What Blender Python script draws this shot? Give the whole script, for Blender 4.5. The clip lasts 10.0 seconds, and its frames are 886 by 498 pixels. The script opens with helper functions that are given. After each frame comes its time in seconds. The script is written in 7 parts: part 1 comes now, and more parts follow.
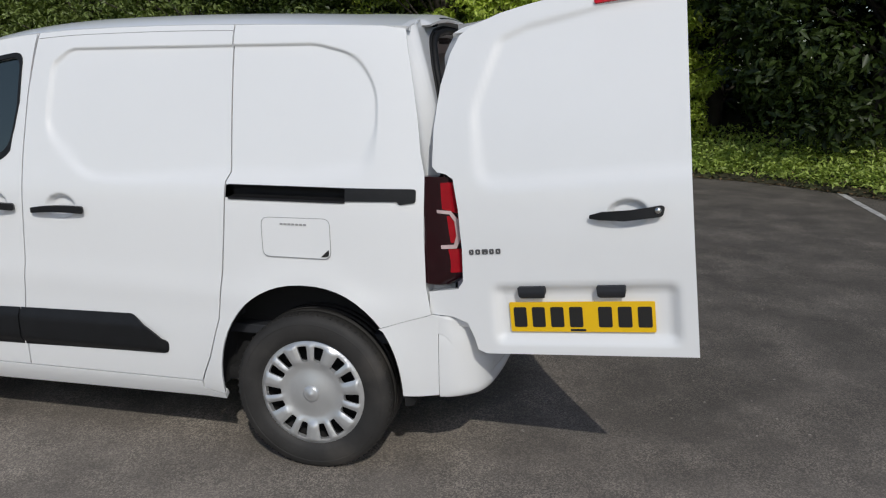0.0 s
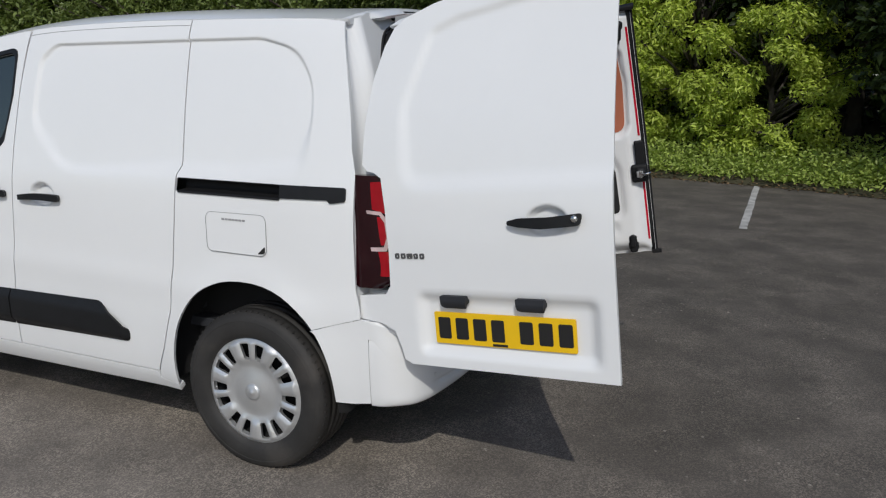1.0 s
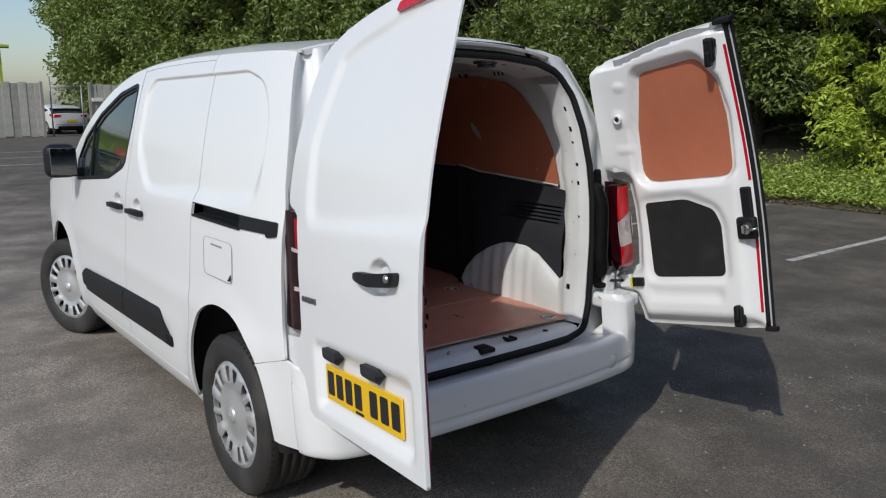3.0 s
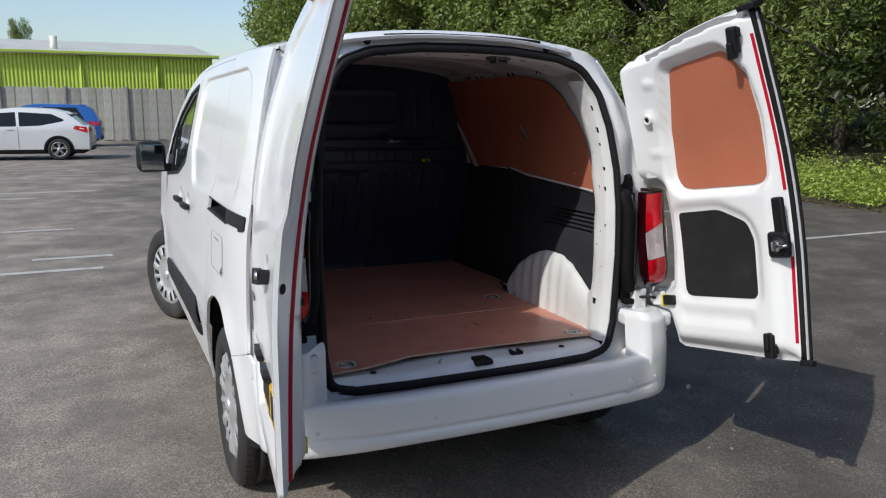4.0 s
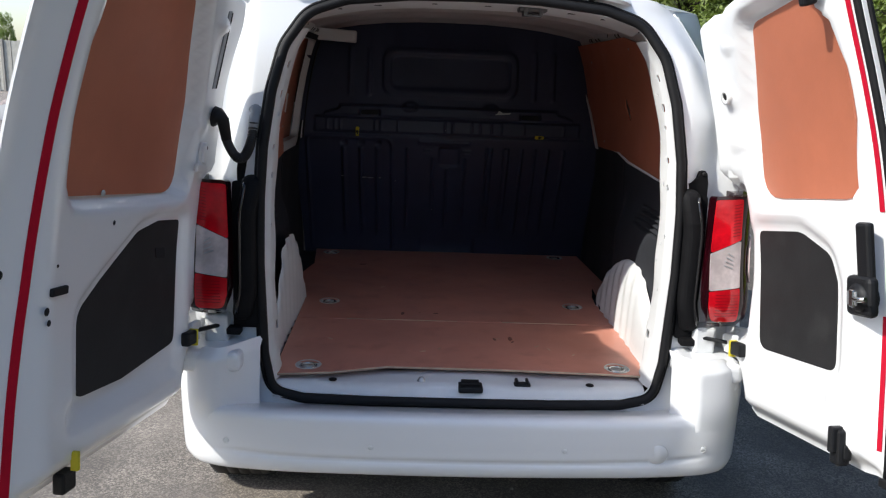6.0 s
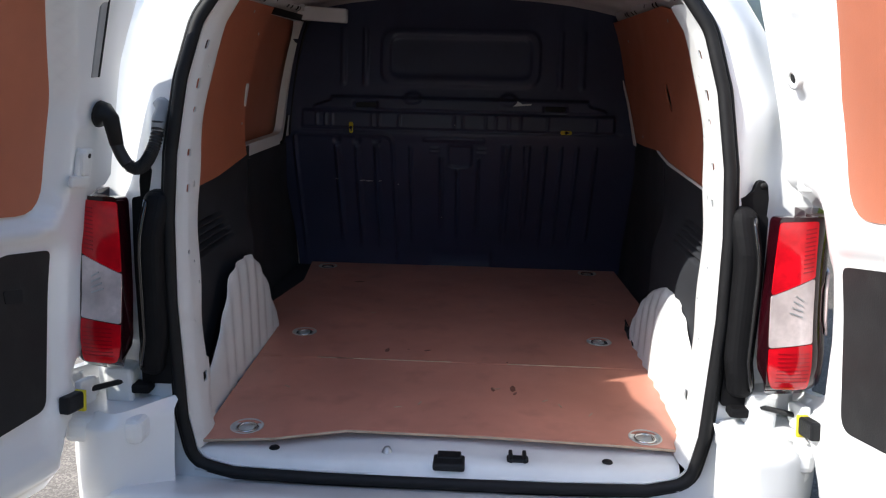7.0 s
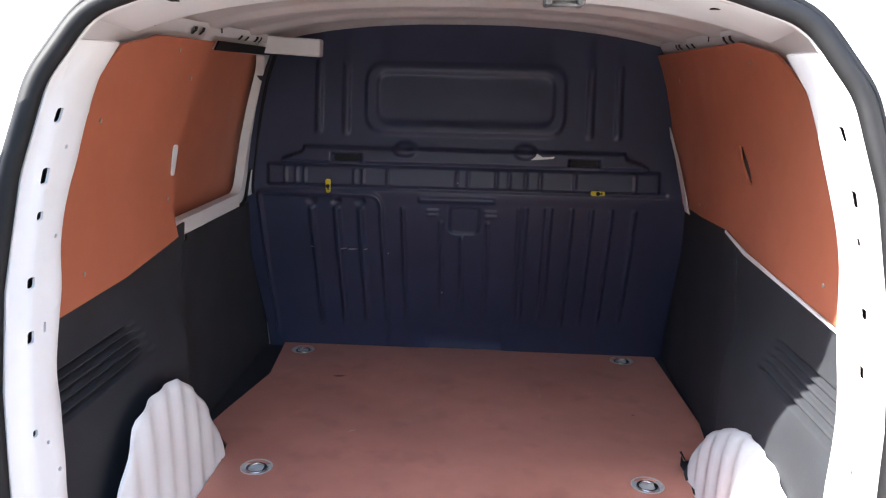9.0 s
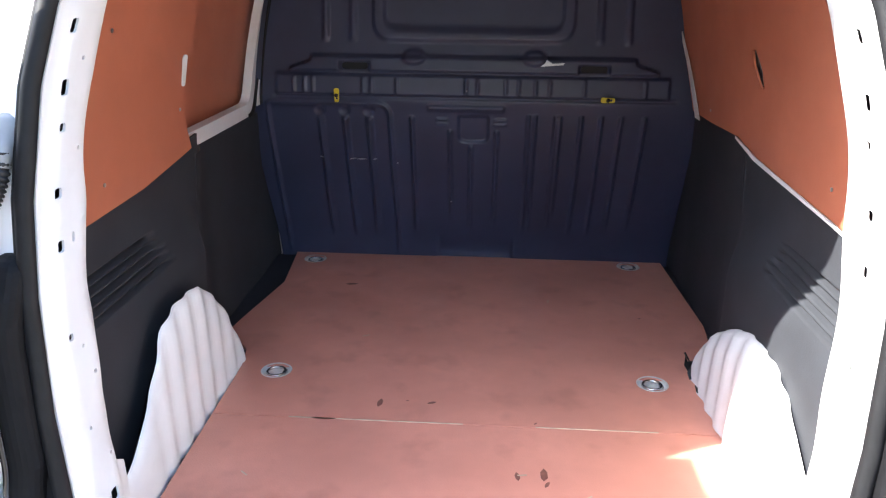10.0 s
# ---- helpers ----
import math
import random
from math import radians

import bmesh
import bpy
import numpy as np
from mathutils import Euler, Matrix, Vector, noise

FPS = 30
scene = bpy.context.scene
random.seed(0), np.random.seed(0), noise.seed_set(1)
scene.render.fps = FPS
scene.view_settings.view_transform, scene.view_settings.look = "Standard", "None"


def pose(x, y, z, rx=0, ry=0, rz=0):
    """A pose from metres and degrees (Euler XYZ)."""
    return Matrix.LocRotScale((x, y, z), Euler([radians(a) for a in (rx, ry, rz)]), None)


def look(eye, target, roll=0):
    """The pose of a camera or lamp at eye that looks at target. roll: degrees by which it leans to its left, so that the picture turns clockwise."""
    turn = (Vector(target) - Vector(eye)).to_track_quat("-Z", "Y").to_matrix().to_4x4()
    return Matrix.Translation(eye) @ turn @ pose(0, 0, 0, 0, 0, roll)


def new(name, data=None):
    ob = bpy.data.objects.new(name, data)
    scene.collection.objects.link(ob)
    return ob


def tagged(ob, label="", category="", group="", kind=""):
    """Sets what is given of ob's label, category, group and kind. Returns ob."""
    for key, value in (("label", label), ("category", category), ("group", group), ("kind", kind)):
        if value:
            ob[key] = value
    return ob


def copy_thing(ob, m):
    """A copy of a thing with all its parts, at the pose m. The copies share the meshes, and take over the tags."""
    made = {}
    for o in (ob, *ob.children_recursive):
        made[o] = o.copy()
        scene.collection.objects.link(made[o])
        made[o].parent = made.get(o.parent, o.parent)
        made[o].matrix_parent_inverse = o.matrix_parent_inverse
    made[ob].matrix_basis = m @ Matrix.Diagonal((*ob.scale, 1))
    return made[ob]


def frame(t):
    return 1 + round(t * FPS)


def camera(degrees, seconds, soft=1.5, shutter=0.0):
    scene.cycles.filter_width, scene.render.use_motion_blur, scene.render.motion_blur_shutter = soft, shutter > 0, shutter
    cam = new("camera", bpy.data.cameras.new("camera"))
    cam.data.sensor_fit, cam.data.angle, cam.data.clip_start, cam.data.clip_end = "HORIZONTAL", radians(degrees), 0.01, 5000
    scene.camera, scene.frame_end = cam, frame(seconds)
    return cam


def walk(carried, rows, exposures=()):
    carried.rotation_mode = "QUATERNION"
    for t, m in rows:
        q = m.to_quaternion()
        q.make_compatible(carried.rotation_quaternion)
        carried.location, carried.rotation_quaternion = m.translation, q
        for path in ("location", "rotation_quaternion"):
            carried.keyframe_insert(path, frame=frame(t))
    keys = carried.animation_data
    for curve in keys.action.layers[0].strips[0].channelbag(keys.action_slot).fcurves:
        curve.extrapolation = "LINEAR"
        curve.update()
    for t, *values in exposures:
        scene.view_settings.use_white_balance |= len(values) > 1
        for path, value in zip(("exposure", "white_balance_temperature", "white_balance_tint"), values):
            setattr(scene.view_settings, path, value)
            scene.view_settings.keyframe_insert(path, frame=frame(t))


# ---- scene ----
cam = camera(59.8, 10.0, 1.2)
PATH = [
    (0, (-3.601, -0.444, 1.585), (-1.7, -0.009, 1.141), 0.1),
    (0.5, (-3.435, -0.83, 1.572), (-1.583, -0.21, 1.138), -0.0),
    (1, (-3.22, -1.13, 1.549), (-1.433, -0.343, 1.118), 0.4),
    (1.5, (-2.952, -1.413, 1.568), (-1.27, -0.419, 1.142), 0.2),
    (2, (-2.657, -1.742, 1.572), (-1.127, -0.523, 1.155), -0.2),
    (2.5, (-2.376, -1.956, 1.561), (-0.985, -0.574, 1.164), 0.3),
    (3, (-2.043, -2.134, 1.578), (-0.829, -0.589, 1.204), 0.2),
    (3.2, (-1.909, -2.216, 1.563), (-0.78, -0.606, 1.2), 0.1),
    (4.5, (-0.976, -2.439, 1.542), (-0.349, -0.576, 1.172), 0.9),
    (5, (-0.625, -2.416, 1.542), (-0.205, -0.498, 1.16), 1.5),
    (6.3, (-0.058, -1.951, 1.526), (-0.06, -0.002, 1.077), 1.5),
    (6.5, (0.007, -1.819, 1.509), (-0.034, 0.13, 1.059), 0.9),
    (7, (0.082, -1.529, 1.517), (0.0, 0.414, 1.05), 1.3),
    (7.5, (0.074, -1.241, 1.515), (-0.021, 0.702, 1.05), 1.8),
    (8, (0.065, -1.057, 1.562), (-0.032, 0.899, 1.156), 1.6),
    (8.5, (0.082, -0.913, 1.605), (-0.022, 1.053, 1.251), 1.3),
    (9, (0.086, -0.817, 1.619), (-0.027, 1.131, 1.181), 1.2),
    (9.5, (0.082, -0.807, 1.624), (-0.036, 1.108, 1.06), 0.9),
    (10, (0.069, -0.848, 1.621), (-0.048, 1.036, 0.96), 0.6),
]
EXPOSURE = [(0, -0.54), (1.5, -0.5), (2.5, -0.4), (3.2, -0.2), (4.5, 0.22), (5, 0.36), (6.5, 0.95), (7.5, 1.6), (8, 2.15), (8.5, 2.75), (9, 3.2), (10, 3.4)]
walk(cam, [(t, look(eye, target, roll)) for t, eye, target, roll in PATH], EXPOSURE)

# ---- light ----
SUN_FROM = Vector((-0.695, -0.298, 0.65)).normalized()
world = bpy.data.worlds.new("world")
scene.world = world
world.use_nodes = True
_wn = world.node_tree.nodes
_sky = _wn.new("ShaderNodeTexSky")
_sky.sky_type, _sky.sun_disc = "NISHITA", False
_sky.sun_elevation = math.asin(SUN_FROM.z)
_sky.sun_rotation = math.atan2(SUN_FROM.x, SUN_FROM.y)
_sky.air_density, _sky.dust_density, _sky.ozone_density = 1.0, 1.3, 1.8
world.node_tree.links.new(_sky.outputs[0], _wn["Background"].inputs[0])
_wn["Background"].inputs[1].default_value = 0.15
sun_data = bpy.data.lights.new("sun", "SUN")
sun_data.energy, sun_data.angle, sun_data.color = 2.75, radians(0.55), (1.0, 0.975, 0.905)
sun = new("sun", sun_data)
sun.matrix_world = look(SUN_FROM * 50, (0, 0, 0))


# ---- materials ----
def material(name, colour, rough=0.5, metal=0.0, coat=0.0, var=0.0, scale=8.0, bump=0.0, bump_scale=60.0,
             rand=0.0, island=0.0, spec=0.5, stain=0.0, stain_scale=2.0, stain_colour=(0.05, 0.045, 0.04), rough_var=0.0):
    m = bpy.data.materials.new(name)
    m.use_nodes = True
    nt = m.node_tree
    b = nt.nodes["Principled BSDF"]
    b.inputs["Base Color"].default_value = (*colour, 1)
    b.inputs["Roughness"].default_value = rough
    b.inputs["Metallic"].default_value = metal
    b.inputs["Coat Weight"].default_value = coat
    b.inputs["Coat Roughness"].default_value = 0.05
    b.inputs["Specular IOR Level"].default_value = spec
    tc = nt.nodes.new("ShaderNodeTexCoord")
    out = None

    def noise_node(s, detail=6.0):
        n = nt.nodes.new("ShaderNodeTexNoise")
        n.inputs["Scale"].default_value = s
        n.inputs["Detail"].default_value = detail
        nt.links.new(tc.outputs["Object"], n.inputs["Vector"])
        return n

    def mix(fac, a, bcol, blend="MIX"):
        x = nt.nodes.new("ShaderNodeMix")
        x.data_type, x.blend_type = "RGBA", blend
        for sock, val in ((x.inputs[0], fac), (x.inputs[6], a), (x.inputs[7], bcol)):
            if hasattr(val, "is_linked"):
                nt.links.new(val, sock)
            elif isinstance(val, tuple):
                sock.default_value = (*val, 1)
            else:
                sock.default_value = val
        return x.outputs[2]

    def ramp(sock, lo, hi):
        r = nt.nodes.new("ShaderNodeMapRange")
        r.inputs[1].default_value, r.inputs[2].default_value = lo, hi
        nt.links.new(sock, r.inputs[0])
        return r.outputs[0]

    col = colour
    if var:
        n1, n2 = noise_node(scale), noise_node(scale * 7.3, 8.0)
        dark = tuple(c * (1 - var) for c in colour)
        lite = tuple(min(1, c * (1 + var)) for c in colour)
        out = mix(ramp(n1.outputs[0], 0.3, 0.7), dark, lite)
        out = mix(ramp(n2.outputs[0], 0.35, 0.7), out, mix(0.35, out, dark))
    if stain:
        n3 = noise_node(stain_scale, 10.0)
        out = mix(ramp(n3.outputs[0], 0.56, 0.72), out if out else col, mix(stain, out if out else col, stain_colour))
    if rand or island:
        if rand:
            g = nt.nodes.new("ShaderNodeObjectInfo")
            sock = g.outputs["Random"]
        else:
            g = nt.nodes.new("ShaderNodeNewGeometry")
            sock = g.outputs["Random Per Island"]
        amt = rand or island
        out = mix(sock, mix(amt, out if out else col, tuple(c * 0.3 for c in colour)), mix(amt, out if out else col, tuple(min(1, c * 1.9) for c in colour)))
    if out:
        nt.links.new(out, b.inputs["Base Color"])
    if rough_var:
        n4 = noise_node(scale * 2.1)
        r = nt.nodes.new("ShaderNodeMapRange")
        r.inputs[3].default_value, r.inputs[4].default_value = max(0.02, rough - rough_var), min(1, rough + rough_var)
        nt.links.new(n4.outputs[0], r.inputs[0])
        nt.links.new(r.outputs[0], b.inputs["Roughness"])
    if bump:
        n5 = noise_node(bump_scale, 8.0)
        bp = nt.nodes.new("ShaderNodeBump")
        bp.inputs["Strength"].default_value = bump
        bp.inputs["Distance"].default_value = 0.01
        nt.links.new(n5.outputs[0], bp.inputs["Height"])
        nt.links.new(bp.outputs[0], b.inputs["Normal"])
    return m


def leafy(name, colour, amount=0.5):
    m = material(name, colour, 0.45, island=amount, spec=0.4)
    nt = m.node_tree
    b = nt.nodes["Principled BSDF"]
    t = nt.nodes.new("ShaderNodeBsdfTranslucent")
    t.inputs[0].default_value = (colour[0] * 1.5, colour[1] * 1.6, colour[2] * 0.7, 1)
    x = nt.nodes.new("ShaderNodeMixShader")
    x.inputs[0].default_value = 0.28
    nt.links.new(b.outputs[0], x.inputs[1])
    nt.links.new(t.outputs[0], x.inputs[2])
    nt.links.new(x.outputs[0], nt.nodes["Material Output"].inputs[0])
    return m


M = {
    "paint": material("white_paint", (0.80, 0.81, 0.82), 0.3, coat=0.6, var=0.012, scale=2),
    "paint_in": material("white_paint_satin", (0.74, 0.75, 0.75), 0.42, var=0.05, scale=6, stain=0.15, stain_scale=9, stain_colour=(0.35, 0.33, 0.3)),
    "ceiling": material("grey_primer", (0.56, 0.545, 0.53), 0.6, var=0.12, scale=7, stain=0.2, stain_scale=6, stain_colour=(0.25, 0.24, 0.23)),
    "black": material("black_plastic", (0.010, 0.0105, 0.012), 0.5, spec=0.3, var=0.2, scale=20, bump=0.15, bump_scale=500),
    "rubber": material("black_rubber", (0.010, 0.010, 0.011), 0.6, spec=0.25, var=0.2, scale=30),
    "hose": material("grey_black_rubber", (0.022, 0.022, 0.023), 0.5, spec=0.4, var=0.2, scale=30),
    "tyre": material("tyre_rubber", (0.026, 0.0245, 0.0235), 0.7, var=0.3, scale=9, bump=0.08, bump_scale=120, stain=0.45, stain_scale=5, stain_colour=(0.075, 0.066, 0.058)),
    "housing": material("matt_black_plastic", (0.007, 0.007, 0.008), 0.65, spec=0.15, var=0.2, scale=25),
    "side_lens": material("deep_red_lens", (0.32, 0.003, 0.010), 0.08, spec=0.35, coat=0.2, var=0.15, scale=30),
    "liner": material("dark_liner_board", (0.027, 0.029, 0.035), 0.7, spec=0.35, var=0.15, scale=10, bump=0.1, bump_scale=300),
    "board": material("black_board", (0.017, 0.017, 0.018), 0.65, spec=0.3, var=0.2, scale=14, bump=0.1, bump_scale=300, stain=0.25, stain_scale=7, stain_colour=(0.05, 0.05, 0.048)),
    "bulkhead": material("dark_painted_steel", (0.027, 0.033, 0.068), 0.42, spec=0.5, var=0.15, scale=5, rough_var=0.1),
    "ply": material("brown_ply_panel", (0.45, 0.146, 0.080), 0.5, var=0.10, scale=4, bump=0.08, bump_scale=350, rough_var=0.1),
    "floor": material("reddish_ply_floor", (0.60, 0.256, 0.182), 0.42, var=0.14, scale=3, bump=0.1, bump_scale=250, stain=0.22, stain_scale=9, stain_colour=(0.16, 0.06, 0.045), rough_var=0.14),
    "ply_edge": material("raw_ply_edge", (0.5, 0.38, 0.27), 0.7, var=0.2, scale=30),
    # near black for dark parts, and for shade painted in and behind holes
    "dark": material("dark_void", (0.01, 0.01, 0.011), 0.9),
    "red_lens": material("red_lens", (0.60, 0.003, 0.012), 0.14, spec=0.35, coat=0.4, var=0.38, scale=11, bump=0.05, bump_scale=60),
    "dark_lens": material("smoked_red_lens", (0.018, 0.0015, 0.0035), 0.06, spec=0.35, coat=0.3, var=0.2, scale=12),
    "pink_lens": material("pinkish_clear_lens", (0.55, 0.42, 0.42), 0.15, coat=0.5, var=0.2, scale=20),
    "clear_lens": material("clear_lens", (0.56, 0.48, 0.47), 0.12, coat=0.8, var=0.3, scale=13, bump=0.08, bump_scale=45),
    "red_tape": material("red_reflective_tape", (0.45, 0.006, 0.026), 0.55, spec=0.12, var=0.08, scale=60),
    "silver": material("silver_wheel_paint", (0.60, 0.61, 0.62), 0.32, metal=0.6, var=0.05, scale=12),
    "gloss_black": material("gloss_black_plastic", (0.012, 0.012, 0.013), 0.12, coat=0.5),
    "chrome": material("bare_metal", (0.62, 0.62, 0.6), 0.25, metal=1.0, var=0.06, scale=50),
    "steel": material("galvanised_steel", (0.5, 0.51, 0.52), 0.45, metal=0.8, var=0.15, scale=40),
    "yellow": material("yellow_plastic", (0.62, 0.52, 0.02), 0.5),
    "plate": material("yellow_plate", (0.85, 0.52, 0.008), 0.35, var=0.02, scale=20),
    "pole_grey": material("grey_plastic", (0.30, 0.31, 0.32), 0.5, var=0.08, scale=30),
    "zinc": material("zinc_plate", (0.66, 0.67, 0.62), 0.4, metal=0.35, var=0.12, scale=60),
    "floor_mark": material("dark_scuff", (0.20, 0.075, 0.05), 0.5, var=0.3, scale=80),
    # mid grey that paints the shade on the doors' top lip
    "strip": material("grey_lip_shade", (0.26, 0.26, 0.265), 0.55, var=0.1, scale=20),
    "seam": material("grey_seam", (0.30, 0.30, 0.305), 0.6),
    "ink": material("black_ink", (0.014, 0.013, 0.013), 0.5),
    "badge": material("dark_badge", (0.13, 0.13, 0.135), 0.3, metal=0.5),
    "glass": material("tinted_window", (0.018, 0.028, 0.028), 0.03, coat=0.5, spec=0.8),
    "mirror": material("mirror_glass", (0.38, 0.42, 0.43), 0.02, metal=1.0),
    "asphalt": None, "line": None,
}


def asphalt():
    m = material("asphalt", (0.094, 0.082, 0.071), 0.85, var=0.2, scale=0.6, bump=0.3, bump_scale=320, stain=0.36, stain_scale=0.6, stain_colour=(0.045, 0.042, 0.04), rough_var=0.12)
    nt = m.node_tree
    b = nt.nodes["Principled BSDF"]
    old = b.inputs["Base Color"].links[0].from_socket
    tc = nt.nodes.new("ShaderNodeTexCoord")
    v = nt.nodes.new("ShaderNodeTexVoronoi")
    v.inputs["Scale"].default_value = 170.0
    nt.links.new(tc.outputs["Object"], v.inputs["Vector"])
    r = nt.nodes.new("ShaderNodeMapRange")
    r.inputs[1].default_value, r.inputs[2].default_value = 0.3, 1.0
    sep = nt.nodes.new("ShaderNodeSeparateColor")
    nt.links.new(v.outputs["Color"], sep.inputs[0])
    nt.links.new(sep.outputs[0], r.inputs[0])
    x = nt.nodes.new("ShaderNodeMix")
    x.data_type = "RGBA"
    x.inputs[7].default_value = (0.27, 0.235, 0.195, 1)
    k = nt.nodes.new("ShaderNodeMath")
    k.operation = "MULTIPLY"
    k.inputs[1].default_value = 0.82
    nt.links.new(r.outputs[0], k.inputs[0])
    nt.links.new(old, x.inputs[6])
    # the stones stand out where the surface is worn open
    open_noise = nt.nodes.new("ShaderNodeTexNoise")
    open_noise.inputs["Scale"].default_value, open_noise.inputs["Detail"].default_value, open_noise.inputs["Roughness"].default_value = 2.6, 12.0, 0.6
    nt.links.new(tc.outputs["Object"], open_noise.inputs["Vector"])
    worn = nt.nodes.new("ShaderNodeMapRange")
    worn.inputs[1].default_value, worn.inputs[2].default_value = 0.42, 0.64
    worn.inputs[3].default_value, worn.inputs[4].default_value = 0.45, 1.15
    nt.links.new(open_noise.outputs[0], worn.inputs[0])
    part_open = nt.nodes.new("ShaderNodeMath")
    part_open.operation, part_open.use_clamp = "MULTIPLY", True
    nt.links.new(k.outputs[0], part_open.inputs[0])
    nt.links.new(worn.outputs[0], part_open.inputs[1])
    nt.links.new(part_open.outputs[0], x.inputs[0])
    # the lane is worn paler than the bays beside the bank
    xyz = nt.nodes.new("ShaderNodeSeparateXYZ")
    nt.links.new(tc.outputs["Object"], xyz.inputs[0])
    big = nt.nodes.new("ShaderNodeTexNoise")
    big.inputs["Scale"].default_value, big.inputs["Detail"].default_value = 0.55, 7.0
    nt.links.new(tc.outputs["Object"], big.inputs["Vector"])
    wob = nt.nodes.new("ShaderNodeMath")
    wob.operation, wob.inputs[1].default_value = "MULTIPLY_ADD", 7.0
    nt.links.new(big.outputs[0], wob.inputs[0])
    nt.links.new(xyz.outputs[0], wob.inputs[2])
    fade = nt.nodes.new("ShaderNodeMapRange")
    fade.inputs[1].default_value, fade.inputs[2].default_value = 4.6, 1.2
    fade.inputs[3].default_value, fade.inputs[4].default_value = 0.85, 2.05
    nt.links.new(wob.outputs[0], fade.inputs[0])
    mul = nt.nodes.new("ShaderNodeVectorMath")
    mul.operation = "SCALE"
    nt.links.new(x.outputs[2], mul.inputs[0])
    # pale gravelly patches
    mid = nt.nodes.new("ShaderNodeTexNoise")
    mid.inputs["Scale"].default_value, mid.inputs["Detail"].default_value, mid.inputs["Roughness"].default_value = 1.7, 15.0, 0.62
    nt.links.new(tc.outputs["Object"], mid.inputs["Vector"])
    patch = nt.nodes.new("ShaderNodeMapRange")
    patch.inputs[1].default_value, patch.inputs[2].default_value = 0.42, 0.75
    patch.inputs[3].default_value, patch.inputs[4].default_value = 0.85, 1.55
    nt.links.new(mid.outputs[0], patch.inputs[0])
    both = nt.nodes.new("ShaderNodeMath")
    both.operation = "MULTIPLY"
    nt.links.new(fade.outputs[0], both.inputs[0])
    nt.links.new(patch.outputs[0], both.inputs[1])
    nt.links.new(both.outputs[0], mul.inputs[3])
    nt.links.new(mul.outputs[0], b.inputs["Base Color"])
    return m


M["asphalt"] = asphalt()
M["line"] = material("worn_white_line", (0.52, 0.51, 0.49), 0.8, var=0.3, scale=6, stain=0.78, stain_scale=5, stain_colour=(0.07, 0.065, 0.06), bump=0.4, bump_scale=90)


# ---- building helpers ----
def smooth(x):
    x = min(1.0, max(0.0, x))
    return x * x * (3 - 2 * x)


def curve(table):
    """A smooth function through a table of (x, y)."""
    xs, ys = [p[0] for p in table], [p[1] for p in table]
    n = len(xs)
    d = [(ys[i + 1] - ys[i]) / (xs[i + 1] - xs[i]) for i in range(n - 1)]
    m = [d[0]] + [0 if d[i - 1] * d[i] <= 0 else 2 * d[i - 1] * d[i] / (d[i - 1] + d[i]) for i in range(1, n - 1)] + [d[-1]]

    def f(x):
        if x <= xs[0]:
            return ys[0]
        if x >= xs[-1]:
            return ys[-1]
        i = 0
        while x > xs[i + 1]:
            i += 1
        h = xs[i + 1] - xs[i]
        t = (x - xs[i]) / h
        return ((2 * t ** 3 - 3 * t ** 2 + 1) * ys[i] + (t ** 3 - 2 * t ** 2 + t) * h * m[i]
                + (-2 * t ** 3 + 3 * t ** 2) * ys[i + 1] + (t ** 3 - t ** 2) * h * m[i + 1])
    return f


def rounded(pts, r=0.03, n=5):
    """A closed loop with its corners rounded; a point may bring its own radius as a third number."""
    out = []
    k = len(pts)
    for i in range(k):
        p0, p1, p2 = (Vector(pts[j % k][:2]) for j in (i - 1, i, i + 1))
        rr = pts[i][2] if len(pts[i]) > 2 else r
        a, b = p0 - p1, p2 - p1
        if rr <= 0 or a.length < 1e-6 or b.length < 1e-6:
            out.append(tuple(p1))
            continue
        ang = a.angle(b)
        if ang > 3.05:
            out.append(tuple(p1))
            continue
        t = min(rr / math.tan(ang / 2), 0.45 * a.length, 0.45 * b.length)
        q0, q2 = p1 + a.normalized() * t, p1 + b.normalized() * t
        for j in range(n + 1):
            s = j / n
            out.append(tuple(q0 * (1 - s) ** 2 + p1 * 2 * s * (1 - s) + q2 * s * s))
    return out


def rect(u0, u1, v0, v1, r=0.02, n=4):
    return rounded([(u0, v0), (u1, v0), (u1, v1), (u0, v1)], r, n)


def disc(u, v, r, n=12, ry=None):
    return [(u + r * math.cos(2 * math.pi * i / n), v + (ry or r) * math.sin(2 * math.pi * i / n)) for i in range(n)]


def steps(a, b, h):
    n = max(1, round((b - a) / h))
    return [a + (b - a) * i / n for i in range(n + 1)]


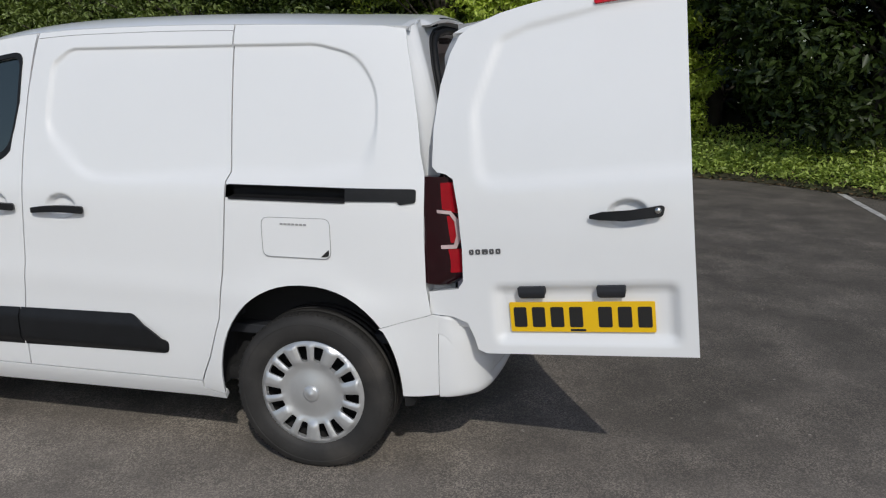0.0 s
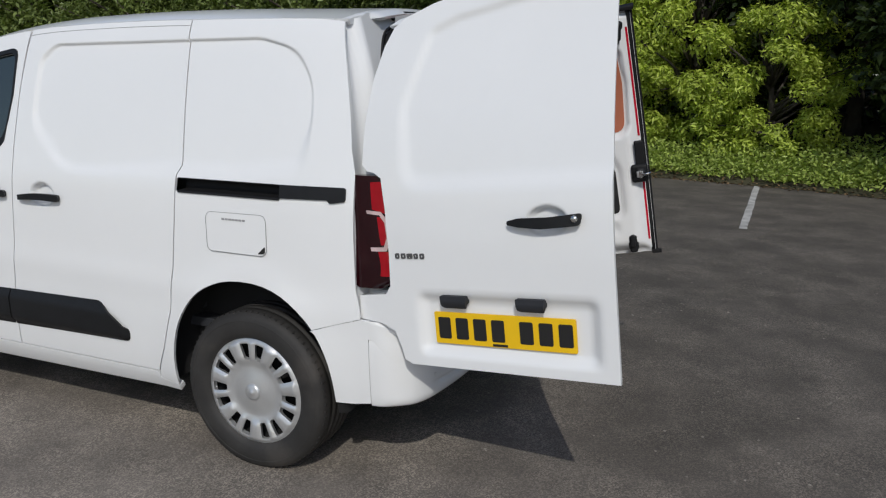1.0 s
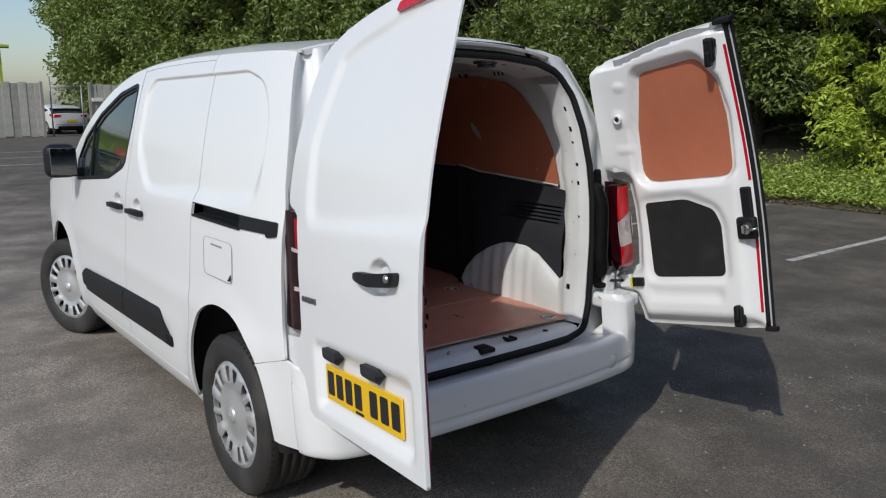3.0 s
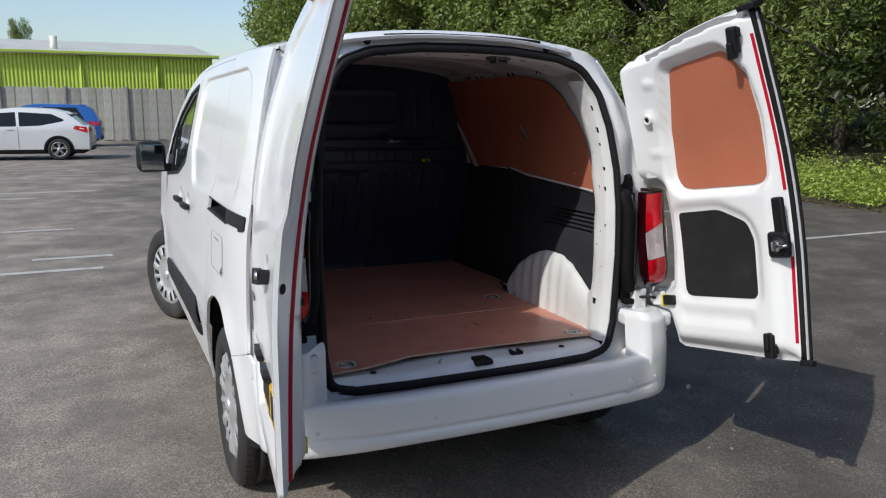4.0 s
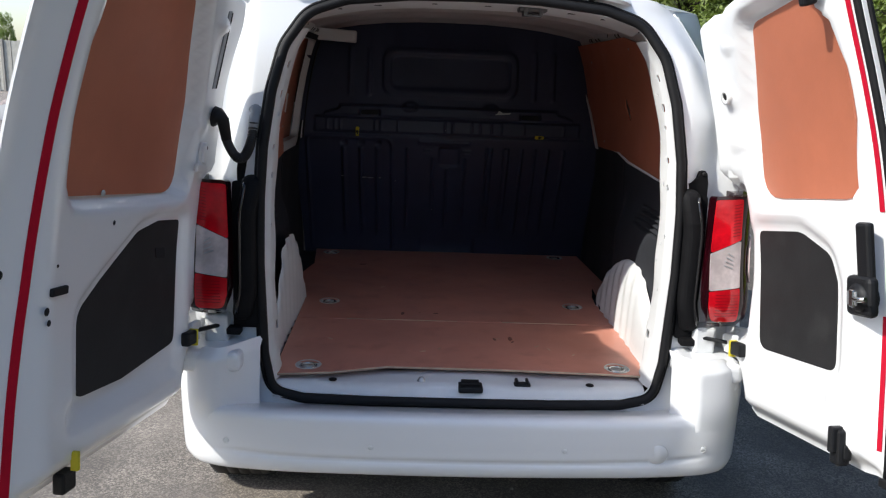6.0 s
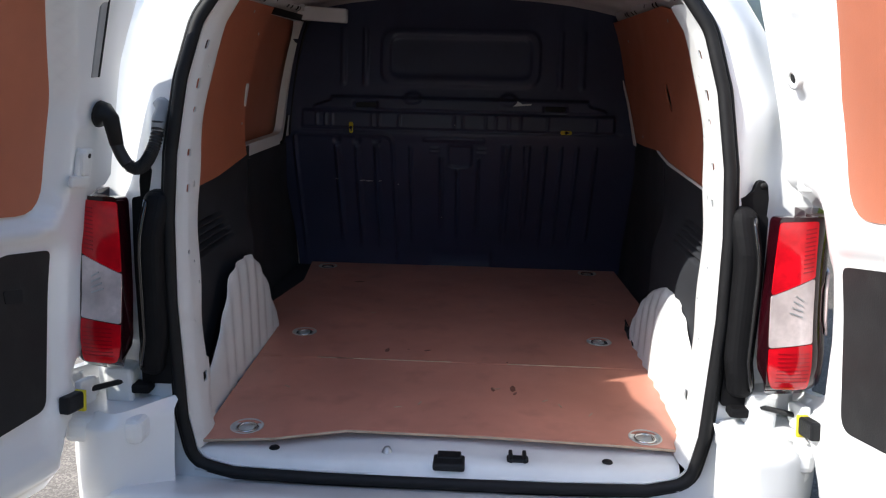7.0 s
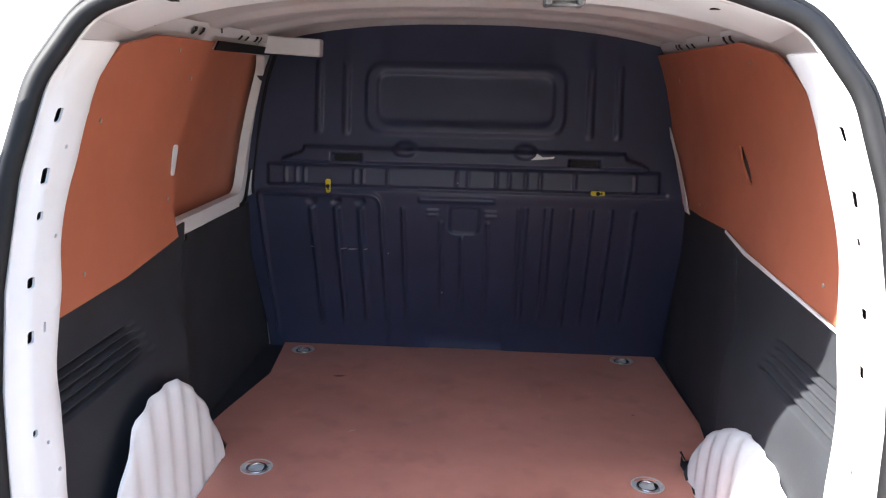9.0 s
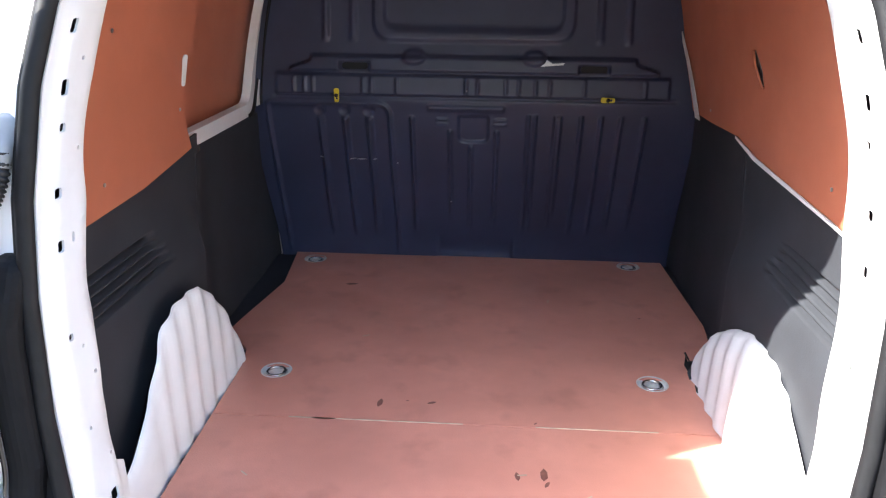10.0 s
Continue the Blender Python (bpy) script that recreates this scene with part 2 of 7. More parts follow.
def sheet(loops, us, vs, fmap, back=None, side=1):
    """A flat region (first loop outside, the others holes), cut along the lines us and vs, and bent by fmap(u, v).
    back: its thickness against the normal, a number or a function, or a function that gives the place itself."""
    flat = bmesh.new()
    for loop in loops:
        vv = [flat.verts.new((u, v, 0)) for u, v in loop]
        for i in range(len(vv)):
            flat.edges.new((vv[i - 1], vv[i]))
    if len(loops) == 1:
        flat.faces.new(flat.verts[:])
    else:
        bmesh.ops.triangle_fill(flat, use_beauty=True, use_dissolve=False, edges=flat.edges[:], normal=(0, 0, 1))
    for axis, lines in ((0, us), (1, vs)):
        for c in lines:
            co, no = [0.0, 0.0, 0.0], [0.0, 0.0, 0.0]
            co[axis], no[axis] = c, 1.0
            bmesh.ops.bisect_plane(flat, geom=flat.verts[:] + flat.edges[:] + flat.faces[:], dist=1e-5, plane_co=co, plane_no=no)
    flat.verts.index_update()
    uv = [(v.co.x, v.co.y) for v in flat.verts]
    front = [Vector(fmap(u, v)) for u, v in uv]
    bm = bmesh.new()
    f = [bm.verts.new(p) for p in front]
    b = None
    if back is not None:
        e = 1e-4
        b = []
        for (u, v), p in zip(uv, front):
            fu = Vector(fmap(u + e, v)) - Vector(fmap(u - e, v))
            fv = Vector(fmap(u, v + e)) - Vector(fmap(u, v - e))
            nn = fu.cross(fv).normalized() * side
            d = back(u, v) if callable(back) else back
            b.append(bm.verts.new(d if isinstance(d, Vector) else p - nn * d))
    for face in flat.faces:
        face.normal_update()
        idx = [v.index for v in face.verts]
        if (face.normal.z < 0) != (side < 0):
            idx.reverse()
        bm.faces.new([f[i] for i in idx]).smooth = True
        if b:
            bm.faces.new([b[i] for i in reversed(idx)]).smooth = True
    if b:
        for edge in flat.edges:
            if len(edge.link_faces) == 1:
                face = edge.link_faces[0]
                i, j = edge.verts[0].index, edge.verts[1].index
                ids = [v.index for v in face.verts]
                forward = ids[(ids.index(i) + 1) % len(ids)] == j
                if (face.normal.z < 0) != (side < 0):
                    forward = not forward
                q = (f[j], f[i], b[i], b[j]) if forward else (f[i], f[j], b[j], b[i])
                bm.faces.new(q).smooth = True
                for pair in ((f[i], f[j]), (b[i], b[j])):
                    ed = bm.edges.get(pair)
                    if ed:
                        ed.smooth = False
    flat.free()
    return bm


def block(x0, x1, y0, y1, z0, z1, bevel=0.004, seg=2):
    bm = bmesh.new()
    bmesh.ops.create_cube(bm, size=1.0)
    for v in bm.verts:
        v.co = Vector(((x0 + x1) / 2 + v.co.x * (x1 - x0), (y0 + y1) / 2 + v.co.y * (y1 - y0), (z0 + z1) / 2 + v.co.z * (z1 - z0)))
    if bevel:
        bmesh.ops.bevel(bm, geom=bm.edges[:], offset=min(bevel, 0.45 * min(x1 - x0, y1 - y0, z1 - z0)), segments=seg, affect="EDGES", profile=0.5)
    return bm


def merge(*bms):
    out = bms[0]
    for other in bms[1:]:
        me = bpy.data.meshes.new("tmp")
        other.to_mesh(me)
        other.free()
        out.from_mesh(me)
        bpy.data.meshes.remove(me)
    return out


def moved(bm, m):
    bmesh.ops.transform(bm, matrix=m, verts=bm.verts[:])
    return bm


def tube(pts, r, n=8, closed=False):
    bm = bmesh.new()
    pts = [Vector(p) for p in pts]
    rings = []
    k = len(pts)
    up = None
    for i, p in enumerate(pts):
        a = pts[(i - 1) % k] if closed or i else p
        c = pts[(i + 1) % k] if closed or i < k - 1 else p
        t = (c - a).normalized()
        if up is None:
            up = t.orthogonal().normalized()
        up = (up - t * up.dot(t)).normalized()
        w = t.cross(up)
        rr = r(i / max(1, k - 1)) if callable(r) else r
        rings.append([bm.verts.new(p + (up * math.cos(2 * math.pi * j / n) + w * math.sin(2 * math.pi * j / n)) * rr) for j in range(n)])
    for i in range(k if closed else k - 1):
        a, c = rings[i], rings[(i + 1) % k]
        for j in range(n):
            bm.faces.new((a[j], a[(j + 1) % n], c[(j + 1) % n], c[j])).smooth = True
    if not closed:
        bm.faces.new(rings[0][::-1])
        bm.faces.new(rings[-1])
    return bm


def lathe(profile, n=48):
    """Turned about the x axis; the profile holds (radius, x)."""
    bm = bmesh.new()
    rings = [[bm.verts.new((x, r * math.cos(2 * math.pi * j / n), r * math.sin(2 * math.pi * j / n))) for j in range(n)] for r, x in profile]
    for a, c in zip(rings, rings[1:]):
        for j in range(n):
            bm.faces.new((a[j], a[(j + 1) % n], c[(j + 1) % n], c[j])).smooth = True
    return bm


def part(name, bm, mat, parent, label="", fix=True):
    if fix:
        bmesh.ops.recalc_face_normals(bm, faces=bm.faces[:])
    me = bpy.data.meshes.new(name)
    bm.to_mesh(me)
    bm.free()
    me.materials.append(M[mat] if isinstance(mat, str) else mat)
    ob = new(name, me)
    ob.parent = parent
    return tagged(ob, label)


def thing(name, label, category, group="", kind="", at=(0, 0, 0)):
    ob = new(name)
    ob.location = at
    ob.empty_display_size = 0.2
    return tagged(ob, label, category, group, kind)


# ---- ground ----
def flat_mesh(name, mat, verts, faces, kind="structure", label="", category=""):
    me = bpy.data.meshes.new(name)
    me.from_pydata(verts, [], faces)
    me.materials.append(M[mat] if isinstance(mat, str) else mat)
    return tagged(new(name, me), label, category, kind=kind)


flat_mesh("ground", "asphalt", [(-400, -400, 0), (400, -400, 0), (400, 400, 0), (-400, 400, 0)], [(0, 1, 2, 3)],
          label="dark grey worn asphalt of a car park", category="ground")

# ---- the van: shape of its skin ----
van = thing("van", "white panel van with both rear doors open, parked on asphalt", "van")
HUB_R, HUB_F, HUB_Z = 0.72, 3.505, 0.324
lean = curve([(0.5, 0.0), (1.0, 0.001), (1.12, 0.007), (1.25, 0.021), (1.4, 0.046), (1.55, 0.083), (1.7, 0.127), (1.8, 0.156), (1.95, 0.205)])
side_z = curve([(0.2, 0.82), (0.27, 0.865), (0.33, 0.888), (0.45, 0.903), (0.62, 0.911), (0.8, 0.908), (0.95, 0.902), (1.1, 0.892),
                (1.22, 0.872), (1.4, 0.838), (1.6, 0.793), (1.7, 0.765), (1.745, 0.748), (1.78, 0.728), (1.83, 0.66)])
edge_z = curve([(0.2, 1.752), (0.6, 1.765), (1.2, 1.772), (1.7, 1.762), (2.0, 1.738), (2.3, 1.68), (2.6, 1.575), (2.85, 1.455), (3.05, 1.32),
                (3.2, 1.205), (3.4, 1.12), (3.8, 1.05), (4.1, 0.97), (4.25, 0.88), (4.38, 0.72)])
PANEL = rounded([(0.44, 1.21, 0.10), (0.74, 1.160, 0.3), (1.66, 1.160, 0.25), (1.87, 1.30, 0.22), (1.845, 1.62, 0.06), (1.77, 1.680, 0.10), (0.70, 1.693, 0.25), (0.535, 1.652, 0.3), (0.452, 1.53, 0.3)], 0.1, 10)


def loop_dist(loop, u, v):
    """How far a point lies inside a closed loop; minus: outside."""
    best, hit = 9.0, False
    for (x0, y0), (x1, y1) in zip(loop, loop[1:] + loop[:1]):
        ex, ey = x1 - x0, y1 - y0
        if (y0 > v) != (y1 > v) and u < ex * (v - y0) / ey + x0:
            hit = not hit
        t = max(0, min(1, ((u - x0) * ex + (v - y0) * ey) / (ex * ex + ey * ey + 1e-12)))
        best = min(best, math.hypot(u - x0 - t * ex, v - y0 - t * ey))
    return best if hit else -best


def panel_depth(y, z):
    """How deep the pressed panel lies at a point of the side."""
    if not (0.3 < y < 2.0 and 1.0 < z < 1.78):
        return 0.0
    dist = loop_dist(PANEL, y, z)
    soft = 0.011
    if z < 1.42:
        soft += 0.075 * smooth((1.42 - z) / 0.2) * (1 - 0.75 * smooth((y - 1.0) / 0.6) * smooth((1.30 - z) / 0.1))
    return 0.013 * smooth((dist + 0.006) / soft)


def half_width(y, z):
    x = side_z(z)
    if y < 0.6:
        x -= 0.022 * ((0.6 - y) / 0.35) ** 2
    if y > 2.5:
        x -= 0.05 * ((y - 2.5) / 1.5) ** 2
    if y > 3.85:
        x *= max(0.0, 1 - ((y - 3.85) / 0.56) ** 3) ** 0.4
    for hub in (HUB_R, HUB_F):
        rr = math.hypot((y - hub) / 0.40, (z - HUB_Z) / 0.47)
        x += 0.010 * math.exp(-((rr - 1.0) / 0.13) ** 2)
    x += 0.006 * math.exp(-((z - 0.73 - 0.03 * (y - 1.2)) / 0.05) ** 2)
    for y0 in (1.80, 2.13):
        if abs(y - y0 + 0.005) < 0.12 and abs(z - 1.05) < 0.1:
            x -= 0.030 * smooth(2.2 * (1 - ((y - y0 + 0.005) / 0.070) ** 2 - ((z - 1.050) / 0.050) ** 2))
    return x - panel_depth(y, z)


WIDER = 0.018  # the right flank lies this much further from the middle plane


tuck_z = curve([(1.3, 0.0), (1.42, 0.006), (1.5, 0.032), (1.584, 0.062), (1.66, 0.092), (1.72, 0.118), (1.76, 0.138), (1.9, 0.16)])


def right_half(y, z):
    """Half width on the right, whose rear upper corner is drawn in and rounded."""
    return half_width(y, z) + WIDER - tuck_z(max(1.3, min(1.9, z))) * smooth((0.54 - y) / 0.21)


def side_map(s, off=0.0):
    return lambda y, z: (s * ((half_width(y, z) if s < 0 else right_half(y, z)) + off), y, z)


def rear_edge(z):
    return 0.255 + 0.72 * lean(z)


def arch(hub, a0, a1, n=22, grow=0.0):
    pts = []
    for i in range(n + 1):
        a = radians(a0 + (a1 - a0) * i / n)
        c, s = math.cos(a), math.sin(a)
        pts.append((hub + (0.385 + grow) * math.copysign(abs(c) ** 0.9, c), HUB_Z + (0.46 + grow) * math.copysign(abs(s) ** 0.9, s)))
    return pts


U_REAR = steps(0.25, 0.42, 0.03) + steps(0.428, 0.50, 0.006) + steps(0.508, 0.76, 0.009) + steps(0.79, 1.2, 0.03)
V_SIDE = steps(0.28, 0.98, 0.04) + steps(0.99, 1.11, 0.008) + steps(1.125, 1.245, 0.015) + steps(1.26, 1.48, 0.02) + steps(1.49, 1.655, 0.009) + steps(1.66, 1.705, 0.005) + [1.72, 1.74]
SD_REAR = [(1.046, 1.768), (1.036, 1.40), (1.030, 1.21), (1.048, 1.175), (1.058, 0.98), (1.070, 0.82), (1.095, 0.62), (1.15, 0.45), (1.185, 0.375), (1.20, 0.338)]
FD_REAR = [(1.925, 1.743), (1.955, 1.5), (1.972, 1.25), (1.978, 1.0), (1.985, 0.8), (2.01, 0.6), (2.035, 0.338)]
GAP = 0.006

for s in (-1, 1):
    # rear quarter
    outline = [(y - GAP / 2, z) for y, z in SD_REAR[:4]] + [(1.046, 1.163), (0.557, 1.163), (0.557, 1.113), (1.048, 1.113)] + [(y - GAP / 2, z) for y, z in SD_REAR[4:]] + [(1.20, 0.30), (1.11, 0.285)] + arch(HUB_R, -2, 140) + [(0.222, 0.694), (0.243, 0.80), (0.253, 1.0), (0.256, 1.22)]
    outline += [(rear_edge(z), z) for z in (1.3, 1.4, 1.5, 1.6, 1.68)] + [(rear_edge(1.74), 1.748)] + [(y, edge_z(y) - 0.002) for y in (0.45, 0.6, 0.8, 0.95)]
    loops = [outline[::-1]]
    quarter = part("quarter_panel", sheet(loops, U_REAR, V_SIDE, side_map(s), 0.012, s), "paint", van)
    # sliding door
    outline = [(1.93, 1.742)] + [(y - GAP / 2, z) for y, z in FD_REAR[1:]] + [(y + GAP / 2, z) for y, z in SD_REAR[::-1]]
    outline = [(y, edge_z(y) - 0.002) for y in (1.2, 1.4, 1.6, 1.8)] + [(FD_REAR[0][0] - GAP / 2, edge_z(1.92) - 0.002)] + outline[1:]
    sliding = part("sliding_door", sheet([outline], steps(1.06, 1.55, 0.05) + steps(1.58, 1.90, 0.009) + [1.93, 1.96, 2.0], V_SIDE, side_map(s), 0.012, s), "paint", van)
    part("door_seam", tube([(s * (half_width(y, edge_z(y) - 0.024) + 0.0002), y, edge_z(y) - 0.024) for y in steps(1.05, 1.92, 0.03)], 0.0013, 5), "seam", sliding)
    # front door with its window
    top = [(y, edge_z(y) - 0.003) for y in (1.935, 2.0, 2.1, 2.3, 2.45, 2.6, 2.72, 2.85, 2.95, 3.03)]
    outline = [(y + GAP / 2, z) for y, z in FD_REAR[:0:-1]] + top + [(3.10, 1.2), (3.13, 1.0), (3.09, 0.76), (3.02, 0.58), (2.97, 0.338)]
    window = rounded([(2.0, 1.655, 0.04), (2.28, 1.605, 0.1), (2.6, 1.49, 0.2), (2.86, 1.35, 0.1), (2.97, 1.25, 0.02), (2.95, 1.125, 0.02), (2.30, 1.185, 0.1), (2.04, 1.27, 0.12), (2.005, 1.45, 0.1)])
    front = part("front_door", sheet([outline, window], steps(1.95, 2.04, 0.03) + steps(2.05, 2.21, 0.008) + steps(2.25, 3.1, 0.05), steps(0.3, 0.98, 0.05) + steps(0.99, 1.11, 0.008) + steps(1.15, 1.7, 0.05), side_map(s), 0.02, s), "paint", van)
    part("window_glass", sheet([window], steps(2.0, 3.0, 0.1), steps(1.1, 1.7, 0.1), side_map(s, -0.014), 0.004, s), "glass", front)
    trim = rounded([(p[0] + (0.028 if p[0] > 2.9 else (-0.0 if p[0] > 2.2 else -0.012)), p[1] + (0.02 if p[1] > 1.3 else -0.022)) for p in window], 0)
    part("window_trim", sheet([trim, window], steps(2.0, 3.0, 0.1), steps(1.1, 1.7, 0.1), side_map(s, 0.003), 0.012, s), "black", front)
    part("window_divider", sheet([[(2.66, 1.14), (2.685, 1.14), (2.72, 1.44), (2.70, 1.455)]], [], steps(1.1, 1.5, 0.1), side_map(s, 0.002), 0.012, s), "black", front)
    # front wing and nose
    outline = [(3.10, 1.275), (3.136, 1.2), (3.136, 1.0), (3.096, 0.76), (3.026, 0.58), (2.976, 0.338), (2.976, 0.29)]
    outline += [(HUB_F - (p[0] - HUB_F), p[1]) for p in arch(HUB_F, -2, 182)] + [(4.05, 0.24), (4.38, 0.26), (4.395, 0.6), (4.375, 0.74)]
    outline += [(y, edge_z(y) - 0.004) for y in (4.25, 4.1, 3.8, 3.4, 3.25)]
    part("front_wing", sheet([outline], steps(3.0, 4.0, 0.06) + steps(4.02, 4.39, 0.03), steps(0.3, 1.2, 0.06), side_map(s), 0.015, s), "paint", van)
    # sill below the doors
    outline = [(1.11, 0.255), (2.97, 0.235), (2.97, 0.332), (1.206, 0.332), (1.206, 0.298), (1.11, 0.28)]
    part("sill", sheet([outline], steps(1.1, 3.0, 0.1), steps(0.24, 0.33, 0.02), side_map(s), 0.03, s), "paint", van)
    # black rubbing strips: long one on the front door, short tapered one on the sliding door
    z0, z1 = 0.452, 0.612
    def strip_map(y, z, s=s):
        t = smooth((z - 0.44) / 0.035) * smooth((0.62 - z) / 0.06)
        t *= smooth((y - 1.335) / 0.03) * smooth((2.96 - y) / 0.06)
        return (s * (half_width(y, z) + 0.002 + 0.02 * t), y, z)
    strip_v = steps(0.44, 0.62, 0.012)
    part("rubbing_strip", sheet([rounded([(1.338, 0.452, 0.02), (1.335, 0.50, 0.03), (1.49, 0.615, 0.05), (2.028, 0.606, 0.002), (2.034, 0.436, 0.002)])], steps(1.33, 2.05, 0.03), strip_v, strip_map, 0.01, s), "black", sliding)
    part("rubbing_strip", sheet([rounded([(2.042, 0.436, 0.002), (2.036, 0.606, 0.002), (2.80, 0.585, 0.05), (2.955, 0.50, 0.05), (2.93, 0.425, 0.03)])], steps(2.03, 2.98, 0.03), strip_v, strip_map, 0.01, s), "black", front)
    # rail of the sliding door: an open channel with a cover behind
    part("rail_channel", sheet([rect(0.555, 1.034, 1.108, 1.166, 0.004)], steps(0.55, 1.02, 0.08) + [1.024, 1.028, 1.031], [1.1115, 1.1145, 1.1165, 1.1185, 1.1205, 1.14, 1.1555, 1.1575, 1.1595, 1.1615],
                               lambda y, z, s=s: (s * (half_width(y, z) + 0.006 - 0.050 * smooth((z - 1.1145) / 0.006) * smooth((1.1615 - z) / 0.006)), y, z), 0.003, s), "rubber", quarter, "black recessed slide rail")
    part("rail_cover", sheet([rounded([(0.284, 1.118, 0.012), (0.345, 1.108, 0.01), (0.355, 1.120, 0.004), (0.555, 1.116, 0.002), (0.555, 1.166, 0.002), (0.284, 1.168, 0.012)])], steps(0.28, 0.56, 0.05), [1.13, 1.15], side_map(s, 0.007), 0.012, s), "black", quarter)
    # handles
    for y0, owner in ((1.80, sliding), (2.13, front)):
        def grip(y, z, s=s, y0=y0):
            t = 1 - ((y - y0) / 0.135) ** 2
            return (s * (half_width(y0, 0.98) + 0.004 + 0.030 * max(0.0, t) ** 0.5), y, z - 0.01 * (1 - t))
        part("handle", sheet([rounded([(y0 - 0.125, 1.033, 0.012), (y0 + 0.125, 1.027, 0.012), (y0 + 0.128, 1.05, 0.012), (y0 - 0.125, 1.062, 0.012)])], steps(y0 - 0.13, y0 + 0.13, 0.02), steps(1.03, 1.06, 0.01), grip, 0.02, s), "black", owner)
    # wheel housing
    for hub in (HUB_R, HUB_F):
        bm = bmesh.new()
        ring = arch(hub, -2, 182, 24, 0.004)
        rows = []
        for xx, gr in ((0.90, 0.0), (0.86, 0.03), (0.715, 0.03)):
            rows.append([bm.verts.new((s * (min(half_width(y, z), xx) - 0.004), y + (y - hub) / 0.385 * gr, z + gr * (z > HUB_Z))) for y, z in ring])
        for a, c in zip(rows, rows[1:]):
            for i in range(len(ring) - 1):
                bm.faces.new((a[i], a[i + 1], c[i + 1], c[i])).smooth = True
        bm.faces.new([v for v in rows[-1]])
        part("wheel_housing", bm, "dark", van)

# fuel flap, on the left quarter only
flap = part("fuel_flap", sheet([rounded([(0.612, 0.893, 0.03), (0.888, 0.893, 0.03), (0.896, 1.042, 0.03), (0.618, 1.045, 0.03)])], steps(0.6, 0.9, 0.04), steps(0.88, 1.06, 0.04), side_map(-1, 0.004), 0.006, -1), "paint", van)
part("flap_groove", tube([(-(half_width(y, z) + 0.0045), y, z) for y, z in rounded([(0.610, 0.891, 0.03), (0.890, 0.891, 0.03), (0.898, 1.044, 0.03), (0.616, 1.047, 0.03)][:4])], 0.0011, 6, True), "seam", flap)
part("flap_mark", sheet([rounded([(0.618, 0.903, 0.01), (0.652, 0.898, 0.003), (0.618, 0.93, 0.003)])], [], [], side_map(-1, 0.007), 0.003, -1), "ink", flap)
for k in range(7):
    part("flap_writing_bar", sheet([rect(0.71 + 0.016 * k, 0.722 + 0.016 * k, 1.017, 1.024, 0.001, 1)], [], [], side_map(-1, 0.0065), 0.003, -1), "seam", flap)


# roof, windscreen, bonnet
def crown(y):
    return 0.066 - 0.036 * smooth((y - 2.0) / 0.9)


def top_map(t, y):
    z = edge_z(y)
    if abs(t) > 1:
        z -= (abs(t) - 1) * 0.2
        return (right_half(y, z) if t > 0 else -half_width(y, z), y, z)
    w = smooth((y - 0.4) / 0.6)
    rise = 0.080 * (1 - abs(t) ** 2.4) * (1 - w) + crown(y) * (1 - abs(t) ** 5) * w
    return ((right_half(y, z) if t > 0 else half_width(y, z)) * t, y, z + rise)


def top_sheet(y0, y1, hy=0.08, back=0.012, skirt=0.0):
    tt = [-1 - skirt, -1, -0.97, -0.92, -0.85, -0.75, -0.6, -0.4, -0.2, 0, 0.2, 0.4, 0.6, 0.75, 0.85, 0.92, 0.97, 1, 1 + skirt]
    return sheet([[(-1 - skirt, y0), (1 + skirt, y0), (1 + skirt, y1), (-1 - skirt, y1)]], tt[2:-2], steps(y0, y1, hy)[1:-1], top_map, back)


roof = part("roof", top_sheet(0.37, 2.40, skirt=0.0), "paint", van)
for s in (-1, 1):
    part("windscreen_pillar", sheet([[(s * 0.90, 2.40), (s * 1.0, 2.40), (s * 1.0, 3.14), (s * 0.90, 3.14)]], [s * 0.95], steps(2.46, 3.1, 0.06), top_map, 0.02), "paint", van)
part("windscreen", sheet([[(-0.90, 2.405), (0.90, 2.405), (0.90, 3.14), (-0.90, 3.14)]], steps(-0.8, 0.8, 0.2), steps(2.46, 3.1, 0.08), top_map, 0.006), "glass", van)
part("bonnet", top_sheet(3.145, 4.3), "paint", van)
part("nose", sheet([[(-0.62, 0.26), (0.62, 0.26), (0.6, 0.8), (-0.6, 0.8)]], steps(-0.6, 0.6, 0.2), steps(0.3, 0.8, 0.1), lambda x, z: (x, 4.36 - 0.25 * (x / 0.62) ** 2, z), 0.02, -1), "paint", van)
# underside
part("floor_pan", block(-0.78, 0.78, 0.45, 4.2, 0.30, 0.36, 0.02), "dark", van)

# mirrors
for s in (-1, 1):
    cup = moved(block(-0.09, 0.09, -0.055, 0.06, -0.10, 0.10, 0.05, 5), pose(s * 0.985, 2.93, 1.225, 0, 0, s * 8))
    mirror = part("door_mirror", cup, "black", van, "black door mirror")
    part("mirror_glass", moved(block(-0.07, 0.07, -0.004, 0.004, -0.08, 0.08, 0.003, 2), pose(s * 0.980, 2.872, 1.225, 0, 0, s * 8)), "mirror", mirror)
    part("mirror_arm", moved(block(-0.07, 0.07, -0.04, 0.04, -0.02, 0.03, 0.015), pose(s * 0.90, 2.93, 1.15)), "black", mirror)

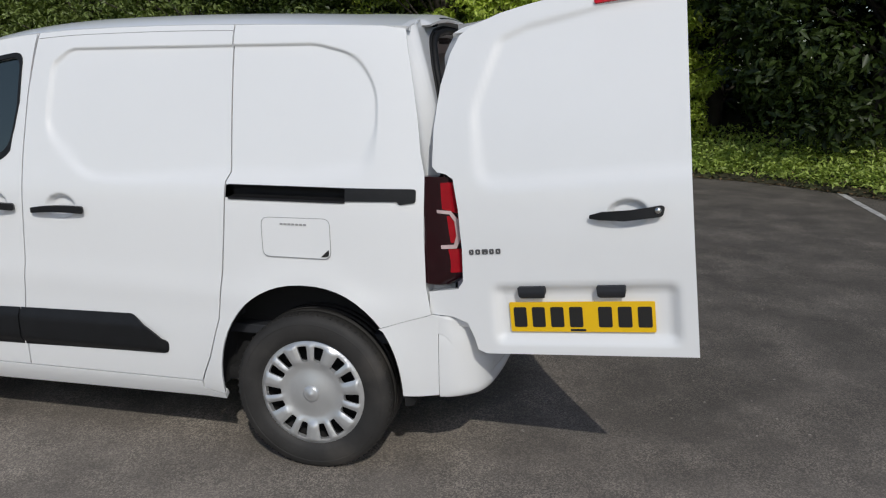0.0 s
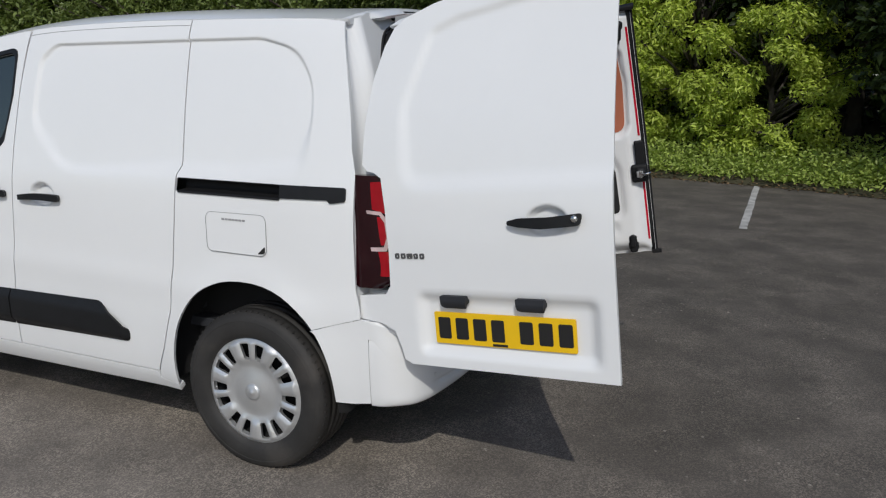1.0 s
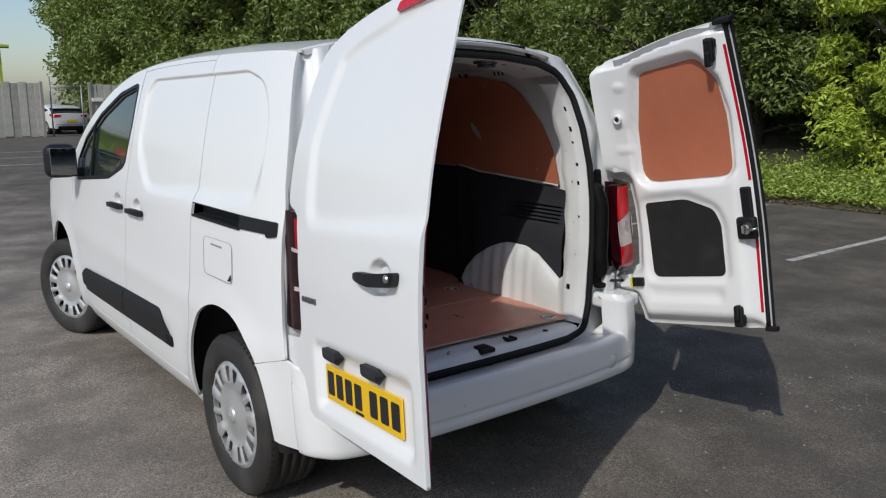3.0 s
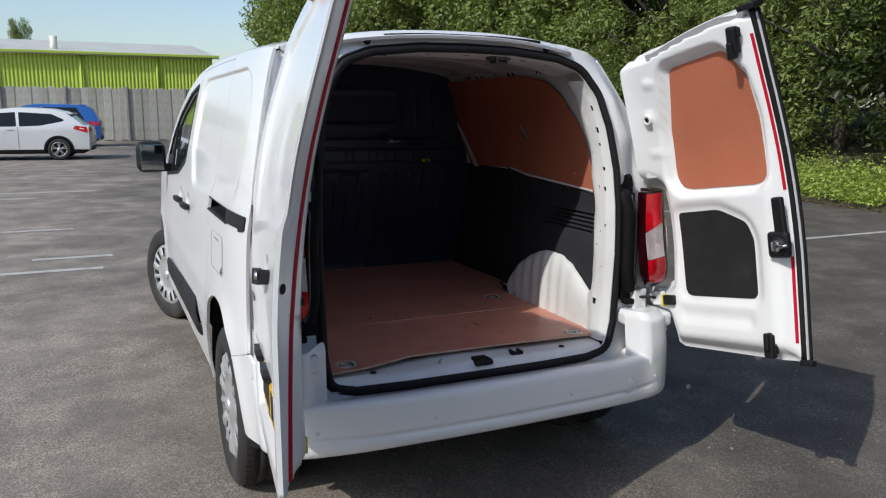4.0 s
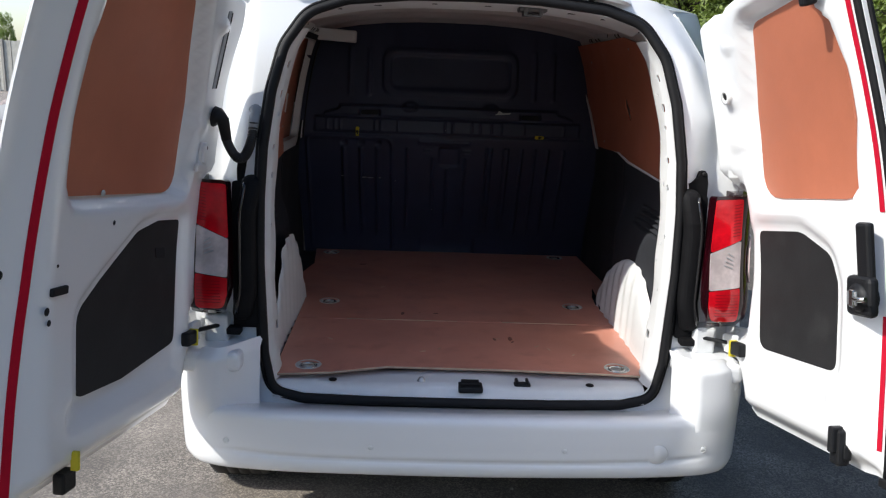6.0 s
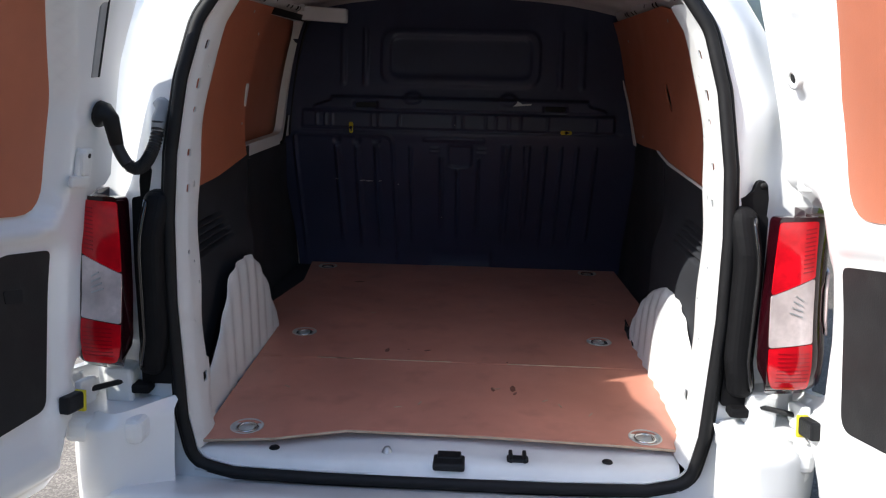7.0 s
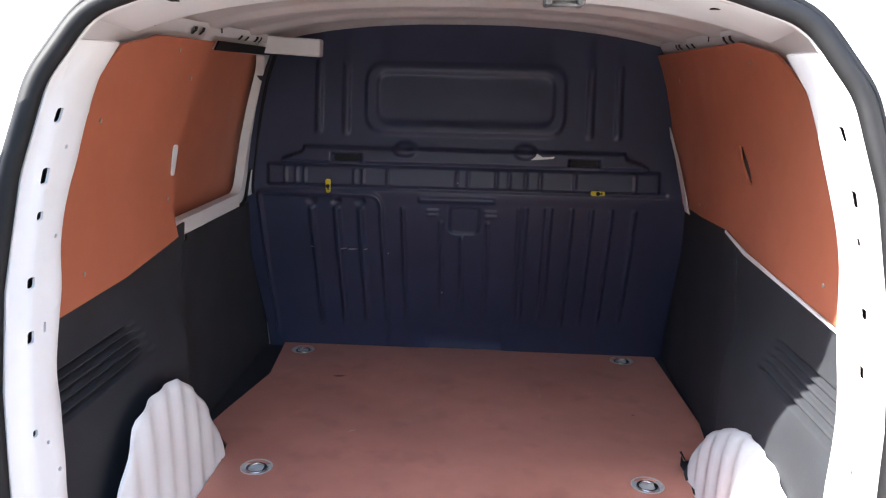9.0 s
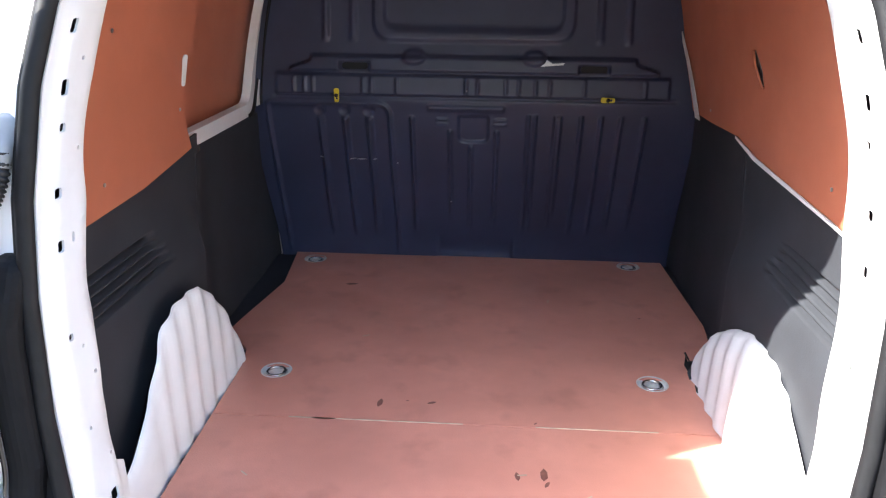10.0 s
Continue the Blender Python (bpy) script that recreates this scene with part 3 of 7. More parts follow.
# ---- wheels ----
TYRE = [(0.218, 0.0), (0.225, 0.014), (0.246, 0.022), (0.278, 0.026), (0.305, 0.022), (0.322, 0.012), (0.330, -0.004), (0.332, -0.02)]
for gx in (-0.045, -0.085, -0.125, -0.165):
    TYRE += [(0.333, gx + 0.006), (0.325, gx + 0.003), (0.325, gx - 0.003), (0.333, gx - 0.006)]
TYRE += [(0.330, -0.196), (0.31, -0.212), (0.25, -0.222), (0.20, -0.2)]


def cover_map(u, v):
    r = math.hypot(u, v)
    h = 0.004 + 0.014 * (1 - smooth((r - 0.02) / 0.09)) + 0.012 * smooth((r - 0.10) / 0.05) * smooth((0.223 - r) / 0.02)
    # raised spokes between the slots
    turn = (math.degrees(math.atan2(v, u)) - 90) % (360 / 7)
    off = min(abs(turn - 10.8), abs(turn - (360 / 7 - 10.8)))
    h += 0.009 * (smooth((off - 4.5) / 7) - 0.45) * smooth((r - 0.118) / 0.03) * smooth((0.212 - r) / 0.012)
    return (h, u, v)


slots = []
for i in range(7):
    for dd in (-10.8, 10.8):
        a = radians(360 / 7 * i + 90 + dd)
        ca, sa = math.cos(a), math.sin(a)
        slots.append([(r * ca - w * sa, r * sa + w * ca) for r, w in rounded([(0.134, -0.012), (0.200, -0.021), (0.200, 0.021), (0.134, 0.012)], 0.007, 3)])
cover_bm = sheet([disc(0, 0, 0.224, 64)] + slots, steps(-0.22, 0.22, 0.009), steps(-0.22, 0.22, 0.009), cover_map, 0.02)


def wheel(x, y, s, steer=0):
    tyre = part("tyre", lathe(TYRE, 64), "tyre", None)
    part("tyre_bead", lathe([(0.292, 0.0235), (0.294, 0.0258), (0.297, 0.0235)], 48), "tyre", tyre)
    blk = bmesh.new()
    for k in range(72):
        for gx in (-0.012, -0.19):
            merge(blk, moved(block(-0.016, 0.016, -0.004, 0.004, -0.003, 0.003, 0), pose(0, 0, 0, 360 * k / 72) @ pose(gx, 0, 0.3284)))
    tagged(part("tread", blk, "tyre", tyre), kind="stuff")
    me = bpy.data.meshes.new("wheel_cover")
    cover_bm.to_mesh(me)
    me.materials.append(M["silver"])
    cov = new("wheel_cover", me)
    cov.parent = tyre
    tagged(cov, "silver plastic wheel cover with paired slots")
    part("hub_cap", lathe([(0.0, 0.031), (0.008, 0.0305), (0.011, 0.0275), (0.024, 0.0265), (0.034, 0.022), (0.036, 0.012)], 28), "silver", tyre)
    part("rim", lathe([(0.222, -0.004), (0.210, -0.03), (0.20, -0.1), (0.06, -0.06), (0.0, -0.06)], 40), "dark", tyre)
    tyre.parent = van
    tyre.matrix_basis = pose(x, y, HUB_Z, 0, 0, (0 if s > 0 else 180) + steer)
    tyre.name = "wheel"
    return tyre


for s in (-1, 1):
    wheel(s * 0.873, HUB_R, s)
    wheel(s * 0.873, HUB_F, s, 21)
cover_bm.free()

# ---- the van: rear opening ----
AP_HALF = [(0.0, 0.520), (0.30, 0.520), (0.52, 0.526, 0.05), (0.612, 0.548, 0.05), (0.634, 0.66, 0.1), (0.645, 0.95), (0.643, 1.15), (0.635, 1.30, 0.2), (0.612, 1.47, 0.2), (0.578, 1.60, 0.12), (0.512, 1.695, 0.10), (0.40, 1.733, 0.15), (0.20, 1.753, 0), (0.0, 1.757)]
NARROW = 0.963  # the opening reaches less far to the left
APERTURE = rounded(AP_HALF + [(-NARROW * p[0], *p[1:]) for p in AP_HALF[-2:0:-1]], 0.0)
ap_x = curve([(0.50, 0.60), (0.60, 0.628), (0.75, 0.640), (0.95, 0.645), (1.15, 0.643), (1.30, 0.635), (1.47, 0.612), (1.60, 0.576), (1.70, 0.515)])


def grown(loop, d):
    """The loop, moved outwards by d."""
    k = len(loop)
    out = []
    for i in range(k):
        a, b = Vector(loop[i - 1]), Vector(loop[(i + 1) % k])
        t = (b - a).normalized()
        out.append((loop[i][0] + t.y * d, loop[i][1] - t.x * d))
    return out


def frame_y(x, z):
    z = min(z, 1.82)
    inner = 0.20 + 0.92 * lean(z)
    xo = (right_half if x > 0 else half_width)(rear_edge(z), min(z, 1.74))
    start = min(0.66, xo - 0.075)
    t = smooth((abs(x) - start) / max(0.03, xo - start))
    return inner + t * (rear_edge(z) - inner) + 0.035 * math.sin(math.pi * t) * smooth((z - 1.0) / 0.3) * (1 - smooth((z - 1.3) / 0.15) * (x > 0))


zz = [0.50, 0.60, 0.70, 0.8, 0.9, 1.0, 1.1, 1.22, 1.3, 1.4, 1.5, 1.6, 1.68, 1.72]
outer_side = {-1: [(half_width(rear_edge(z), z) - 0.002, z) for z in zz] + [(0.69, 1.758), (0.6, 1.788)],
              1: [(right_half(rear_edge(z), z) - 0.002, z) for z in zz] + [(0.612, 1.752), (0.565, 1.778)]}
top_side = [(0.45, 1.803), (0.25, 1.815), (0, 1.818)]
half_ap = [p for p in APERTURE if p[0] > -1e-6]
half_ap = half_ap[:[i for i, p in enumerate(half_ap) if abs(p[0]) < 1e-6 and p[1] > 1][0] + 1]
frame_v = steps(0.5, 1.2, 0.04) + steps(1.22, 1.8, 0.02)
rear_frame = None
for s in (-1, 1):
    loop = [(s * x, z) for x, z in [(0.0, 0.47), (0.80, 0.47)] + outer_side[s] + top_side] + [(s * x * (1 if s > 0 else NARROW), z) for x, z in half_ap[::-1]]
    bm = sheet([loop if s > 0 else loop[::-1]], [s * x for x in steps(0.05, 0.60, 0.05) + steps(0.62, 0.88, 0.013)], frame_v, lambda x, z: (x, frame_y(x, z), z), 0.006, 1)
    half = part("rear_frame", bm, "paint", van)
    rear_frame = rear_frame or half
part("door_seal", tube([(x, frame_y(x, z) - 0.012, z) for x, z in grown(APERTURE, 0.012)], 0.0145, 8, True), "rubber", van, "black rubber door seal round the opening")
part("seal_lip", tube([(x, frame_y(x, z) - 0.004, z) for x, z in grown(APERTURE, 0.030)], 0.006, 6, True), "rubber", rear_frame)
# roof edge above the doors
part("roof_lip", sheet([rounded([(-0.985, 0.305, 0.02), (0.985, 0.305, 0.02), (1.0, 0.40, 0), (-1.0, 0.40, 0)])], steps(-0.95, 0.95, 0.06), [0.32, 0.335, 0.35, 0.38],
                       lambda t, y: (top_map(t, 0.40 if t < 0 else y)[0] * (1 - 0.25 * (0.40 - y)), max(y, 0.305 + 0.045 * smooth((abs(t) - 0.78) / 0.06)), top_map(t, 0.40)[2] - 0.002 - 0.022 * smooth((0.350 - y) / 0.05)), 0.012), "paint", roof)
part("roof_slot", tube([(x, 0.318, 1.7565 + 0.075 * (1 - abs(x / 0.735) ** 2.4) - 0.016) for x in steps(-0.34, 0.32, 0.03)], 0.008, 6), "rubber", roof)
for x in (-0.40, 0.36):
    part("door_buffer", moved(lathe([(0, 0.024), (0.009, 0.022), (0.012, 0.01), (0.012, -0.01)], 14), pose(x, frame_y(x, 1.785) - 0.004, 1.783, 0, 0, -90)), "rubber", rear_frame)
# inner faces of the rear pillars, pierced by small holes
PIERCED = [(0.045, 1.55, 0.010, 0.018), (0.10, 1.50, 0.006, 0.006), (0.05, 1.46, 0.012, 0.02), (0.055, 1.40, 0.011, 0.011), (0.12, 1.36, 0.006, 0.006), (0.05, 1.30, 0.012, 0.014), (0.055, 1.215, 0.012, 0.016),
           (0.10, 1.22, 0.006, 0.014), (0.06, 1.06, 0.010, 0.010), (0.10, 1.03, 0.006, 0.006), (0.13, 0.97, 0.007, 0.007), (0.08, 0.88, 0.006, 0.006), (0.14, 0.80, 0.006, 0.006), (0.12, 0.72, 0.018, 0.022)]
for s in (-1, 1):
    edge = [(0.145 + 0.010 * math.sin(31 * z) * (z > 0.8) + (0.03 if z < 0.75 else 0.0), z) for z in steps(0.60, 1.60, 0.02)]
    outline = [(0.0, 0.56), (0.18, 0.56)] + edge + [(0.145, 1.66), (0.0, 1.66)]
    holes = [rect(a * 0.8 - 0.6 * w, a * 0.8 + 0.6 * w, b - 0.6 * h, b + 0.6 * h, 0.004, 2) for a, b, w, h in PIERCED]

    def pillar_map(a, z, s=s):
        x = ap_x(z) + 0.02 * smooth((a - 0.11) / 0.05) - 0.012 * smooth(a / 0.05) + 0.003 * math.sin(24 * z) * smooth((a - 0.08) / 0.05)
        return (s * x * (1 if s > 0 else NARROW), 0.205 + 0.92 * lean(z) + a, z)
    part("rear_pillar", sheet([outline] + holes, steps(0.02, 0.16, 0.02), steps(0.6, 1.6, 0.05), pillar_map, 0.004, -s), "paint_in", van, "white pierced steel pillar")
    # dark sheet added behind the holes, in place of the shade inside
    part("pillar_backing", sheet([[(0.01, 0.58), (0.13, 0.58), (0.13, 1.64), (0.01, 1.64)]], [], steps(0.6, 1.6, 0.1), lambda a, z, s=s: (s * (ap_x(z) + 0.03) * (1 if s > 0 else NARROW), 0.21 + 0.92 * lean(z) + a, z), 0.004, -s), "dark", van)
# header above the opening, inside
part("header", sheet([[(-0.53, 0.0), (0.53, 0.0), (0.58, 0.34), (-0.58, 0.34)]], steps(-0.52, 0.52, 0.06), [0.05, 0.1, 0.15, 0.2, 0.25, 0.26, 0.27, 0.28, 0.29, 0.30, 0.32],
                     lambda x, a: (x, 0.345 + a, 1.758 - 0.055 * abs(x / 0.53) ** 3 + 0.045 * smooth((a - 0.26) / 0.04)), 0.004), "paint_in", van)
# thin dark plates stand for the shade in the header's holes
for x, y, w, h in ((-0.30, 0.44, 0.012, 0.008), (-0.12, 0.42, 0.008, 0.008), (0.05, 0.43, 0.010, 0.006), (0.32, 0.44, 0.012, 0.008), (0.42, 0.42, 0.008, 0.008), (-0.42, 0.42, 0.008, 0.010)):
    part("header_hole", block(x - w, x + w, y - h, y + h, 1.7525 - 0.055 * abs(x / 0.53) ** 3, 1.7545 - 0.055 * abs(x / 0.53) ** 3, 0), "dark", van)
part("roof_striker", merge(block(0.145, 0.235, 0.39, 0.45, 1.738, 1.757, 0.006), block(0.16, 0.172, 0.385, 0.44, 1.725, 1.75, 0.004), block(0.208, 0.22, 0.385, 0.44, 1.725, 1.75, 0.004), tube([(0.165, 0.395, 1.728), (0.215, 0.395, 1.728)], 0.005, 8)), "badge", van, "steel latch striker over the opening")
# sill of the load bay
sill = part("load_sill", sheet([[(-0.60, 0.19), (0.60, 0.19), (0.632, 0.36), (-0.632, 0.36)]], steps(-0.6, 0.6, 0.05), [0.2, 0.21, 0.22, 0.26, 0.30, 0.33],
                    lambda x, y: (x, y, 0.515 + 0.033 * smooth((y - 0.195) / 0.025) + 0.004 * math.cos(10 * x)), 0.006), "paint_in", van)
part("lock_striker", merge(block(-0.005, 0.075, 0.195, 0.250, 0.535, 0.556, 0.006), block(0.005, 0.065, 0.225, 0.262, 0.55, 0.559, 0.003)), "black", sill)
part("lock_striker", merge(block(0.18, 0.235, 0.235, 0.262, 0.545, 0.556, 0.005), block(0.185, 0.195, 0.225, 0.275, 0.55, 0.563, 0.003), block(0.22, 0.23, 0.225, 0.275, 0.55, 0.563, 0.003)), "black", sill)
part("sill_stud", moved(lathe([(0, 0.014), (0.008, 0.013), (0.012, 0.004), (0.014, 0)], 12), pose(-0.125, 0.26, 0.549, 0, -90, 0)), "steel", sill)
for x in (-0.415, 0.434):
    part("sill_plug", moved(lathe([(0, 0.004), (0.012, 0.003), (0.014, 0)], 12), pose(x, 0.255, 0.549, 0, -90, 0)), "rubber", sill)

# ---- load bay ----
FLOOR_Z = 0.575
inner_x = curve([(0.5, 0.742), (1.0, 0.737), (1.2, 0.727), (1.4, 0.708), (1.6, 0.672), (1.72, 0.632)])
FLOOR = [(-0.606, 0.236), (-0.42, 0.262), (-0.24, 0.322), (0.14, 0.318), (0.49, 0.300), (0.645, 0.287), (0.645, 0.62), (0.652, 0.86), (0.66, 1.08), (0.735, 1.18), (0.768, 1.46), (0.745, 2.06), (-0.70, 2.05), (-0.668, 1.72), (-0.722, 1.40), (-0.735, 1.30), (-0.64, 1.18), (-0.623, 1.08), (-0.615, 0.70)]
RINGS = [(-0.503, 0.315), (-0.516, 1.056), (-0.609, 1.97), (0.545, 0.346), (0.531, 1.063), (0.612, 1.99)]


def floor_cut(y0, y1):
    """The part of the floor's outline between two lines across it."""
    bm = bmesh.new()
    bm.faces.new([bm.verts.new((x, y, 0)) for x, y in FLOOR])
    for c, n in ((y0, -1), (y1, 1)):
        bmesh.ops.bisect_plane(bm, geom=bm.verts[:] + bm.edges[:] + bm.faces[:], plane_co=(0, c, 0), plane_no=(0, n, 0), clear_outer=True)
    loop = [tuple(l.vert.co[:2]) for l in bm.faces[:][0].loops]
    bm.free()
    return loop


for y0, y1 in ((0.20, 0.8175), (0.8205, 2.1)):
    holes = [disc(x, y, 0.043, 20, 0.034) for x, y in RINGS if y0 < y < y1]
    part("floor_board", sheet([floor_cut(y0, y1)] + holes, steps(-0.7, 0.7, 0.1), steps(0.4, 2.0, 0.1), lambda x, y: (x, y, FLOOR_Z), 0.009), "floor", van, "reddish brown plywood floor lining, scuffed")
part("floor_edge", tube([(x, y - 0.001, FLOOR_Z - 0.0045) for x, y in FLOOR[:6]], 0.0035, 6), "ply_edge", van)
part("bay_underfloor", block(-0.78, 0.78, 0.37, 2.06, 0.52, 0.560, 0.004), "liner", van)
for x, y in RINGS:
    ring = part("lashing_ring", lathe([(0.044, 0.0), (0.042, 0.002), (0.034, -0.010), (0.030, -0.012), (0.0, -0.013)], 24), "zinc", van, "steel lashing ring in a recess of the floor")
    ring.matrix_basis = pose(x, y, FLOOR_Z + 0.001, 0, -90, 0)
    part("ring_bow", tube([(-0.004, 0.026 * math.cos(a), 0.026 * math.sin(a)) for a in steps(0, 2 * math.pi, 0.4)[:-1]], 0.004, 6, True), "chrome", ring)
    part("ring_hinge", block(-0.012, -0.002, -0.012, 0.012, -0.03, -0.018, 0.002), "chrome", ring)
# torn edge of the black lining beside the right wheel arch
for y, z, r, a in ((1.10, 0.592, 0.016, 20), (1.135, 0.60, 0.018, 60), (1.02, 0.586, 0.012, 100), (1.16, 0.615, 0.014, 140)):
    part("torn_lining", moved(sheet([[(-r, -0.3 * r), (-0.2 * r, -r), (r, -0.5 * r), (0.5 * r, 0.4 * r), (1.1 * r, r), (-0.3 * r, 0.7 * r)]], [], [], lambda u, v: (u, v, 4 * u * v), 0.003), pose(0.644, y, z, 40, -50, a)), "rubber", van)
# crack between the boards, worn pale
for x0, x1 in ((0.20, 0.50), (-0.42, -0.30), (-0.36, 0.02)):
    part("worn_joint", block(x0, x1, 0.817, 0.8195, FLOOR_Z + 0.0002, FLOOR_Z + 0.0022, 0), "ply_edge", van)

for x, y, a in ((-0.12, 0.47, 20), (-0.06, 0.50, 70), (0.30, 0.55, 40), (0.34, 0.52, 110), (0.16, 0.62, 10), (0.42, 0.47, 60), (-0.30, 1.30, 30), (0.28, 1.62, 80), (-0.46, 0.58, 140)):
    part("scuff_mark", moved(block(-0.011, 0.011, -0.0018, 0.0018, 0, 0.0012, 0), pose(x, y, FLOOR_Z + 0.0001, 0, 0, a)), "ply_edge", van)
for x, y, w, a in ((-0.20, 0.905, 0.020, 80), (-0.065, 0.915, 0.013, 20), (-0.13, 0.92, 0.004, 0), (0.20, 0.835, 0.006, 40), (0.57, 1.50, 0.006, 0), (0.15, 0.615, 0.016, 95), (0.21, 0.625, 0.024, 85), (0.215, 0.59, 0.012, 60), (-0.42, 1.72, 0.022, 5)):
    part("dark_mark", moved(sheet([[(-w, 0), (-0.4 * w, -0.35 * w), (0.5 * w, -0.25 * w), (w, 0.1 * w), (0.3 * w, 0.4 * w), (-0.5 * w, 0.3 * w)]], [], [], lambda u, v: (u, v, 0), 0.0008), pose(x, y, FLOOR_Z + 0.0011, 0, 0, a)), "floor_mark", van)
ARCHES = {-1: curve([(0.28, 0.635), (0.365, 0.662), (0.432, 0.685), (0.50, 0.735), (0.565, 0.795), (0.61, 0.85), (0.66, 0.897), (0.75, 0.914), (0.845, 0.908), (0.93, 0.86), (1.02, 0.775), (1.10, 0.655), (1.13, 0.575)]),
          1: curve([(0.28, 0.67), (0.36, 0.705), (0.43, 0.75), (0.50, 0.797), (0.576, 0.838), (0.673, 0.862), (0.76, 0.862), (0.88, 0.832), (0.98, 0.783), (1.06, 0.727), (1.11, 0.66), (1.135, 0.575)])}
for s in (-1, 1):
    ARCH_TOP = ARCHES[s]
    # white steel wheel arch with pressed ribs
    bm = bmesh.new()
    rows = []
    ys = steps(0.29, 1.128, 0.014)
    for y in ys:
        zt = ARCH_TOP(y)
        rib = 0.008 * (0.5 + 0.5 * math.cos((y - 0.3) * 2 * math.pi / 0.085)) * smooth((y - 0.5) / 0.1)
        row = []
        for t in (0.0, 0.3, 0.55, 0.75, 0.88, 0.96, 1.0):
            z = FLOOR_Z - 0.02 + (zt - FLOOR_Z + 0.02) * (t if t < 0.7 else 0.7 + 0.3 * math.sin((t - 0.7) / 0.3 * math.pi / 2))
            x = 0.620 + 0.02 * (s > 0) + rib + (0.032 if s > 0 else 0.012) * (max(0, t - 0.6) / 0.4) ** 2.5 + 0.006 * t
            row.append(bm.verts.new((s * x, y, z)))
        rows.append(row)
    for a, c in zip(rows, rows[1:]):
        for i in range(len(a) - 1):
            bm.faces.new((a[i], a[i + 1], c[i + 1], c[i])).smooth = True
    part("wheel_arch", bm, "paint_in", van, "white ribbed steel wheel arch")

    # dark lining board behind the pillar, with louvres
    def wall(y, z, s=s):
        x = inner_x(z) - 0.055 * smooth((1.12 - z) / 0.22) * smooth((1.16 - y) / 0.12)
        lou = 0.0
        if 0.44 < y < 0.86 and 0.96 < z < 1.10:
            ph = (z - (0.965 if s < 0 else 0.985)) / 0.0185
            if 0 < ph < 5:
                lou = 0.024 * smooth(1.6 * (0.5 - 0.5 * math.cos(2 * math.pi * ph)) - 0.3) * smooth((y - 0.45) / 0.02) * smooth((0.82 + 0.45 * (1.05 - z) - y) / 0.02)
        return (s * (x + lou), y, z)
    ARCHLINE = [(y, max(FLOOR_Z - 0.01, ARCH_TOP(y) - 0.13)) for y in steps(0.36, 1.10, 0.05)]
    low = [(0.405, 1.165), (0.52, 1.165), (0.80, 1.17), (1.0, 1.20), (1.14, 1.21)] if s < 0 else [(0.405, 1.142), (0.56, 1.162), (0.85, 1.178), (1.2, 1.208), (1.24, 1.22)]
    outline = [(0.405, 0.60)] + ARCHLINE[1:-1] + [(1.125, FLOOR_Z - 0.01), (1.17 if s < 0 else 1.25, FLOOR_Z - 0.01)] + [(p[0] + (0.03 if i > 2 else 0), p[1] + 0.012) for i, p in list(enumerate(low))[::-1]]
    part("side_lining", sheet([outline], steps(0.42, 1.2, 0.025), steps(0.6, 0.96, 0.03) + steps(0.963, 1.085, 0.0037) + steps(1.10, 1.2, 0.02), wall, 0.006, -s), "liner", van, "dark grey lining board with louvres")
    # black strips along the groove bottoms paint in the louvres' shade
    for k in range(5):
        zc = (0.965 if s < 0 else 0.985) + 0.0185 * (k + 0.5)
        yb = 0.80 + 0.45 * (1.05 - zc)
        part("louvre_slot", sheet([[(0.472, zc - 0.0035), (yb, zc - 0.0035), (yb, zc + 0.0035), (0.472, zc + 0.0035)]], steps(0.5, yb, 0.06), [], lambda y, z, zc=zc, s=s, wall=wall: (wall(y, zc)[0] - s * 0.004, y, z), 0.002, -s), "rubber", van)
    # dark lower lining further in
    x_in = (lambda z: 0.775 - 0.02 * smooth((z - 0.9) / 0.4))
    part("side_lining", sheet([[(1.15, FLOOR_Z - 0.02), (2.08, FLOOR_Z - 0.02), (2.0, 0.9), (1.86, 1.170 if s < 0 else 1.235), (1.15, 1.170 if s < 0 else 1.235)]], steps(1.2, 2.0, 0.08), steps(0.6, 1.2, 0.06),
                              lambda y, z, s=s: (s * (x_in(z) - 0.034 * smooth((1.26 - y) / 0.08) + 0.006 * smooth(math.sin(y * 20) * 2)), y, z), 0.006, -s), "liner", van)
    # upper steel frame in white, behind the brown panels
    low_edge = [(1.02, 1.15), (1.03, 1.20), (1.02, 1.42), (1.08, 1.58), (1.16, 1.712), (1.875, 1.712), (1.925, 1.63), (1.79, 1.20), (2.0, 1.20)] if s < 0 else [(1.10, 1.15), (1.22, 1.222), (2.0, 1.222)]
    part("upper_frame", sheet([[(0.36, 1.15)] + low_edge + [(1.93 if s < 0 else 1.9, 1.738), (0.36, 1.738)]], steps(0.4, 1.9, 0.1), steps(1.2, 1.8, 0.05),
                              lambda y, z, s=s: (s * (min(inner_x(z) + 0.018, half_width(y, min(z, 1.74)) - 0.03) - 0.012 * smooth((z - 1.70) / 0.02)), y, z), 0.004, -s), "paint_in", van)
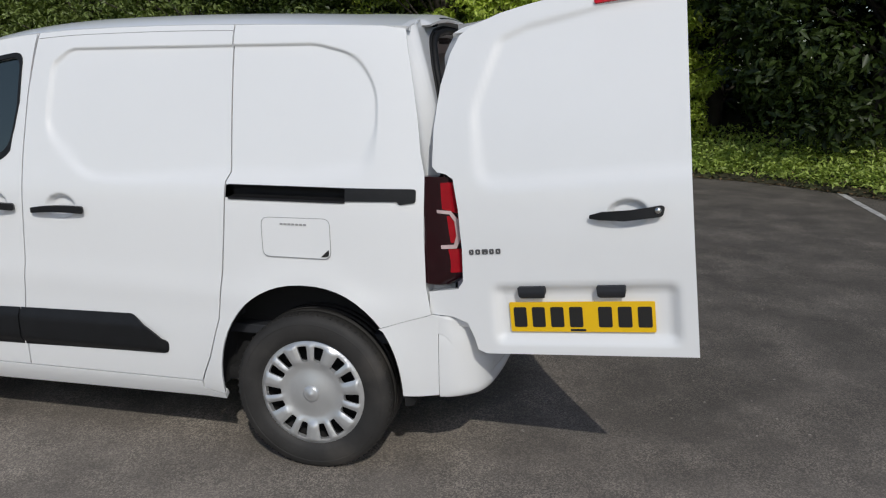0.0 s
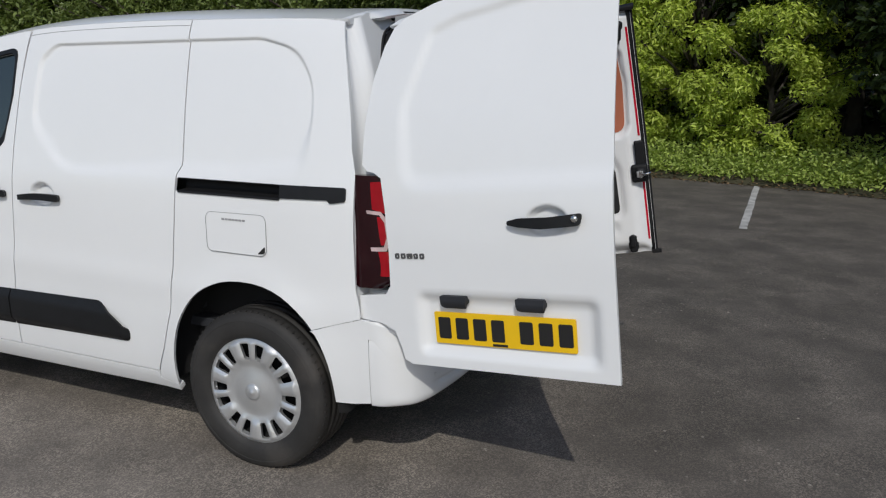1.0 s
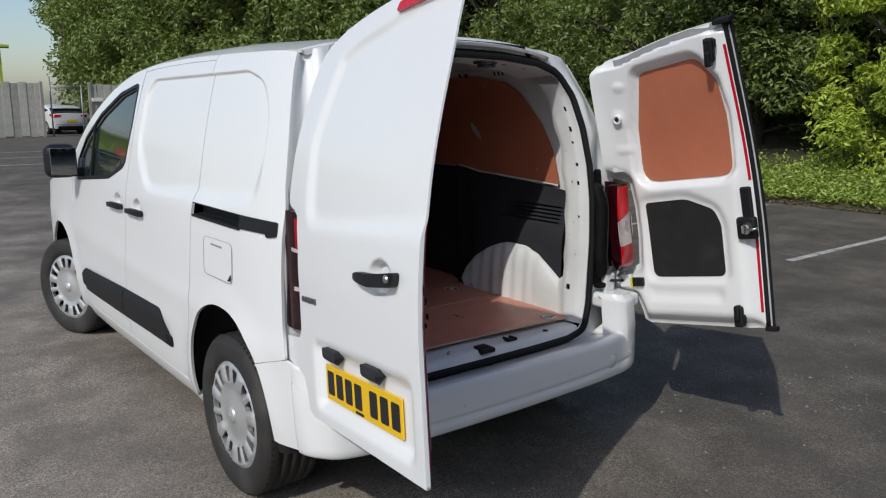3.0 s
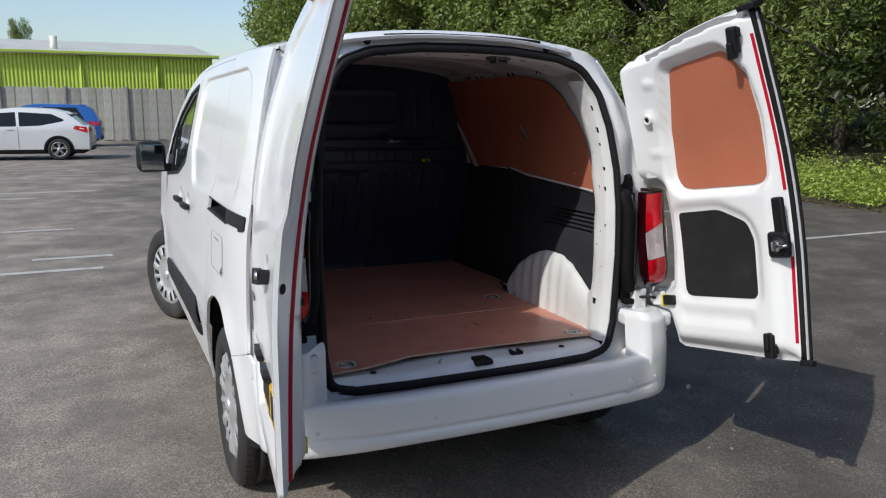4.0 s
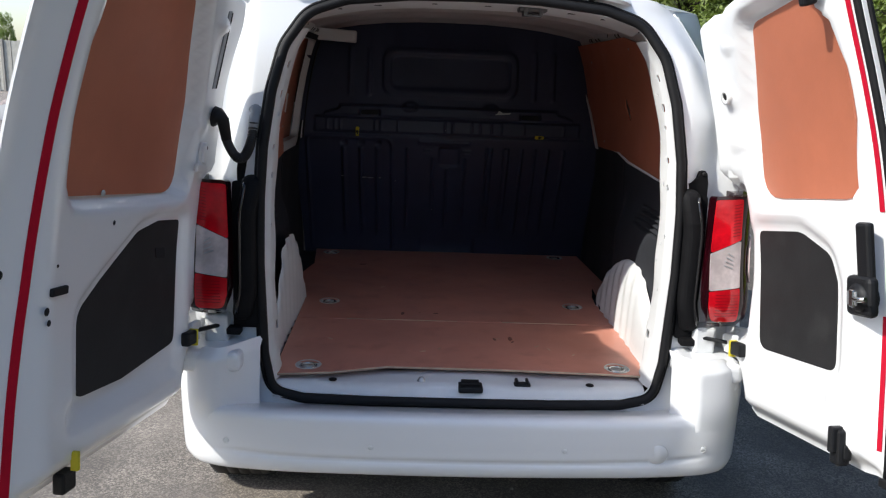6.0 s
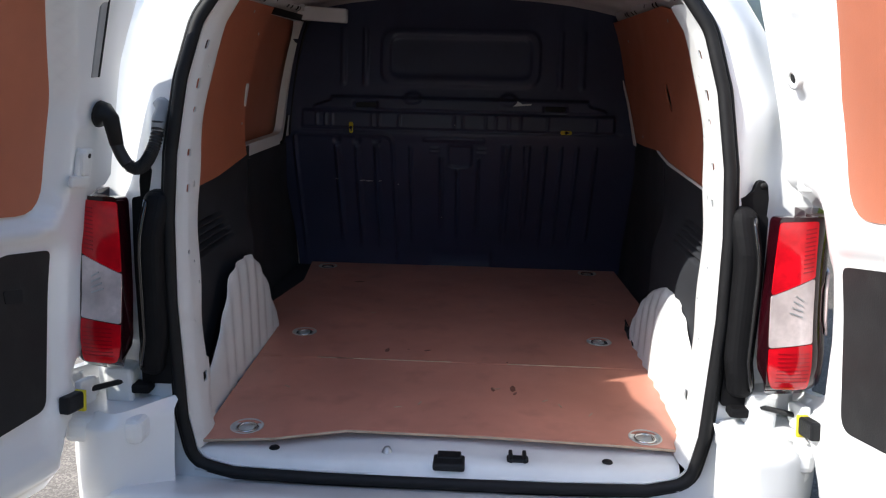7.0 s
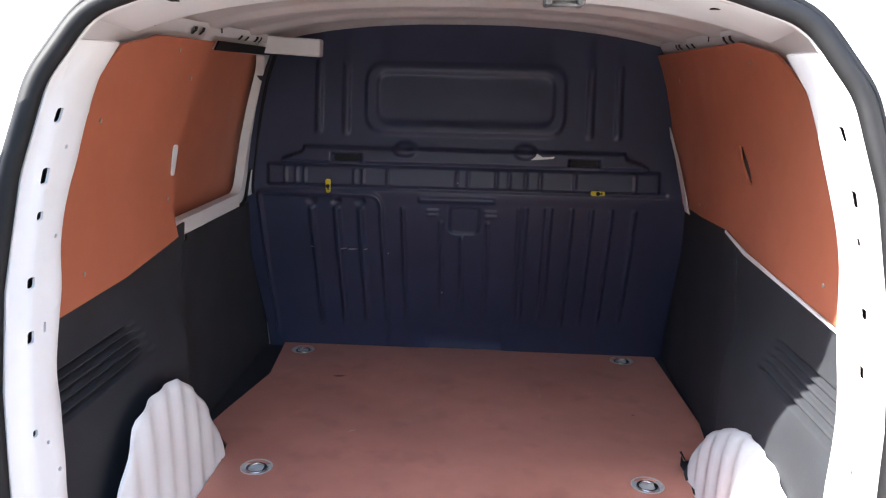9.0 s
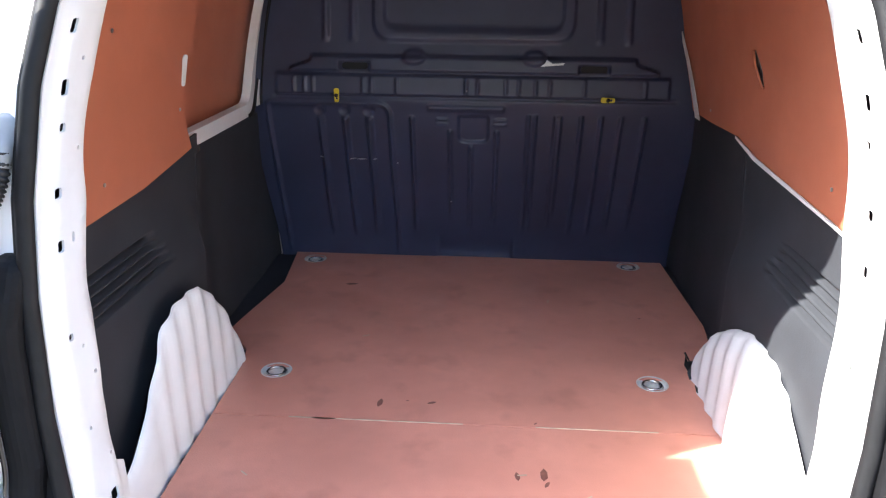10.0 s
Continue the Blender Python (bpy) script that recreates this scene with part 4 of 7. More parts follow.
# flat dark patches painted for the shade in the upper frame's holes
for y, z, w, h in ((1.09, 1.716, 0.008, 0.009), (1.14, 1.716, 0.008, 0.009), (1.27, 1.725, 0.004, 0.007), (1.44, 1.715, 0.008, 0.006), (1.50, 1.715, 0.008, 0.006), (1.59, 1.717, 0.010, 0.008), (1.63, 1.717, 0.006, 0.008), (0.80, 1.722, 0.006, 0.010), (0.83, 1.722, 0.005, 0.010), (0.86, 1.722, 0.006, 0.010)):
    for s in (-1, 1):
        part("frame_hole", sheet([rect(y - w, y + w, z - h, z + h, 0.002, 2)], [], [z], lambda a, b, s=s: (s * (inner_x(b) + 0.018 - 0.012 * smooth((b - 1.70) / 0.02) - 0.002), a, b), 0.001, -s), "dark", van)

# brown panels
def brown(outline, s, off, label, holes=()):
    ys = [p[0] for p in outline]
    return part("ply_panel", sheet([outline] + list(holes), steps(min(ys), max(ys), 0.1)[1:-1], steps(1.2, 1.65, 0.05), lambda y, z: (s * (inner_x(z) + off), y, z), 0.006, -s), "ply", van, label)


brown([(0.475, 1.155), (0.50, 1.30), (0.555, 1.45), (0.625, 1.60), (0.70, 1.665), (0.85, 1.692), (1.195, 1.692), (1.125, 1.60), (1.108, 1.51), (1.06, 1.43), (1.045, 1.36), (1.06, 1.27), (1.095, 1.198), (1.03, 1.19), (0.80, 1.165)], -1, -0.014, "orange brown plywood panel over the quarter window opening")
brown(rounded([(0.98, 1.19, 0.02), (1.84, 1.19, 0.06), (1.985, 1.62, 0.05), (1.94, 1.690, 0.03), (1.05, 1.690, 0.02)]), -1, 0.085, "brown plywood panel in the sliding door")
brown([(0.475, 1.185), (0.51, 1.35), (0.575, 1.48), (0.70, 1.62), (0.80, 1.675), (1.0, 1.705), (1.98, 1.70), (1.95, 1.55), (1.72, 1.225), (1.5, 1.225), (1.22, 1.235), (1.05, 1.21)], 1, -0.004, "brown plywood panel over the side opening",
      [rounded([(1.030, 1.378, 0.01), (1.066, 1.388, 0.02), (1.112, 1.43, 0.02), (1.125, 1.468, 0.01), (1.095, 1.468, 0.01), (1.048, 1.425, 0.02)])])
# dark plate added behind the slot, in place of the shade there
part("panel_slot_backing", block(0.728, 0.733, 1.0, 1.15, 1.35, 1.48, 0), "dark", van)
part("panel_slot", sheet([rounded([(1.028, 1.365, 0.01), (1.046, 1.365, 0.01), (1.060, 1.44, 0.01), (1.032, 1.44, 0.02)])], [], [], lambda y, z: (-inner_x(z) + 0.018, y, z), 0.003, 1), "paint_in", van)
for y, z in ((1.09, 1.60), (1.02, 1.31), (0.62, 1.22), (0.98, 1.665), (0.66, 1.52)):
    part("panel_pin", sheet([disc(y, z, 0.0045, 8)], [], [], lambda a, b: (-inner_x(b) + 0.0165, a, b), 0.002, 1), "steel", van)
for y, z in ((0.95, 1.66), (0.62, 1.25), (1.5, 1.26), (1.65, 1.62)):
    part("panel_pin", sheet([disc(y, z, 0.0045, 8)], [], [], lambda a, b: (inner_x(b) - 0.0065, a, b), 0.002, -1), "steel", van)
part("panel_trim", sheet([[(1.60, 1.213), (1.655, 1.213), (1.77, 1.36), (1.90, 1.50), (1.89, 1.51), (1.745, 1.375)]], [], steps(1.23, 1.5, 0.04), lambda y, z: (inner_x(z) - 0.013, y, z), 0.003, -1), "paint_in", van)
part("panel_trim", sheet([[(0.472, 1.176), (0.50, 1.182), (1.06, 1.206), (1.22, 1.231), (1.22, 1.238), (1.05, 1.216), (0.472, 1.186)]], steps(0.5, 1.2, 0.1), [], lambda y, z: (inner_x(z) - 0.013, y, z), 0.003, -1), "paint_in", van)
# white frame round the sliding door's panel, with its dark gasket
frame_in = rounded([(1.02, 1.215, 0.02), (1.755, 1.215, 0.06), (1.87, 1.62, 0.05), (1.82, 1.672, 0.03), (1.08, 1.682, 0.02)])
frame_out = rounded([(0.98, 1.17, 0.02), (1.79, 1.17, 0.07), (1.935, 1.63, 0.05), (1.88, 1.72, 0.03), (1.04, 1.72, 0.02)])
part("door_inner_frame", sheet([frame_out, frame_in], steps(1.1, 1.9, 0.1), steps(1.2, 1.7, 0.1), lambda y, z: (-(inner_x(z) + 0.034), y, z), 0.03, 1), "paint_in", van)
part("door_gasket", tube([(-(inner_x(z) + 0.030), y, z) for y, z in grown(frame_out, -0.004) if y > 1.72], 0.007, 6), "rubber", van)

part("door_seal", sheet([[(1.27, 1.674), (1.842, 1.674), (1.805, 1.205), (1.845, 1.205), (1.905, 1.698), (1.28, 1.698)]], steps(1.3, 1.88, 0.08), steps(1.22, 1.68, 0.06), lambda y, z: (-(inner_x(z) + 0.008), y, z), 0.005, 1), "rubber", van, "black rubber seal of the sliding door")

# bulkhead with pressed ribs, ledge and blanked window
bulk_y = curve([(0.5, 2.06), (0.65, 2.03), (0.9, 1.93), (1.1, 1.855), (1.18, 1.83), (1.24, 1.815), (1.36, 1.825), (1.45, 1.84), (1.85, 1.90)])


def box_in(x, z, x0, x1, z0, z1, soft=0.015):
    return smooth((x - x0) / soft + 0.5) * smooth((x1 - x) / soft + 0.5) * smooth((z - z0) / soft + 0.5) * smooth((z1 - z) / soft + 0.5)


BLANK_OUT = rect(-0.342, 0.335, 1.425, 1.66, 0.07, 8)
BLANK_IN = rect(-0.304, 0.297, 1.462, 1.628, 0.045, 8)
POCKET = rounded([(-0.047, 1.075, 0.025), (0.056, 1.075, 0.025), (0.056, 1.170, 0.006), (-0.047, 1.170, 0.006)])
DOOR_PRESS = rounded([(-0.72, 0.60, 0.02), (-0.285, 0.60, 0.02), (-0.289, 1.212, 0.05), (-0.72, 1.212, 0.02)], 0.02, 6)


def ridge(d, w):
    """One at d = 0, falling to nothing w away."""
    return smooth(1 - abs(d) / w)


def bulk_map(x, z):
    y = bulk_y(z)
    # window blank: a raised ring round a flat field
    if z > 1.40:
        y -= 0.013 * (smooth(loop_dist(BLANK_OUT, x, z) / 0.012 + 0.5) - smooth(loop_dist(BLANK_IN, x, z) / 0.012 + 0.5))
        for cx in (-0.505, -0.41, 0.42, 0.515):
            y -= 0.009 * box_in(x, z, cx - 0.010, cx + 0.010, 1.425, 1.66, 0.012)
    # raised shelf with two oval slots and two small humps
    wide = 0.545 + 0.075 * smooth((1.362 - z) / 0.035)
    y -= 0.020 * box_in(x, z, -wide - 0.01, wide, 1.322, 1.374, 0.010)
    for cx in (-0.202, 0.206):
        y -= 0.016 * smooth(1.4 - ((x - cx) / 0.038) ** 2 - ((z - 1.372) / 0.024) ** 2)
    for cx in (-0.405, 0.406):
        y += 0.022 * box_in(x, z, cx - 0.052, cx + 0.052, 1.326, 1.352, 0.008)
    # band under the shelf, crossed by short ribs
    y -= 0.012 * box_in(x, z, -0.68, 0.66, 1.240, 1.312, 0.010)
    for cx in (-0.617, -0.579, -0.55, -0.376, -0.347, -0.26, -0.023, 0.016, 0.112, 0.155, 0.212, 0.26, 0.376, 0.579):
        y -= 0.007 * box_in(x, z, cx - 0.0045, cx + 0.0045, 1.250, 1.302, 0.007)
    y += 0.009 * ridge(z - 1.236, 0.008) * smooth((0.70 - abs(x)) / 0.02)
    # pressed field on the left with its three ribs
    if x < -0.25 and z < 1.24:
        d = loop_dist(DOOR_PRESS, x, z)
        y -= 0.012 * ridge(d, 0.011)
        for cx in (-0.535, -0.447, -0.362):
            y -= 0.015 * box_in(x, z, cx - 0.009, cx + 0.009, 0.70, 1.16, 0.011)
            y += 0.010 * smooth(1.3 - ((x - cx) / 0.018) ** 2 - ((z - 1.185) / 0.014) ** 2)
    # upright ribs of the lower half
    for cx, z0, z1 in ((-0.212, 0.72, 1.165), (-0.078, 0.78, 1.118), (-0.004, 0.74, 1.06), (0.085, 0.76, 1.118), (0.195, 0.74, 1.178), (0.217, 0.74, 1.178), (0.288, 0.76, 1.178), (0.302, 0.80, 1.178),
                       (0.375, 0.72, 1.178), (0.443, 0.74, 1.178), (0.510, 0.74, 1.178), (0.590, 0.76, 1.178)):
        y -= 0.011 * box_in(x, z, cx - 0.0055, cx + 0.0055, z0, z1, 0.008)
    if abs(x) < 0.2 and 1.0 < z < 1.25:
        y += 0.012 * smooth(loop_dist(POCKET, x, z) / 0.010 + 0.5)
        for cx in (-0.105, 0.098):
            for cz in (1.142, 1.158):
                y -= 0.008 * box_in(x, z, cx - 0.022, cx + 0.018, cz - 0.003, cz + 0.003, 0.006)
    y -= 0.010 * box_in(x, z, -0.155, 0.108, 1.190, 1.208, 0.010)
    y += 0.012 * box_in(x, z, -0.13, 0.16, 0.58, 0.655, 0.02)
    return (x, y, z)


outline = [(-0.76, 0.55), (0.77, 0.55), (0.77, 1.2), (0.72, 1.6), (0.67, 1.745), (0.60, 1.782), (0.3, 1.806), (0, 1.812), (-0.3, 1.806), (-0.60, 1.782), (-0.67, 1.745), (-0.73, 1.6), (-0.79, 1.2)]
part("bulkhead", sheet([outline], steps(-0.74, 0.74, 0.0048), steps(0.56, 1.04, 0.03) + steps(1.05, 1.40, 0.0055) + steps(1.41, 1.67, 0.009), bulk_map, 0.01, 1), "bulkhead", van, "dark blue black steel bulkhead with pressed ribs")
for cx, a in ((-0.462, 90), (0.452, 0)):
    hook = part("bulkhead_hook", moved(merge(sheet([rounded([(-0.026, -0.010, 0.01), (0.026, -0.008, 0.008), (0.026, 0.008, 0.008), (-0.026, 0.010, 0.01)]), disc(0.012, 0, 0.005, 8)], [], [], lambda u, v: (u, 0, v), 0.006, 1)), pose(cx, 1.768, 1.245, 0, a, 0) @ Matrix.Diagonal((0.9, 1, 0.9, 1))), "yellow", van, "small yellow plastic clip on the bulkhead")
    part("clip_screw", moved(lathe([(0, 0.005), (0.006, 0.004), (0.007, 0)], 10), pose(cx, 1.764, 1.245, 0, 0, -90)), "ink", hook)
# black plates set in the oval slots, standing for their shade
for cx in (-0.405, 0.406):
    part("bulkhead_slot", sheet([rect(cx - 0.044, cx + 0.044, 1.328, 1.350, 0.010)], [], [], lambda x, z, cx=cx: (x, bulk_map(cx, 1.339)[1] - 0.004, z), 0.003, 1), "rubber", van)
part("scuff_mark", sheet([[(0.225, 1.348), (0.30, 1.354), (0.305, 1.361), (0.265, 1.358), (0.245, 1.37), (0.24, 1.358)]], [], [], lambda x, z: (x, bulk_map(x, z)[1] - 0.003, z), 0.002, 1), "steel", van)

for x, z, w in ((-0.545, 1.005, 0.008), (-0.43, 1.0, 0.012), (-0.40, 0.998, 0.018), (-0.35, 1.0, 0.006), (-0.27, 0.985, 0.003), (-0.02, 1.262, 0.003), (-0.075, 0.83, 0.003)):
    part("scuff_mark", sheet([[(x - w, z), (x - w * 0.2, z - 0.002), (x + w, z + 0.001), (x + w * 0.5, z + 0.003), (x - w * 0.6, z + 0.003)]], [], [], lambda u, v: (u, bulk_map(u, v)[1] - 0.003, v), 0.002, 1), "steel", van)

# ceiling with cross ribs
part("ceiling", sheet([[(-1, 0.63), (1, 0.63), (1, 1.95), (-1, 1.95)]], [-0.95, -0.85, -0.7, -0.5, -0.25, 0, 0.25, 0.5, 0.7, 0.85, 0.95], steps(0.65, 1.94, 0.02),
                      lambda t, y: (0.66 * t, y, 1.742 + 0.066 * (1 - abs(t) ** 2.6) - 0.013 * smooth(math.cos((y - 0.55) * 2 * math.pi / 0.34) * 3 - 1.2)), 0.005), "ceiling", van)
part("ceiling_bracket", moved(block(-0.13, 0.13, -0.025, 0.025, -0.028, 0.028, 0.006), pose(-0.60, 1.74, 1.705, 0, 3, 0)), "paint_in", van)

# ---- rear lamps ----
for s in (-1, 1):
    plan_pts = [(0.862, 0.262), (0.861, 0.20), (0.848, 0.150), (0.815, 0.120), (0.765, 0.108), (0.703, 0.104)]
    cum = [0.0]
    for a, c in zip(plan_pts, plan_pts[1:]):
        cum.append(cum[-1] + math.dist(a, c))
    px, py = curve(list(zip(cum, [p[0] for p in plan_pts]))), curve(list(zip(cum, [p[1] for p in plan_pts])))
    L = cum[-1]

    def lamp_map(u, z, s=s):
        taper = 0.018 * (z - 0.8) / 0.42
        bulge = 0.006 * smooth((u - 0.10) / 0.05)
        return (s * (px(u) - taper * (1 - u / L) * 0.6) + (0.02 if s > 0 else 0.0), py(u) + lean(z) * 0.6 - bulge * math.sin((z - 0.8) / 0.42 * math.pi) - 0.028 * math.exp(-((z - 0.88) / 0.085) ** 2) * smooth(u / 0.1) + 0.036 * smooth((0.856 - z) / 0.055) ** 2 * smooth(u / 0.1) + 0.010 * smooth((z - 0.97) / 0.18), z)
    lamp = part("tail_lamp", sheet([rounded([(0.0, 0.806, 0.035), (L - 0.012, 0.806, 0.045), (L, 0.9, 0.03), (L - 0.012, 1.214, 0.015), (0.0, 1.214, 0.02)])], steps(0.02, L, 0.02), [0.812, 0.818, 0.825, 0.833, 0.842] + steps(0.86, 1.2, 0.03), lamp_map, 0.05, -s), "dark_lens", van, "tail lamp with smoked red, red and clear lenses")
    def lens_map(u, z, s=s):
        q = lamp_map(u, z)
        return (q[0], q[1] - 0.004, q[2])
    u0, u1 = 0.170, L - 0.004
    part("red_lens", sheet([rounded([(u0, 1.085, 0.006), (u1, 1.045, 0.006), (u1 - 0.008, 1.203, 0.01), (u0, 1.206, 0.008)])], steps(u0, u1, 0.015), steps(1.06, 1.2, 0.012), lens_map, 0.004, -s), "red_lens", lamp)
    part("clear_lens", sheet([rounded([(u0, 0.943, 0.006), (u1, 0.933, 0.006), (u1, 1.0435, 0.006), (u0, 1.083, 0.006)])], steps(u0, u1, 0.015), steps(0.95, 1.07, 0.012), lens_map, 0.005, -s), "clear_lens", lamp, "clear reversing lens")
    for k in range(4):
        ux, zx = u0 + 0.026, 0.998 + 0.012 * k
        part("reflector_rib", sheet([[(ux, zx), (ux + 0.030 - 0.004 * k, zx + 0.010), (ux + 0.030 - 0.004 * k, zx + 0.0135), (ux, zx + 0.0035)]], [], [], (lambda u, z, f=lens_map: (f(u, z)[0], f(u, z)[1] - 0.0022, z)), 0.0025, -s), "steel", lamp)
    part("red_lens", sheet([rounded([(u0, 0.834, 0.012), (u1 - 0.012, 0.836, 0.03), (u1, 0.885, 0.01), (u1, 0.931, 0.004), (u0, 0.941, 0.004)])], steps(u0, u1, 0.015), steps(0.83, 0.93, 0.012), lens_map, 0.004, -s), "red_lens", lamp)
    for k in range(11):
        zx = 1.098 + 0.0092 * k
        part("lens_rib", sheet([[(u0 + 0.006, zx), (u0 + 0.030, zx - 0.004), (u0 + 0.030, zx - 0.0015), (u0 + 0.006, zx + 0.0025)]], [], [], (lambda u, z, f=lens_map: (f(u, z)[0], f(u, z)[1] - 0.0012, z)), 0.0015, -s), "side_lens", lamp)
    for k in range(8):
        zx = 0.856 + 0.0092 * k
        part("lens_rib", sheet([[(u0 + 0.006, zx), (u1 - 0.02, zx), (u1 - 0.02, zx + 0.0022), (u0 + 0.006, zx + 0.0022)]], [u0 + 0.03, u0 + 0.06], [], (lambda u, z, f=lens_map: (f(u, z)[0], f(u, z)[1] - 0.0012, z)), 0.0015, -s), "side_lens", lamp)
    for z0, z1, z2, z3 in () if s > 0 else ((0.855, 0.945, 0.855, 0.945), (1.095, 1.192, 1.075, 1.195), (0.968, 1.07, 0.968, 1.06)):
        ua = 0.080 if z0 > 1.0 or z0 < 0.9 else 0.094
        part("side_lens", sheet([rounded([(ua, z0, 0.004), (0.142, z2, 0.004), (0.142, z3, 0.004), (ua, z1, 0.004)])], steps(0.08, 0.14, 0.01), steps(z0, z1, 0.02)[1:-1], lens_map, 0.004, -s), "side_lens", lamp)
    part("side_divider", sheet([[(0.056, 0.945), (0.108, 0.948), (0.131, 0.985), (0.131, 1.055), (0.108, 1.088), (0.056, 1.092), (0.056, 1.080), (0.101, 1.076), (0.117, 1.048), (0.117, 0.995), (0.101, 0.962), (0.056, 0.959)]], steps(0.065, 0.125, 0.01), steps(0.96, 1.08, 0.02), (lambda u, z, f=lens_map: (f(u, z)[0] * 1.004, f(u, z)[1] - 0.004, z)), 0.0045, -s), "pink_lens", lamp)
    # black plastic housing between lamp and opening
    mid = 0.698 if s > 0 else 0.671
    housing = moved(block(-0.031, 0.031, -0.042, 0.05, -0.215, 0.235, 0.027, 5), pose(s * mid, 0.188, 0.985, 0, 0, 0))
    bmesh.ops.bisect_plane(housing, geom=housing.verts[:] + housing.edges[:] + housing.faces[:], plane_co=(s * (mid + 0.002), 0, 0), plane_no=(1, 0, 0))
    for zc in (0.80, 0.82, 0.84, 0.87, 0.90, 1.0, 1.08, 1.12, 1.16, 1.18):
        bmesh.ops.bisect_plane(housing, geom=housing.verts[:] + housing.edges[:] + housing.faces[:], plane_co=(0, 0, zc), plane_no=(0, 0, 1))
    for v in housing.verts:
        z = v.co.z
        v.co.y += lean(z) * 0.6 + 0.022 * smooth((z - 1.12) / 0.10) + 0.012 * smooth((0.84 - z) / 0.06)
        v.co.x += s * (0.016 * smooth((0.885 - z) / 0.10) - 0.014 * smooth((z - 1.08) / 0.12))
    x0, x1 = (0.674, 0.738) if s > 0 else (0.640, 0.716)
    part("lamp_backing", sheet([rounded([(s * x, z) for x, z in ((x0, 0.745), (x1, 0.745), (x1, 1.20), (x0, 1.215))][::s], 0.01)], [], steps(0.8, 1.2, 0.05), lambda x, z: (x, 0.186 + lean(z), z), 0.03), "housing", van)
    part("lamp_housing", housing, "housing", van, "black plastic lamp housing")
    part("housing_bead", tube([(s * (mid + 0.014 + 0.016 * smooth((0.885 - z) / 0.10) - 0.013 * smooth((z - 1.08) / 0.12)), 0.1445 + lean(z) * 0.6 + 0.022 * smooth((z - 1.12) / 0.10) + 0.012 * smooth((0.84 - z) / 0.06), z) for z in (0.80, 0.82, 0.84, 0.86, 0.88, 0.92, 1.0, 1.08, 1.12, 1.15, 1.18, 1.20)], 0.0055, 8), "gloss_black", van, "glossy black rim of the lamp housing")
    ear = [(0.664, 1.16), (0.740, 1.16), (0.742, 1.236), (0.737, 1.268), (0.727, 1.279), (0.716, 1.274), (0.708, 1.254), (0.690, 1.240), (0.664, 1.232)]
    ear = rounded([(s * (x - (0.0 if s > 0 else 0.037)), z) for x, z in ear][::s], 0.006, 3)
    ears = part("housing_ear", sheet([ear], [], steps(1.17, 1.27, 0.02), lambda x, z: (x, 0.212 + 0.5 * lean(z), z), 0.022), "housing", van)
    part("ear_screw", moved(lathe([(0, 0.004), (0.006, 0.004), (0.008, 0.0)], 12), pose(s * (0.727 - (0.0 if s > 0 else 0.037)), 0.222, 1.266, 0, 0, -90)), "rubber", ears)
    part("hinge_plate", block(s * 0.765 - 0.035, s * 0.765 + 0.035, 0.16, 0.24, 0.70, 0.79, 0.01), "paint_in", van)
    part("strap_box", block(min(s * 0.690, s * 0.735), max(s * 0.690, s * 0.735), 0.16, 0.20, 0.726, 0.750, 0.006), "housing", van)

# ---- rear bumper ----
plan_pts = [(-0.896, 0.44), (-0.890, 0.33), (-0.874, 0.20), (-0.848, 0.10), (-0.795, 0.038), (-0.70, 0.006), (-0.45, -0.018), (0, -0.028)]
plan_pts += [(-x + WIDER * smooth((-x - 0.3) / 0.4), y) for x, y in plan_pts[-2::-1]]
cum = [0.0]
for a, c in zip(plan_pts, plan_pts[1:]):
    cum.append(cum[-1] + math.dist(a, c))
bx, by = curve(list(zip(cum, [p[0] for p in plan_pts]))), curve(list(zip(cum, [p[1] for p in plan_pts])))
B = cum[-1]


def bumper_at(u, inset, z):
    e = 0.004
    tx, ty = bx(min(B, u + e)) - bx(max(0, u - e)), by(min(B, u + e)) - by(max(0, u - e))
    ln = math.hypot(tx, ty)
    return (bx(u) - ty / ln * inset, by(u) + tx / ln * inset, z)


def flush(p, u, out=0.0):
    """Leads the bumper's ends over into the skin of the sides."""
    y0 = by(u)
    w = smooth((y0 - 0.07) / 0.12)
    return (math.copysign(abs(p[0]) * (1 - w) + w * (half_width(0.195, p[2]) + out + (WIDER if p[0] > 0 else 0.0)), p[0]), p[1] * (1 - w) + y0 * w, p[2])


prof_in = curve([(0.0, 0.10), (0.06, 0.03), (0.12, 0.008), (0.2, 0.0), (0.5, 0.0), (0.7, 0.003), (0.80, 0.012), (0.86, 0.03), (1.0, 0.215)])
prof_z = curve([(0.0, 0.352), (0.06, 0.352), (0.12, 0.362), (0.2, 0.39), (0.5, 0.46), (0.7, 0.52), (0.80, 0.540), (0.86, 0.546), (1.0, 0.486)])


def bumper_map(u, v):
    side = smooth((abs(bx(u)) - 0.80) / 0.06)
    inset, z = prof_in(v), prof_z(v)
    # under-cut crease along the lower edge
    inset += 0.010 * math.exp(-((v - 0.27 - 0.06 * (bx(u) / 0.7) ** 4) / 0.03) ** 2) * (1 - smooth((abs(bx(u)) - 0.64) / 0.12))
    z += 0.085 * side * min(v, 0.86) ** 2
    if v > 0.86:
        up = (v - 0.86) / 0.14
        inset += (0.012 * smooth(up * 3) - inset) * side
        z += (0.616 + 0.05 * up - z) * side
    return flush(bumper_at(u, inset, z), u, -0.010 * smooth((v - 0.855) / 0.04))


